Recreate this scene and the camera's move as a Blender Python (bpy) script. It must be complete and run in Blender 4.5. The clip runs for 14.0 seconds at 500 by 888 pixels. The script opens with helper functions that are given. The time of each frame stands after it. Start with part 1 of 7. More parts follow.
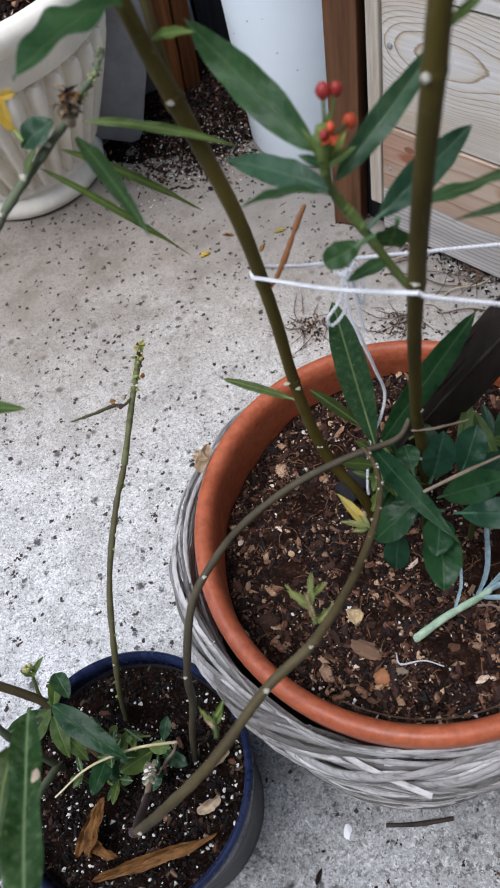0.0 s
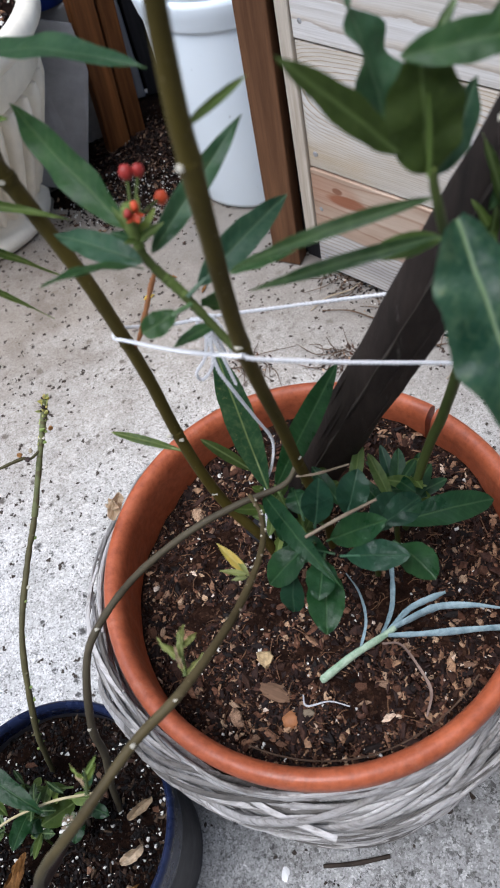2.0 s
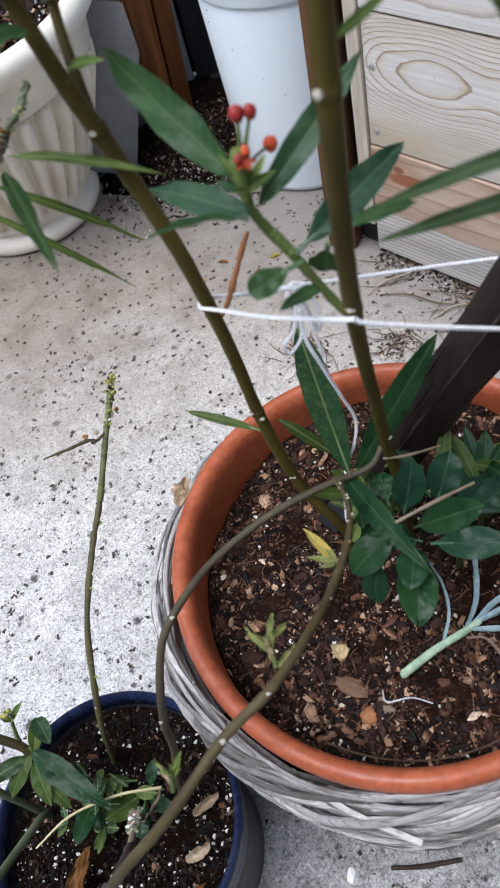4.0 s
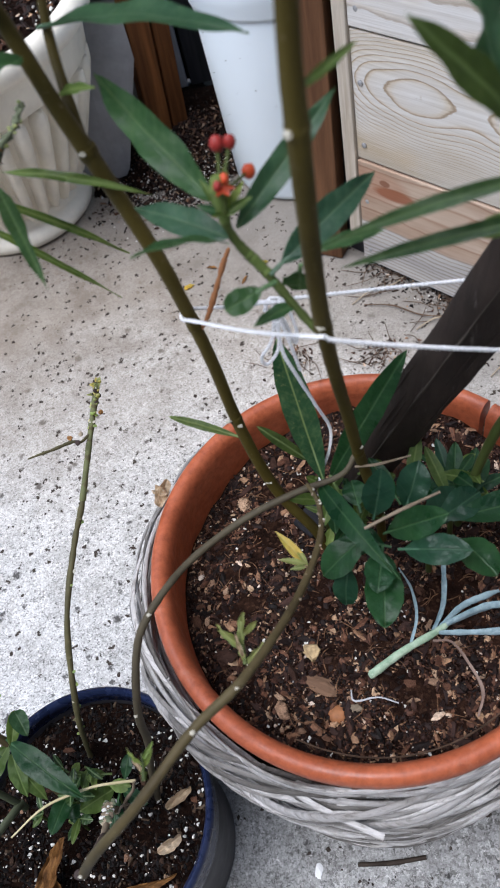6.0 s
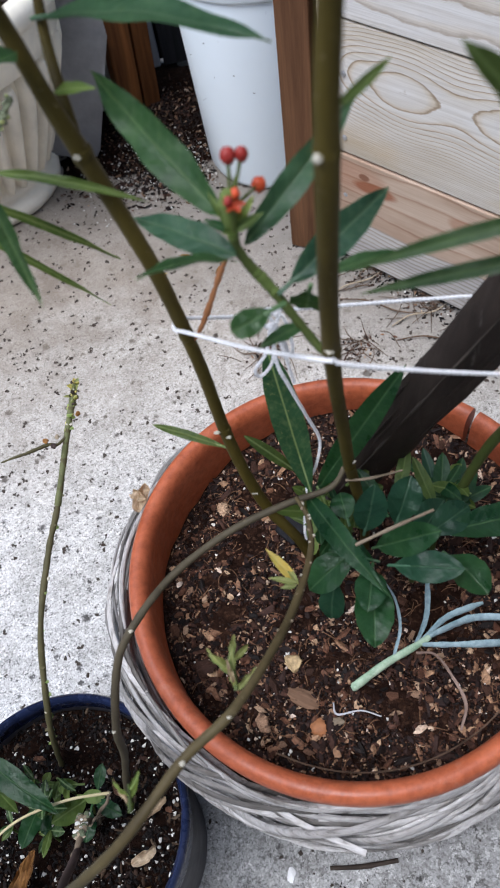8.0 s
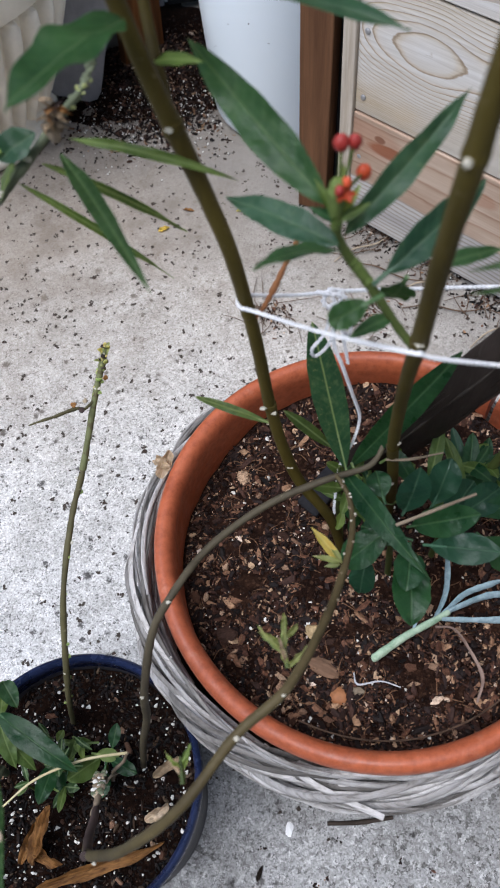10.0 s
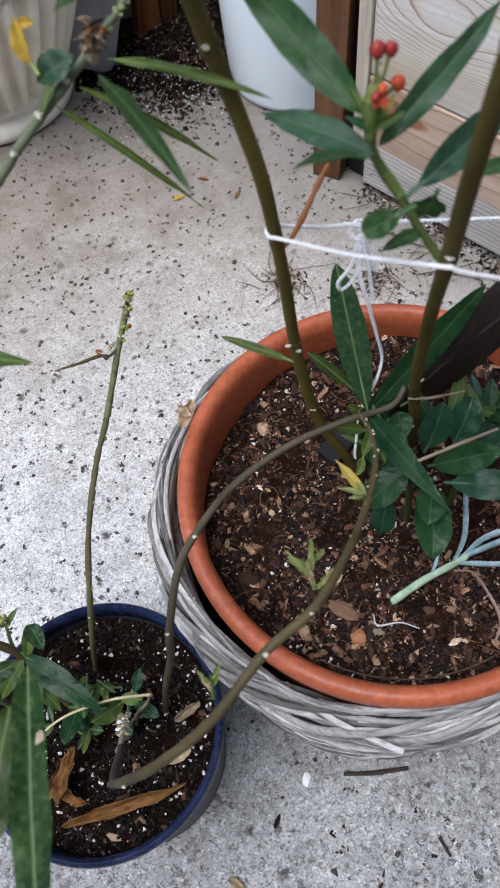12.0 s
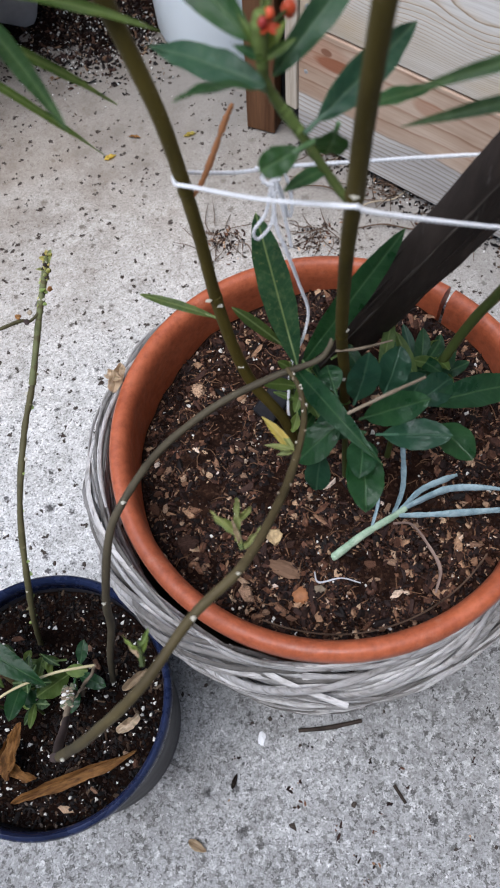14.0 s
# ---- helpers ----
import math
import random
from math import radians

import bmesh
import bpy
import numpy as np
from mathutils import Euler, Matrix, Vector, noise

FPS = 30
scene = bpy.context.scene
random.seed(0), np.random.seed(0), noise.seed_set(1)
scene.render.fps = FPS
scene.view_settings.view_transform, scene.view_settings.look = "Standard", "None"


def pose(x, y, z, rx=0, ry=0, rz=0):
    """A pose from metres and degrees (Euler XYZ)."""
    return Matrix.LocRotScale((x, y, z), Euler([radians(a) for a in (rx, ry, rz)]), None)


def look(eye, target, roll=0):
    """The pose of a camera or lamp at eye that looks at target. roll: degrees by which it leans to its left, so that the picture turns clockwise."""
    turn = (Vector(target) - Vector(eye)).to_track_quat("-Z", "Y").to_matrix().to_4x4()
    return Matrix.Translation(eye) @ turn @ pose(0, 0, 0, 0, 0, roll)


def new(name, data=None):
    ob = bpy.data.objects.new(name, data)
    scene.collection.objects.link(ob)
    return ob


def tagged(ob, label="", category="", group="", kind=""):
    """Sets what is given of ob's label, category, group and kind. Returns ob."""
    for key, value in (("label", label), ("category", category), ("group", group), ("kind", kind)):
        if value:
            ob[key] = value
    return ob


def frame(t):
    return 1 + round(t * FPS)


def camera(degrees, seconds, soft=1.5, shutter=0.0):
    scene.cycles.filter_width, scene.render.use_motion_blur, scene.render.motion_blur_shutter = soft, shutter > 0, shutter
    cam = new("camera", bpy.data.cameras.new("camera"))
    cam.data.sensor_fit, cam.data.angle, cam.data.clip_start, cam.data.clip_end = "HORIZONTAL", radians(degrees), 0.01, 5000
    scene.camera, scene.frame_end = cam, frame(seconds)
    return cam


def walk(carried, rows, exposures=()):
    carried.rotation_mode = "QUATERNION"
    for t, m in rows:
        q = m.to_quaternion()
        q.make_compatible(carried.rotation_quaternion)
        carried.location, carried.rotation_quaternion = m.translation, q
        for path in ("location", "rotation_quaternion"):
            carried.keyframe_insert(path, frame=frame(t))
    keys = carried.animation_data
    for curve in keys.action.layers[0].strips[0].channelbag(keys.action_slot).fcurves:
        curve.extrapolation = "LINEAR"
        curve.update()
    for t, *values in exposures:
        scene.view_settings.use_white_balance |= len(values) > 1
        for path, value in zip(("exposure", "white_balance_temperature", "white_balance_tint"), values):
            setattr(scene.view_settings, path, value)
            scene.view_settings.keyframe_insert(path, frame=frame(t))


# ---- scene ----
cam = camera(36.5, 14.0, soft=1.8)
cam.data.dof.use_dof = True
cam.data.dof.focus_distance = 0.62
cam.data.dof.aperture_fstop = 22
PATH = [
    (0, (0.025, -0.078, 0.744), (-0.104, 1.032, -0.915), -16.7),
    (0.5, (0.039, -0.077, 0.737), (-0.077, 1.043, -0.917), -16.6),
    (1, (0.046, -0.074, 0.752), (-0.037, 1.058, -0.895), -15.1),
    (1.5, (0.054, -0.075, 0.758), (-0.009, 1.085, -0.871), -14.9),
    (2, (0.087, -0.082, 0.748), (-0.003, 1.086, -0.873), -17.1),
    (2.5, (0.095, -0.08, 0.746), (0.01, 1.091, -0.872), -17.5),
    (3, (0.067, -0.072, 0.733), (-0.078, 1.116, -0.87), -19.9),
    (3.5, (0.057, -0.068, 0.729), (-0.121, 1.103, -0.883), -20.9),
    (5.8, (0.061, -0.083, 0.741), (-0.086, 1.08, -0.88), -17.4),
    (6, (0.064, -0.079, 0.743), (-0.08, 1.09, -0.873), -17.5),
    (6.5, (0.06, -0.074, 0.743), (-0.076, 1.12, -0.855), -17.4),
    (7, (0.064, -0.076, 0.751), (-0.066, 1.153, -0.822), -17.1),
    (7.5, (0.062, -0.062, 0.746), (-0.036, 1.14, -0.85), -15.8),
    (7.7, (0.058, -0.059, 0.743), (-0.018, 1.108, -0.88), -14.6),
    (9.8, (0.016, -0.037, 0.75), (0.021, 0.959, -0.984), -8.5),
    (10, (0.012, -0.038, 0.753), (0.025, 0.96, -0.98), -7.9),
    (10.5, (-0.003, -0.047, 0.749), (-0.001, 0.933, -0.995), -7.3),
    (11, (-0.011, -0.054, 0.749), (-0.022, 0.924, -0.996), -7.4),
    (11.5, (-0.01, -0.058, 0.743), (-0.025, 0.902, -1.011), -8.3),
    (12, (-0.002, -0.065, 0.747), (-0.012, 0.909, -1.0), -9.0),
    (12.5, (0.011, -0.067, 0.741), (0.054, 0.884, -1.019), -6.7),
    (13, (0.014, -0.064, 0.742), (0.118, 0.901, -1.006), -4.0),
    (13.5, (0.013, -0.066, 0.736), (0.091, 0.843, -1.044), -6.5),
    (14, (0.016, -0.066, 0.734), (0.091, 0.814, -1.06), -6.9),
]
walk(cam, [(t, look(eye, target, roll)) for t, eye, target, roll in PATH], [(0, 0.35, 5900, 10), (0.5, 0.45, 5900, 10), (1, 0.55, 5900, 10), (1.5, 0.55, 5900, 10), (2, 0.53, 5900, 10), (2.5, 0.69, 5900, 10), (3, 0.57, 5900, 10), (3.5, 0.53, 5900, 10), (6, 0.51, 5900, 10), (6.5, 0.33, 5900, 10), (7, 0.49, 5900, 10), (7.5, 0.51, 5900, 10), (10, 0.45, 5900, 10), (11, 0.47, 5900, 10), (12, 0.43, 5900, 10), (12.5, 0.31, 5900, 10), (13, 0.53, 5900, 10), (13.5, 0.51, 5900, 10), (14, 0.45, 5900, 10)])

# ---- world and light: soft overcast daylight from the open sky ----
world = bpy.data.worlds.new("sky")
scene.world = world
world.use_nodes = True
wn = world.node_tree.nodes
sky = wn.new("ShaderNodeTexSky")
sky.sky_type = "NISHITA"
sky.sun_disc = False
sky.sun_elevation = radians(67)
sky.sun_rotation = radians(-120)
sky.air_density, sky.dust_density, sky.ozone_density = 1.0, 3.0, 1.0
wn["Background"].inputs["Strength"].default_value = 0.125
world.node_tree.links.new(sky.outputs[0], wn["Background"].inputs["Color"])
sun = new("sun", bpy.data.lights.new("sun", "SUN"))
sun.data.energy = 2.6
sun.data.angle = radians(50)
sun.data.color = (1.0, 0.985, 0.985)
sun.matrix_world = look((-0.68, -0.40, 1.9), (0, 0, 0))

# ---- helpers of this scene ----
WORLD_OF = {}


def thing(name, label, category, m=None, group="", kind=""):
    """An Empty that carries the parts of one thing."""
    ob = new(name)
    ob.empty_display_size = 0.02
    m = m if m is not None else Matrix.Identity(4)
    ob.matrix_basis = m
    WORLD_OF[ob] = m
    return tagged(ob, label, category, group, kind)


def mesh_of(name, bm, mat, smooth=True):
    me = bpy.data.meshes.new(name)
    bm.to_mesh(me)
    bm.free()
    if smooth:
        me.shade_smooth()
        me.set_sharp_from_angle(angle=radians(52))
    if mat:
        me.materials.append(mat)
    return me


def single(name, bm, mat, label, category, m=None, group="", kind="", smooth=True):
    """A thing of one mesh, built in its own coordinates and placed by m."""
    ob = new(name, mesh_of(name, bm, mat, smooth))
    m = m if m is not None else Matrix.Identity(4)
    ob.matrix_basis = m
    WORLD_OF[ob] = m
    return tagged(ob, label, category, group, kind)


def part(name, bm, mat, parent, label="", m=None, smooth=True, kind=""):
    """One mesh under a thing or part. Without m the mesh is in world coordinates; with m it lies in its own, placed by m in the world."""
    up = WORLD_OF[parent].inverted()
    if m is None:
        bm.transform(up)
        basis = Matrix.Identity(4)
    else:
        basis = up @ m
    ob = new(name, mesh_of(name, bm, mat, smooth))
    ob.parent = parent
    ob.matrix_basis = basis
    WORLD_OF[ob] = WORLD_OF[parent] @ basis
    return tagged(ob, label, kind=kind)


def shared(name, me, parent, m, label=""):
    """A repeat of a piece on shared mesh data; m is its place in the world."""
    ob = new(name, me)
    ob.parent = parent
    ob.matrix_basis = WORLD_OF[parent].inverted() @ m
    WORLD_OF[ob] = m
    return tagged(ob, label)


def at(x, y, z=0.0):
    return Matrix.Translation((x, y, z))


def lathe(profile, seg=64, ripple=None, turn=math.tau, start=0.0):
    """A turned surface from (radius, height) pairs; ripple(angle, height) scales the radius. A turn short of a full one is capped."""
    bm = bmesh.new()
    full = turn > math.tau - 1e-6
    rings = []
    n = seg if full else seg + 1
    for r, z in profile:
        ring = []
        for i in range(n):
            a = start + turn * i / seg
            k = ripple(a, z) if ripple else 1.0
            ring.append(bm.verts.new((r * k * math.cos(a), r * k * math.sin(a), z)))
        rings.append(ring)
    for lo, hi in zip(rings, rings[1:]):
        for i in range(seg):
            j = (i + 1) % n
            bm.faces.new((lo[i], lo[j], hi[j], hi[i]))
    if not full:
        bm.faces.new([r[0] for r in rings])
        bm.faces.new([r[-1] for r in rings][::-1])
    bmesh.ops.remove_doubles(bm, verts=bm.verts, dist=1e-6)
    bmesh.ops.recalc_face_normals(bm, faces=bm.faces)
    return bm


def spline(points, steps):
    """Catmull-Rom through points given as tuples of any length."""
    p = [np.array(q, float) for q in points]
    p = [2 * p[0] - p[1]] + p + [2 * p[-1] - p[-2]]
    out = []
    for i in range(1, len(p) - 2):
        a, b, c, d = p[i - 1:i + 3]
        for k in range(steps):
            t = k / steps
            out.append(0.5 * (2 * b + (c - a) * t + (2 * a - 5 * b + 4 * c - d) * t * t + (3 * b - a - 3 * c + d) * t ** 3))
    out.append(p[-2])
    return out


def tube(points, steps=6, sides=10, bumps=0.0, flat=1.0, seed=0):
    """A rounded tube through (x, y, z, radius) points. bumps: uneven thickness; flat: squeeze of the section."""
    bm = bmesh.new()
    path = spline(points, steps) if steps > 1 else [np.array(q, float) for q in points]
    rnd = random.Random(seed)
    up = None
    rings = []
    for i, q in enumerate(path):
        a, b = path[max(i - 1, 0)][:3], path[min(i + 1, len(path) - 1)][:3]
        d = Vector(b - a).normalized()
        if up is None:
            up = d.orthogonal().normalized()
        up = (up - d * up.dot(d)).normalized()
        side = d.cross(up)
        r = max(q[3], 0.0001) * (1 + bumps * (rnd.random() - 0.5))
        rings.append([bm.verts.new(Vector(q[:3]) + up * (r * math.cos(math.tau * k / sides)) + side * (r * flat * math.sin(math.tau * k / sides))) for k in range(sides)])
    for lo, hi in zip(rings, rings[1:]):
        for k in range(sides):
            bm.faces.new((lo[k], lo[(k + 1) % sides], hi[(k + 1) % sides], hi[k]))
    bm.faces.new(rings[0][::-1])
    bm.faces.new(rings[-1])
    return bm


def box(sx, sy, sz, bevel=0.0, seg=2, centre=(0, 0, 0)):
    bm = bmesh.new()
    bmesh.ops.create_cube(bm, size=1, matrix=Matrix.Translation(centre) @ Matrix.Diagonal((sx, sy, sz, 1)))
    if bevel:
        bmesh.ops.bevel(bm, geom=bm.edges[:], offset=bevel, segments=seg, profile=0.5, affect="EDGES")
    return bm


def lump(size, rough=0.35, seed=0, squash=(1, 1, 1), sub=2):
    """An irregular rounded lump."""
    bm = bmesh.new()
    bmesh.ops.create_icosphere(bm, subdivisions=sub, radius=1)
    off = Vector((seed * 3.17, seed * 1.71, seed * 0.37))
    for v in bm.verts:
        k = 1 + rough * noise.noise(v.co * 1.3 + off) + rough * 0.5 * noise.noise(v.co * 3.1 + off) + rough * 0.3 * noise.cell(v.co * 2.3 + off)
        v.co = Vector((v.co.x * squash[0], v.co.y * squash[1], v.co.z * squash[2])) * (k * size)
    return bm


def rough_lump(size, seed=0, squash=(1, 1, 1)):
    """A broken, angular lump: flat facets cut off a ball, then pitted."""
    rnd = random.Random(seed * 7 + 1)
    bm = bmesh.new()
    bmesh.ops.create_icosphere(bm, subdivisions=4, radius=1)
    cuts = []
    for k in range(11):
        d = Vector((rnd.gauss(0, 1), rnd.gauss(0, 1), rnd.gauss(0, 1))).normalized()
        cuts.append((d, rnd.uniform(0.55, 0.85)))
    off = Vector((seed * 3.17, seed * 1.71, seed * 0.37))
    for v in bm.verts:
        for d, h in cuts:
            e = v.co.dot(d) - h
            if e > 0:
                v.co -= d * e
        v.co *= 1 + 0.16 * noise.noise(v.co * 4.1 + off) + 0.09 * noise.noise(v.co * 10 + off)
        v.co = Vector((v.co.x * squash[0], v.co.y * squash[1], v.co.z * squash[2])) * size
    return bm


def add_to(bm, other):
    """Joins another bmesh into bm."""
    me = bpy.data.meshes.new("joined")
    other.to_mesh(me)
    other.free()
    bm.from_mesh(me)
    bpy.data.meshes.remove(me)


def scatter(name, shapes, places, mat, parent=None, label="", category="", kind="stuff"):
    """Many small pieces in one mesh. shapes: lists of (verts, faces); places: (shape index, matrix)."""
    verts, faces = [], []
    for k, m in places:
        v, f = shapes[k]
        base = len(verts)
        verts.extend((m @ Vector(p))[:] for p in v)
        faces.extend(tuple(base + i for i in q) for q in f)
    me = bpy.data.meshes.new(name)
    me.from_pydata(verts, [], faces)
    me.materials.append(mat)
    ob = new(name, me)
    WORLD_OF[ob] = Matrix.Identity(4)
    if parent:
        ob.parent = parent
        ob.matrix_basis = WORLD_OF[parent].inverted()
    return tagged(ob, label, category, kind=kind)


def raw(bm):
    """Vertices and faces of a small bmesh, for scatter()."""
    bm.verts.index_update()
    v = [p.co[:] for p in bm.verts]
    f = [tuple(q.index for q in face.verts) for face in bm.faces]
    bm.free()
    return v, f


def flake(seed, long=2.0, thick=0.22):
    """A torn splinter of bark: an uneven, pointed slab."""
    rnd = random.Random(seed)
    n = rnd.choice((5, 6, 7))
    bm = bmesh.new()
    top, low = [], []
    warp = rnd.uniform(-0.25, 0.25)
    for k in range(n):
        a = math.tau * (k + rnd.uniform(-0.3, 0.3)) / n
        r = rnd.uniform(0.32, 0.58)
        px, py = r * math.cos(a) * long, r * math.sin(a)
        z = warp * px * px * 0.5
        top.append(bm.verts.new((px * 0.9, py * 0.85, z + thick * rnd.uniform(0.3, 0.7))))
        low.append(bm.verts.new((px, py, z - thick * rnd.uniform(0.3, 0.7))))
    crest = bm.verts.new((rnd.uniform(-0.2, 0.2) * long, rnd.uniform(-0.15, 0.15), thick * rnd.uniform(0.6, 1.1)))
    bm.faces.new(low[::-1])
    for k in range(n):
        j = (k + 1) % n
        bm.faces.new((low[k], low[j], top[j], top[k]))
        bm.faces.new((top[k], top[j], crest))
    return bm


def tumble(rnd, x, y, z, size, tilt=0.5):
    return at(x, y, z) @ Euler((rnd.uniform(-tilt, tilt), rnd.uniform(-tilt, tilt), rnd.uniform(0, math.tau))).to_matrix().to_4x4() @ Matrix.Scale(size, 4)


# ---- materials ----
class Nodes:
    """A small builder for one node material."""

    def __init__(self, name, rough=0.6, metal=0.0, specular=0.4):
        self.mat = bpy.data.materials.new(name)
        self.mat.use_nodes = True
        self.tree = self.mat.node_tree
        self.bsdf = self.tree.nodes["Principled BSDF"]
        self.bsdf.inputs["Roughness"].default_value = rough
        self.bsdf.inputs["Metallic"].default_value = metal
        self.bsdf.inputs["Specular IOR Level"].default_value = specular
        self.coord = self.tree.nodes.new("ShaderNodeTexCoord").outputs["Object"]

    def link(self, a, b):
        self.tree.links.new(a, b)

    def mapped(self, scale=(1, 1, 1), vary=False):
        n = self.tree.nodes.new("ShaderNodeMapping")
        n.inputs["Scale"].default_value = scale
        self.link(self.coord, n.inputs["Vector"])
        if vary:
            info = self.tree.nodes.new("ShaderNodeObjectInfo")
            m = self.tree.nodes.new("ShaderNodeVectorMath")
            m.operation = "SCALE"
            m.inputs[0].default_value = (7.3, 3.1, 5.7)
            self.link(info.outputs["Random"], m.inputs["Scale"])
            self.link(m.outputs[0], n.inputs["Location"])
        return n.outputs[0]

    def noise(self, scale, detail=4, rough=0.6, vector=None, distort=0.0):
        n = self.tree.nodes.new("ShaderNodeTexNoise")
        n.inputs["Scale"].default_value = scale
        n.inputs["Detail"].default_value = detail
        n.inputs["Roughness"].default_value = rough
        n.inputs["Distortion"].default_value = distort
        self.link(vector or self.coord, n.inputs["Vector"])
        return n.outputs["Fac"]

    def voronoi(self, scale, vector=None, feature="F1", out="Distance"):
        n = self.tree.nodes.new("ShaderNodeTexVoronoi")
        n.feature = feature
        n.inputs["Scale"].default_value = scale
        self.link(vector or self.coord, n.inputs["Vector"])
        return n.outputs[out]

    def ramp(self, fac, stops, ease="LINEAR"):
        n = self.tree.nodes.new("ShaderNodeValToRGB")
        n.color_ramp.interpolation = ease
        e = n.color_ramp.elements
        while len(e) < len(stops):
            e.new(0.5)
        for k, (pos, col) in zip(e, stops):
            k.position = pos
            k.color = (*col, 1) if len(col) == 3 else col
        self.link(fac, n.inputs[0])
        return n.outputs[0]

    def grey(self, fac, lo, hi, a=0.0, b=1.0):
        n = self.tree.nodes.new("ShaderNodeMapRange")
        for k, v in zip(("From Min", "From Max", "To Min", "To Max"), (lo, hi, a, b)):
            n.inputs[k].default_value = v
        self.link(fac, n.inputs["Value"])
        return n.outputs[0]

    def math(self, op, a, b=0.0, c=0.0):
        n = self.tree.nodes.new("ShaderNodeMath")
        n.operation = op
        for i, v in enumerate((a, b, c)):
            if isinstance(v, (int, float)):
                n.inputs[i].default_value = v
            else:
                self.link(v, n.inputs[i])
        return n.outputs[0]

    def mix(self, fac, a, b, blend="MIX"):
        n = self.tree.nodes.new("ShaderNodeMix")
        n.data_type = "RGBA"
        n.blend_type = blend
        if isinstance(fac, (int, float)):
            n.inputs[0].default_value = fac
        else:
            self.link(fac, n.inputs[0])
        cin = [s for s in n.inputs if s.type == "RGBA"]
        for s, v in zip(cin, (a, b)):
            if isinstance(v, tuple):
                s.default_value = (*v, 1)
            else:
                self.link(v, s)
        return [s for s in n.outputs if s.type == "RGBA"][0]

    def xyz(self, vector=None):
        n = self.tree.nodes.new("ShaderNodeSeparateXYZ")
        self.link(vector or self.coord, n.inputs[0])
        return n.outputs

    def random(self, island=False):
        if island:
            return self.tree.nodes.new("ShaderNodeNewGeometry").outputs["Random Per Island"]
        return self.tree.nodes.new("ShaderNodeObjectInfo").outputs["Random"]

    def out(self, colour=None, rough=None, bump=None, strength=0.4, distance=0.001):
        if colour is not None:
            if isinstance(colour, tuple):
                self.bsdf.inputs["Base Color"].default_value = (*colour, 1)
            else:
                self.link(colour, self.bsdf.inputs["Base Color"])
        if rough is not None:
            self.link(rough, self.bsdf.inputs["Roughness"])
        if bump is not None:
            n = self.tree.nodes.new("ShaderNodeBump")
            n.inputs["Strength"].default_value = strength
            n.inputs["Distance"].default_value = distance
            self.link(bump, n.inputs["Height"])
            self.link(n.outputs[0], self.bsdf.inputs["Normal"])
        return self.mat


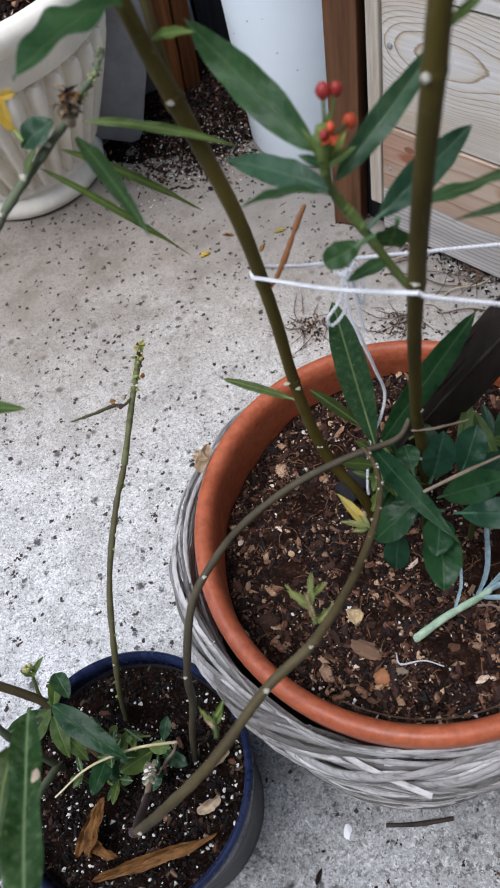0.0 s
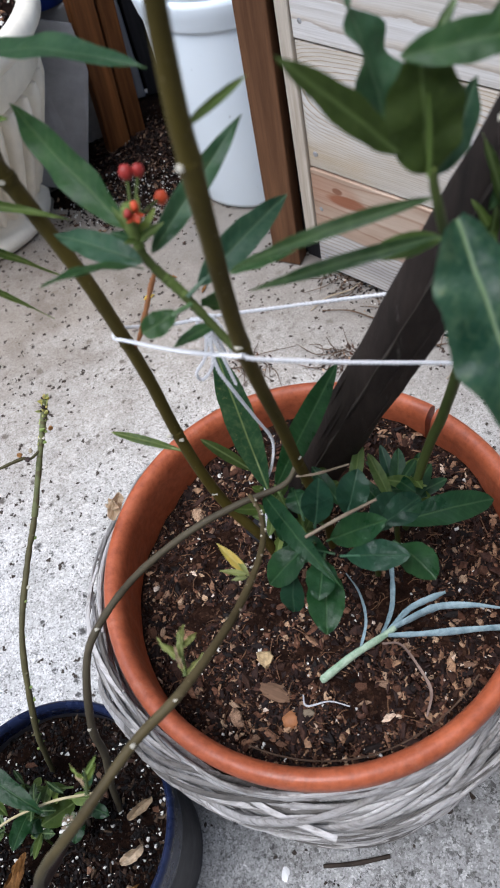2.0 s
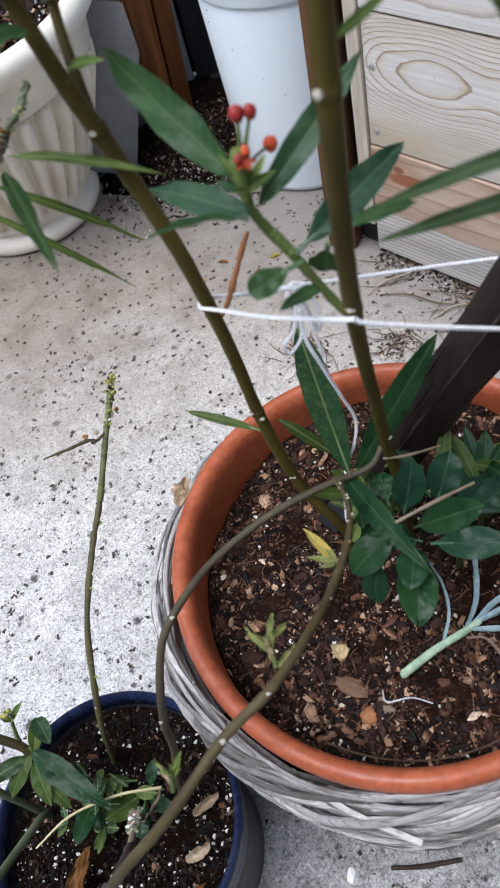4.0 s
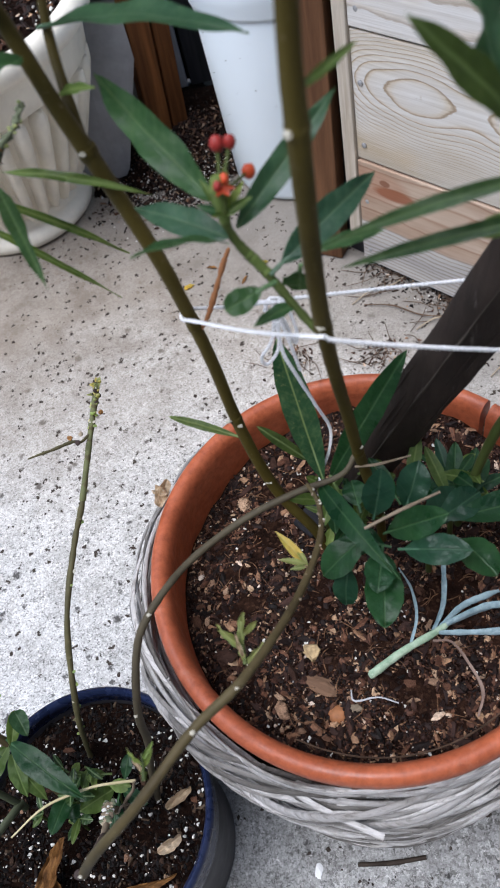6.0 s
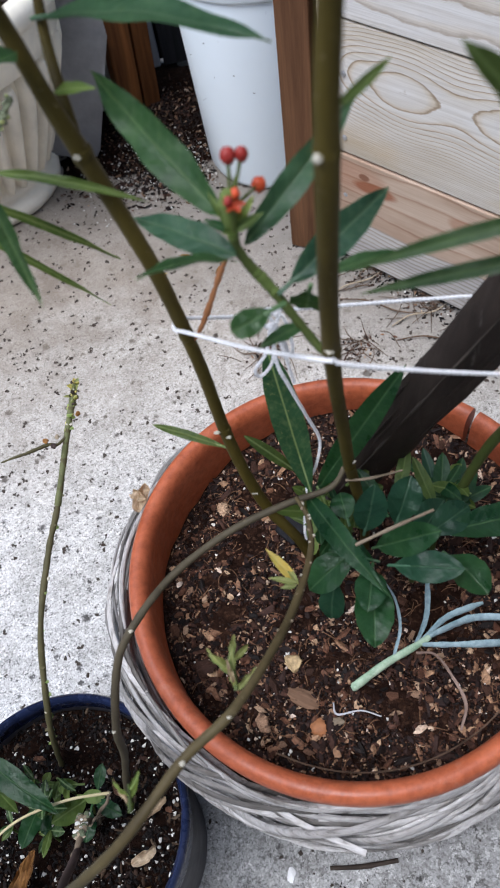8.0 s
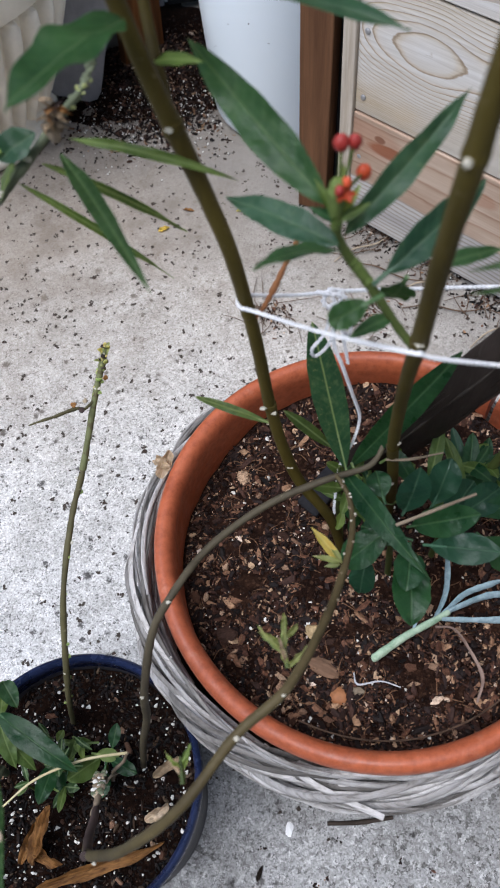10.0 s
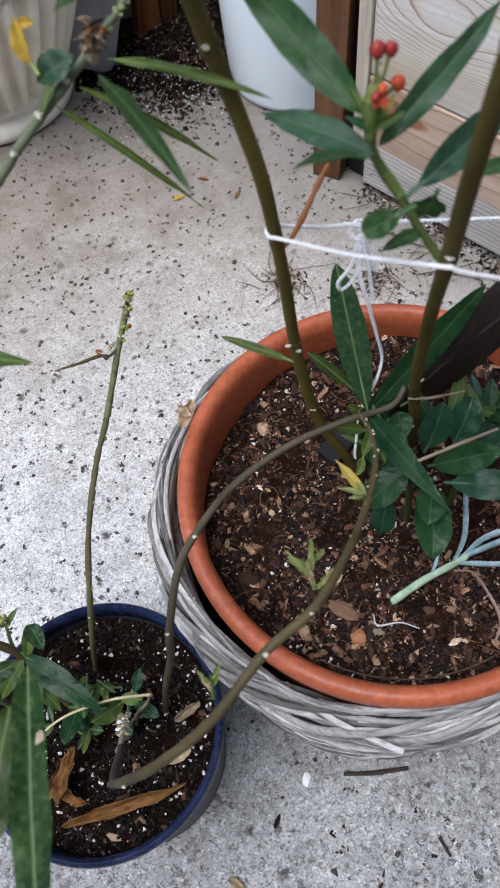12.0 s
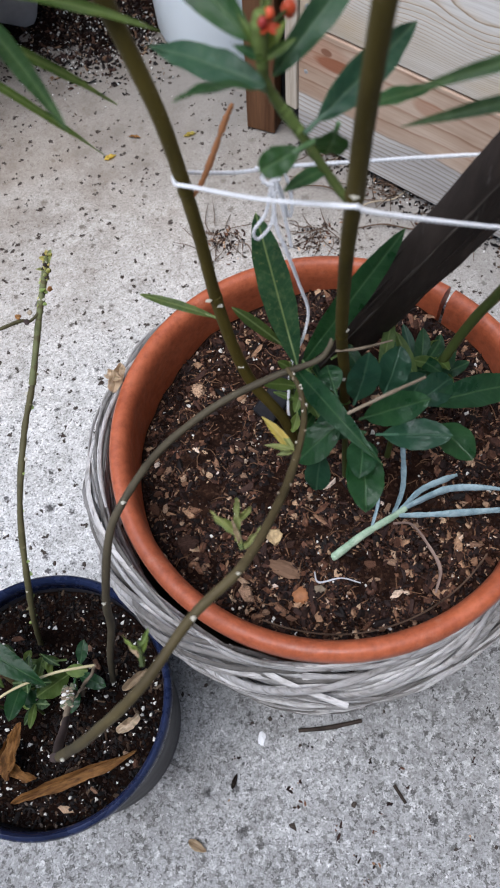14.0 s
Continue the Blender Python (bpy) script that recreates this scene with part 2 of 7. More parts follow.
def concrete_material():
    n = Nodes("concrete", 0.88, specular=0.2)
    x, y, z = n.xyz()
    big = n.noise(2.4, 5, 0.6)
    mid = n.noise(24, 6, 0.7)
    grain = n.noise(520, 3, 0.8)
    sand = n.xyz(n.voronoi(560, out="Color"))[0]
    base = n.ramp(big, [(0.30, (0.50, 0.495, 0.485)), (0.5, (0.61, 0.607, 0.60)), (0.70, (0.69, 0.69, 0.69))])
    c = n.mix(0.8, base, n.ramp(mid, [(0.30, (0.64, 0.63, 0.61)), (0.54, (1, 1, 1)), (0.72, (1.12, 1.12, 1.12))]), "MULTIPLY")
    c = n.mix(1.0, c, n.ramp(grain, [(0.30, (0.36, 0.36, 0.36)), (0.42, (0.80, 0.80, 0.80)), (0.53, (1.03, 1.03, 1.03)), (0.68, (1.16, 1.16, 1.16))]), "MULTIPLY")
    c = n.mix(1.0, c, n.ramp(sand, [(0.0, (0.50, 0.50, 0.49)), (0.22, (0.88, 0.88, 0.87)), (0.80, (1.05, 1.05, 1.05)), (1.0, (1.28, 1.28, 1.28))]), "MULTIPLY")
    c = n.mix(0.7, c, n.ramp(n.noise(150, 5, 0.75), [(0.32, (0.60, 0.585, 0.56)), (0.50, (1.0, 1.0, 1.0)), (0.68, (1.10, 1.10, 1.10))]), "MULTIPLY")
    # soft dark spots of two sizes, where grit has sat in the pores
    warp = n.tree.nodes.new("ShaderNodeVectorMath")
    warp.operation = "ADD"
    jit = n.tree.nodes.new("ShaderNodeTexNoise")
    jit.inputs["Scale"].default_value = 330
    jit.inputs["Detail"].default_value = 4
    n.link(n.coord, jit.inputs["Vector"])
    half = n.tree.nodes.new("ShaderNodeVectorMath")
    half.operation = "SCALE"
    half.inputs["Scale"].default_value = 0.011
    n.link(jit.outputs["Color"], half.inputs[0])
    n.link(n.coord, warp.inputs[0])
    n.link(half.outputs[0], warp.inputs[1])
    for scale, cut, soft, dark in ((42, 0.30, 0.12, 0.92), (80, 0.33, 0.13, 0.90), (190, 0.36, 0.15, 0.82), (360, 0.44, 0.16, 0.88)):
        dist = n.voronoi(scale, warp.outputs[0])
        pick = n.xyz(n.voronoi(scale, warp.outputs[0], out="Color"))[0]
        reach = n.math("MULTIPLY", n.grey(pick, 0.50, 1.0, 0.0, 1.0), cut)
        spot = n.grey(n.math("SUBTRACT", dist, reach), -soft, 0.03, dark, 0.0)
        spot = n.math("MULTIPLY", spot, n.grey(pick, 0.50, 0.62, 0.0, 1.0))
        c = n.mix(spot, c, (0.050, 0.047, 0.046))
    # warmer, sun-bleached towards the middle of the yard, greyer in front
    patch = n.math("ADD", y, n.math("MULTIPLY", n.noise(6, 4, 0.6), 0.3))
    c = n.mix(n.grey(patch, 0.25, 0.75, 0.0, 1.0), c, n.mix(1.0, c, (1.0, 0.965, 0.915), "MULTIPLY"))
    # grey over front and right: shade around the pots painted in, along with wear
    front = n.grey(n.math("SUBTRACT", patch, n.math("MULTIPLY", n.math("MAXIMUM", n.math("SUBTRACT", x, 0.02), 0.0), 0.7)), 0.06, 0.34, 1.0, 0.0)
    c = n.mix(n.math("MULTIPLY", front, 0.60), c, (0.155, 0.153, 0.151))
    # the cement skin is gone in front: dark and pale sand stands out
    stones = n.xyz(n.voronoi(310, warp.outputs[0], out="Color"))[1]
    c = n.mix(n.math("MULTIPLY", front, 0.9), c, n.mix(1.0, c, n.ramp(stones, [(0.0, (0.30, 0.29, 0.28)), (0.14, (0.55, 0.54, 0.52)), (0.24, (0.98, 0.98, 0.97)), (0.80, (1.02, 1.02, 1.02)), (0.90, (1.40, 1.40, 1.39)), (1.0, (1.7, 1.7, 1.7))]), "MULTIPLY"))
    # earthy staining towards the swept earth, and grime along the fence
    dirt = n.math("ADD", y, n.math("MULTIPLY", n.noise(5, 5, 0.65), 0.55))
    c = n.mix(n.grey(dirt, 0.66, 1.05, 0.0, 0.80), c, (0.235, 0.195, 0.152))
    blotch = n.math("MULTIPLY", n.grey(y, 0.42, 0.80, 0.0, 1.0), n.grey(n.noise(17, 6, 0.7), 0.46, 0.62, 0.0, 0.55))
    c = n.mix(blotch, c, (0.155, 0.122, 0.092))
    grime = n.math("ADD", n.math("ADD", n.math("MULTIPLY", x, 0.8), n.math("MULTIPLY", y, 0.6)), n.math("MULTIPLY", n.noise(9, 5, 0.65), 0.22))
    c = n.mix(n.grey(grime, 0.48, 0.70, 0.0, 0.72), c, (0.19, 0.175, 0.155))
    return n.out(c, None, n.math("ADD", n.math("ADD", grain, n.math("MULTIPLY", sand, 0.4)), n.math("MULTIPLY", mid, 0.6)), 0.7, 0.0012)


def terracotta_material():
    n = Nodes("terracotta", 0.5, specular=0.4)
    a = n.noise(16, 6, 0.65)
    b = n.noise(190, 4, 0.7)
    c = n.ramp(a, [(0.25, (0.26, 0.062, 0.025)), (0.5, (0.385, 0.098, 0.040)), (0.75, (0.46, 0.135, 0.062))])
    c = n.mix(0.8, c, n.ramp(b, [(0.3, (0.62, 0.58, 0.55)), (0.55, (1.0, 1.0, 1.0)), (0.7, (1.12, 1.14, 1.15))]), "MULTIPLY")
    # damp dark streaks and thin lime bloom
    c = n.mix(n.grey(n.noise(30, 5, 0.7, n.mapped((1, 1, 0.4))), 0.56, 0.72, 0.0, 0.5), c, (0.13, 0.035, 0.017))
    c = n.mix(n.grey(n.noise(44, 6, 0.75), 0.60, 0.80, 0.0, 0.30), c, (0.50, 0.33, 0.25))
    return n.out(c, n.grey(n.noise(26, 4, 0.6), 0.35, 0.65, 0.30, 0.62), n.math("ADD", b, a), 0.35, 0.0008)


def soil_material(name="potting_soil", warm=1.0):
    n = Nodes(name, 0.95, specular=0.05)
    a = n.noise(90, 6, 0.75)
    v = n.xyz(n.voronoi(520, out="Color"))[0]
    c = n.ramp(a, [(0.3, (0.004 * warm, 0.002 * warm, 0.0015 * warm)), (0.5, (0.0125 * warm, 0.0060 * warm, 0.0040 * warm)), (0.7, (0.036 * warm, 0.0170 * warm, 0.0100 * warm))])
    c = n.mix(n.grey(v, 0.80, 1.0, 0.0, 0.8), c, (0.055 * warm, 0.029 * warm, 0.018 * warm))
    return n.out(c, None, n.math("ADD", a, v), 1.0, 0.003)


def bark_material(name="bark_chip", tone=1.0):
    n = Nodes(name, 0.72, specular=0.25)
    r = n.random(True)
    c = n.ramp(r, [(0.0, (0.004, 0.0025, 0.002)), (0.45, (0.014, 0.006, 0.0045)), (0.70, (0.040, 0.017, 0.0105)), (0.85, (0.115, 0.052, 0.029)), (0.94, (0.26, 0.155, 0.088)), (0.98, (0.42, 0.29, 0.18)), (1.0, (0.55, 0.46, 0.39))])
    c = n.mix(0.8, c, n.ramp(n.noise(520, 4), [(0.3, (0.30, 0.28, 0.27)), (0.65, (1.3, 1.3, 1.3))]), "MULTIPLY")
    c = n.mix(1.0, c, (tone, tone, tone), "MULTIPLY")
    return n.out(c, None, n.noise(500, 4), 0.6, 0.0008)


def chip_material(name, lo, hi):
    """Larger picked chips: colour by object."""
    n = Nodes(name, 0.8, specular=0.25)
    c = n.ramp(n.random(), [(0.0, lo), (1.0, hi)])
    v = n.mapped((1, 3, 3))
    c = n.mix(0.95, c, n.ramp(n.noise(420, 5, 0.75, v), [(0.30, (0.16, 0.12, 0.10)), (0.44, (0.62, 0.56, 0.50)), (0.62, (1.25, 1.25, 1.25))]), "MULTIPLY")
    c = n.mix(n.grey(n.noise(170, 4, 0.7), 0.52, 0.62, 0.0, 0.75), c, (0.030, 0.014, 0.009))
    return n.out(c, None, n.noise(260, 5, 0.7, v), 0.6, 0.001)


def leaf_material(name, dark, light, vein, spots=0.0, gloss=0.42, midrib=0.32, mottle=1.0):
    """Leaf blade along local x: pale midrib, faint side veins, mottling."""
    n = Nodes(name, gloss, specular=0.42)
    x, y, z = n.xyz()
    ay = n.math("ABSOLUTE", y)
    rib = n.grey(ay, 0.0002, 0.0008, 1.0, 0.0)
    v = n.mapped((1, 1, 1), True)
    side = n.math("SINE", n.math("MULTIPLY", n.math("SUBTRACT", x, n.math("MULTIPLY", ay, 0.9)), 1150.0))
    veins = n.grey(n.math("ADD", side, n.math("MULTIPLY", n.noise(90, 3, 0.6, v), 1.2)), 1.2, 1.7, 0.0, 0.07)
    a = n.noise(60, 4, 0.6, v)
    c = n.ramp(a, [(0.3, dark), (0.7, light)])
    tone = n.ramp(n.random(), [(0.0, (0.80, 0.86, 0.9)), (1.0, (1.12, 1.08, 0.95))])
    c = n.mix(1.0, c, tone, "MULTIPLY")
    c = n.mix(veins, c, vein)
    c = n.mix(n.grey(n.noise(330, 3, 0.6, v), 0.50, 0.75, 0.0, 0.12 * mottle), c, vein)
    c = n.mix(n.grey(n.noise(130, 3, 0.6, v), 0.56, 0.70, 0.0, 0.14 * mottle), c, vein)
    c = n.mix(n.math("MULTIPLY", rib, midrib), c, vein)
    if spots:
        c = n.mix(n.grey(n.noise(240, 3, 0.6, v), 0.66, 0.72, 0.0, spots), c, (0.30, 0.30, 0.12))
    m = n.out(c, n.grey(a, 0.3, 0.7, gloss - 0.06, gloss + 0.12), n.math("ADD", n.math("ADD", n.math("MULTIPLY", a, 2.0), n.math("MULTIPLY", n.noise(210, 3, 0.55, v), 1.4)), n.math("ADD", n.math("MULTIPLY", side, -0.06), n.math("MULTIPLY", rib, -0.9))), 0.42, 0.0011)
    glow = n.tree.nodes.new("ShaderNodeBsdfTranslucent")
    n.link(n.mix(1.0, c, (1.7, 1.75, 1.0), "MULTIPLY"), glow.inputs["Color"])
    both = n.tree.nodes.new("ShaderNodeMixShader")
    both.inputs[0].default_value = 0.30
    n.link(n.bsdf.outputs[0], both.inputs[1])
    n.link(glow.outputs[0], both.inputs[2])
    n.link(both.outputs[0], n.tree.nodes["Material Output"].inputs["Surface"])
    return m


def dry_leaf_material(name, dark, light):
    """Withered leaf along local x: lengthwise creases, dark blotches."""
    n = Nodes(name, 0.65, specular=0.3)
    v = n.mapped((0.16, 1, 1), True)
    crease = n.noise(420, 4, 0.6, v)
    c = n.ramp(crease, [(0.30, dark), (0.68, light)])
    c = n.mix(n.grey(n.noise(95, 4, 0.65, n.mapped((0.6, 1, 1), True)), 0.54, 0.68, 0.0, 0.65), c, tuple(k * 0.55 for k in dark))
    return n.out(c, None, crease, 0.9, 0.0016)


def stem_material(name, dark, light, rough=0.5):
    n = Nodes(name, rough, specular=0.18)
    v = n.mapped((1, 1, 0.25))
    a = n.noise(45, 5, 0.6, v)
    c = n.ramp(a, [(0.3, dark), (0.7, light)])
    c = n.mix(n.grey(n.noise(420, 3), 0.64, 0.74, 0.0, 0.28), c, (0.24, 0.20, 0.12))
    return n.out(c, None, n.noise(260, 4, 0.6, v), 0.3, 0.0006)


def chalk_material(name, dark, light):
    """Wilted succulent skin: waxy bloom over darker streaks and bruises."""
    n = Nodes(name, 0.55, specular=0.25)
    c = n.ramp(n.noise(110, 5, 0.7), [(0.32, dark), (0.62, light)])
    c = n.mix(n.grey(n.noise(60, 4, 0.6), 0.58, 0.72, 0.0, 0.6), c, (0.09, 0.13, 0.12))
    c = n.mix(n.grey(n.noise(420, 3, 0.6), 0.62, 0.75, 0.0, 0.4), c, (0.55, 0.60, 0.60))
    return n.out(c, None, n.noise(240, 5, 0.7), 0.6, 0.0010)


def pine_material(name, axis, phase, wide=0.021, power=1.7, eyes=0.60, open_=0.35, end=None):
    """Raw flat-sawn pine, board along local x: growth rings open into long eyes on the axis and crowd together away from it."""
    n = Nodes(name, 0.7, specular=0.25)
    x, y, z = n.xyz()
    drift = n.noise(1.0, 3, 0.5, n.mapped((4, 1, 9), True))
    u = n.math("ABSOLUTE", n.math("SUBTRACT", n.math("ADD", z, n.math("MULTIPLY_ADD", drift, 0.012, -0.006)), axis))
    h = n.math("POWER", n.math("DIVIDE", u, wide), power)
    swell = n.math("COSINE", n.math("MULTIPLY", n.math("SUBTRACT", x, phase), math.tau / 0.128))
    h = n.math("SUBTRACT", h, n.math("MULTIPLY_ADD", swell, eyes, open_))
    if end is not None:
        close = n.math("MAXIMUM", n.math("DIVIDE", n.math("SUBTRACT", end, x), 0.030), 0.0)
        h = n.math("ADD", h, n.math("MULTIPLY", n.math("POWER", close, 2.0), 1.4))
    h = n.math("ADD", h, n.math("MULTIPLY", n.noise(1.0, 4, 0.6, n.mapped((22, 1, 60), True)), 0.6))
    ring = n.math("FRACT", h)
    late = n.ramp(ring, [(0.0, (1, 1, 1)), (0.60, (0.97, 0.95, 0.92)), (0.80, (0.88, 0.79, 0.66)), (0.91, (0.46, 0.36, 0.25)), (0.96, (0.60, 0.50, 0.39)), (1.0, (1, 1, 1))])
    tone = n.noise(6, 4, 0.55, n.mapped((0.35, 1, 2.2), True))
    base = n.ramp(tone, [(0.28, (0.48, 0.425, 0.34)), (0.42, (0.57, 0.54, 0.49)), (0.66, (0.64, 0.63, 0.615))])
    c = n.mix(n.grey(u, 0.020, 0.060, 0.95, 0.62), base, late, "MULTIPLY")
    # resin-yellow staining in drifts, and grey weathering
    c = n.mix(n.grey(n.noise(9, 4, 0.6, n.mapped((0.5, 1, 1.3), True)), 0.52, 0.70, 0.0, 0.50), c, n.mix(1.0, c, (0.97, 0.80, 0.54), "MULTIPLY"))
    c = n.mix(n.grey(n.noise(13, 4, 0.6, n.mapped((0.4, 1, 1.5), True)), 0.60, 0.74, 0.0, 0.40), c, (0.42, 0.41, 0.42))
    fib = n.noise(140, 4, 0.65, n.mapped((0.06, 1, 3.0), True))
    c = n.mix(0.55, c, n.ramp(fib, [(0.3, (0.70, 0.66, 0.61)), (0.6, (1.06, 1.06, 1.06))]), "MULTIPLY")
    return n.out(c, None, n.math("ADD", n.math("MULTIPLY", fib, 0.8), n.math("MULTIPLY", ring, -0.5)), 0.5, 0.0009)


def heartwood_material():
    """The low board: salmon heartwood with a reddish knot above, greyed sapwood with close dark lines below."""
    n = Nodes("heartwood_pine", 0.7, specular=0.2)
    x, y, z = n.xyz()
    wob = n.noise(1.0, 4, 0.5, n.mapped((7, 1, 12)))
    edge = n.math("ADD", z, n.math("MULTIPLY_ADD", wob, 0.020, 0.002))
    heart = n.grey(edge, -0.003, 0.001, 0.0, 1.0)
    sap = n.math("FRACT", n.math("MULTIPLY", edge, 165.0))
    late = n.ramp(sap, [(0.0, (1, 1, 1)), (0.55, (0.95, 0.93, 0.91)), (0.85, (0.55, 0.47, 0.40)), (1.0, (1, 1, 1))])
    low = n.mix(0.9, n.ramp(n.noise(7, 3, 0.5, n.mapped((0.4, 1, 2))), [(0.35, (0.36, 0.35, 0.34)), (0.65, (0.55, 0.53, 0.50))]), late, "MULTIPLY")
    rings = n.ramp(n.math("FRACT", n.math("MULTIPLY", edge, 46.0)), [(0.0, (1, 1, 1)), (0.78, (0.94, 0.90, 0.86)), (0.93, (0.50, 0.32, 0.22)), (1.0, (1, 1, 1))])
    high = n.mix(0.6, n.ramp(n.noise(8, 4, 0.6, n.mapped((0.5, 1, 1.6))), [(0.32, (0.27, 0.165, 0.105)), (0.62, (0.46, 0.36, 0.28))]), rings, "MULTIPLY")
    c = n.mix(heart, low, high)
    for kx, kz, lx, lz, amount, tone in ((-0.775, 0.052, 0.050, 0.022, 0.45, (0.36, 0.18, 0.11)), (-0.7450, 0.0440, 0.032, 0.0085, 0.85, (0.25, 0.088, 0.042)), (-0.7600, 0.0570, 0.0080, 0.0050, 0.8, (0.16, 0.06, 0.03)), (-0.62, 0.045, 0.022, 0.009, 0.5, (0.30, 0.14, 0.08))):
        q = n.math("ADD", n.math("POWER", n.math("DIVIDE", n.math("SUBTRACT", x, kx), lx), 2.0), n.math("POWER", n.math("DIVIDE", n.math("SUBTRACT", edge, kz + 0.012), lz), 2.0))
        c = n.mix(n.grey(q, 0.6, 1.25, amount, 0.0), c, tone)
    fib = n.noise(140, 4, 0.65, n.mapped((0.06, 1, 3.0)))
    c = n.mix(0.5, c, n.ramp(fib, [(0.3, (0.72, 0.68, 0.63)), (0.6, (1.05, 1.05, 1.05))]), "MULTIPLY")
    return n.out(c, None, fib, 0.4, 0.0008)


def plank_material(name, dark, light, rough=0.6, along="z"):
    """Stained or weathered timber with the grain along one axis."""
    n = Nodes(name, rough, specular=0.15)
    s = (0.06, 1, 1) if along == "x" else (1, 1, 0.06)
    v = n.mapped(s, True)
    a = n.noise(42, 6, 0.65, v, 0.4)
    c = n.ramp(a, [(0.28, dark), (0.72, light)])
    c = n.mix(0.5, c, n.ramp(n.noise(210, 5, 0.7, v), [(0.3, (0.55, 0.52, 0.5)), (0.65, (1.15, 1.15, 1.15))]), "MULTIPLY")
    return n.out(c, None, n.noise(120, 6, 0.7, v), 0.5, 0.0012)


def stake_material():
    """Charred timber: sooty brown with pale scratches along the grain."""
    n = Nodes("charred_stake", 0.7, specular=0.25)
    v = n.mapped((1, 1, 0.05))
    a = n.noise(60, 6, 0.7, v)
    c = n.ramp(a, [(0.3, (0.007, 0.005, 0.004)), (0.7, (0.042, 0.031, 0.025))])
    c = n.mix(0.6, c, n.ramp(n.noise(24, 4, 0.6), [(0.35, (0.5, 0.48, 0.46)), (0.65, (1.3, 1.3, 1.3))]), "MULTIPLY")
    c = n.mix(n.grey(n.noise(150, 4, 0.6, n.mapped((1, 1, 0.03))), 0.63, 0.74, 0.0, 0.6), c, (0.17, 0.15, 0.135))
    return n.out(c, None, n.noise(190, 6, 0.7, v), 0.6, 0.0014)


def plain_material(name, colour, rough=0.5, metal=0.0, vary=0.12, scale=20, bump=0.1, specular=0.4):
    """Manufactured surface with faint dirt and unevenness."""
    n = Nodes(name, rough, metal, specular)
    a = n.noise(scale, 5, 0.65)
    lo = tuple(k * (1 - vary) for k in colour)
    c = n.ramp(a, [(0.3, lo), (0.65, colour)])
    dirt = n.grey(n.noise(scale * 6, 4, 0.7), 0.66, 0.80, 0.0, 0.35)
    c = n.mix(dirt, c, tuple(k * 0.55 + 0.01 for k in colour))
    return n.out(c, n.grey(a, 0.3, 0.7, max(rough - 0.08, 0.05), rough + 0.1), a, bump, 0.001)


def wicker_material(name="weathered_willow", island=False):
    n = Nodes(name, 0.75, specular=0.25)
    tone = n.ramp(n.random(island), [(0.0, (0.11, 0.102, 0.093)), (0.25, (0.275, 0.264, 0.251)), (0.75, (0.425, 0.414, 0.405)), (1.0, (0.58, 0.562, 0.545))])
    a = n.noise(50, 5, 0.65, n.mapped((1, 1, 5.0), True))
    c = n.mix(0.9, tone, n.ramp(a, [(0.28, (0.42, 0.39, 0.36)), (0.46, (0.92, 0.91, 0.90)), (0.65, (1.10, 1.10, 1.12))]), "MULTIPLY")
    streak = n.noise(260, 5, 0.7, n.mapped((0.22, 0.22, 4.5), True))
    c = n.mix(0.85, c, n.ramp(streak, [(0.30, (0.25, 0.23, 0.21)), (0.45, (0.88, 0.87, 0.85)), (0.65, (1.15, 1.15, 1.15))]), "MULTIPLY")
    return n.out(c, None, streak, 0.9, 0.0012)


M_CONCRETE = concrete_material()
M_TERRA = terracotta_material()
M_SOIL = soil_material("potting_soil", 1.15)
M_SOIL_BLACK = soil_material("black_soil", 0.5)
M_BARK = bark_material("bark_chip", 1.3)
M_CRUMBS = bark_material("soil_crumb", 1.05)
M_CHIP_DARK = chip_material("dark_chip", (0.022, 0.010, 0.0070), (0.150, 0.072, 0.042))
M_CHIP_PALE = chip_material("pale_chip", (0.19, 0.100, 0.062), (0.55, 0.39, 0.26))
M_PERLITE = plain_material("perlite", (0.68, 0.66, 0.61), 0.8, vary=0.2, scale=300)
M_LEAF = leaf_material("milkweed_leaf", (0.015, 0.064, 0.023), (0.038, 0.116, 0.044), (0.13, 0.23, 0.11), 0.05, 0.30, 0.45, 0.15)
M_LEAF_TOP = leaf_material("upper_leaf", (0.030, 0.086, 0.030), (0.076, 0.165, 0.062), (0.22, 0.32, 0.16), 0.2, 0.36)
M_LEAF_TOP_COOL = leaf_material("upper_leaf_cool", (0.034, 0.090, 0.052), (0.082, 0.170, 0.100), (0.22, 0.31, 0.20), 0.12, 0.34)
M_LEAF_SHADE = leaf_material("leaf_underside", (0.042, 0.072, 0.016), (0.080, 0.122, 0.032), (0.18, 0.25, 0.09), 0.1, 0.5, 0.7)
M_LEAF_BLOTCH = leaf_material("blotched_leaf", (0.026, 0.085, 0.036), (0.070, 0.160, 0.066), (0.30, 0.38, 0.16), 0.55, 0.38, 0.8, 1.6)
# strong pale mottling here paints in the glossy highlights of the puckered blade
M_LEAF_BIG = leaf_material("veined_leaf", (0.022, 0.064, 0.018), (0.068, 0.140, 0.042), (0.32, 0.42, 0.23), 0.45, 0.26, 0.8, 2.2)
M_LEAF_BLUE = leaf_material("milkweed_leaf_cool", (0.016, 0.062, 0.038), (0.038, 0.112, 0.066), (0.12, 0.22, 0.14), 0.03, 0.30, 0.45, 0.15)
M_LEAF_OLIVE = leaf_material("milkweed_leaf_olive", (0.075, 0.130, 0.028), (0.160, 0.235, 0.062), (0.30, 0.38, 0.15), 0.15, 0.42, 0.5)
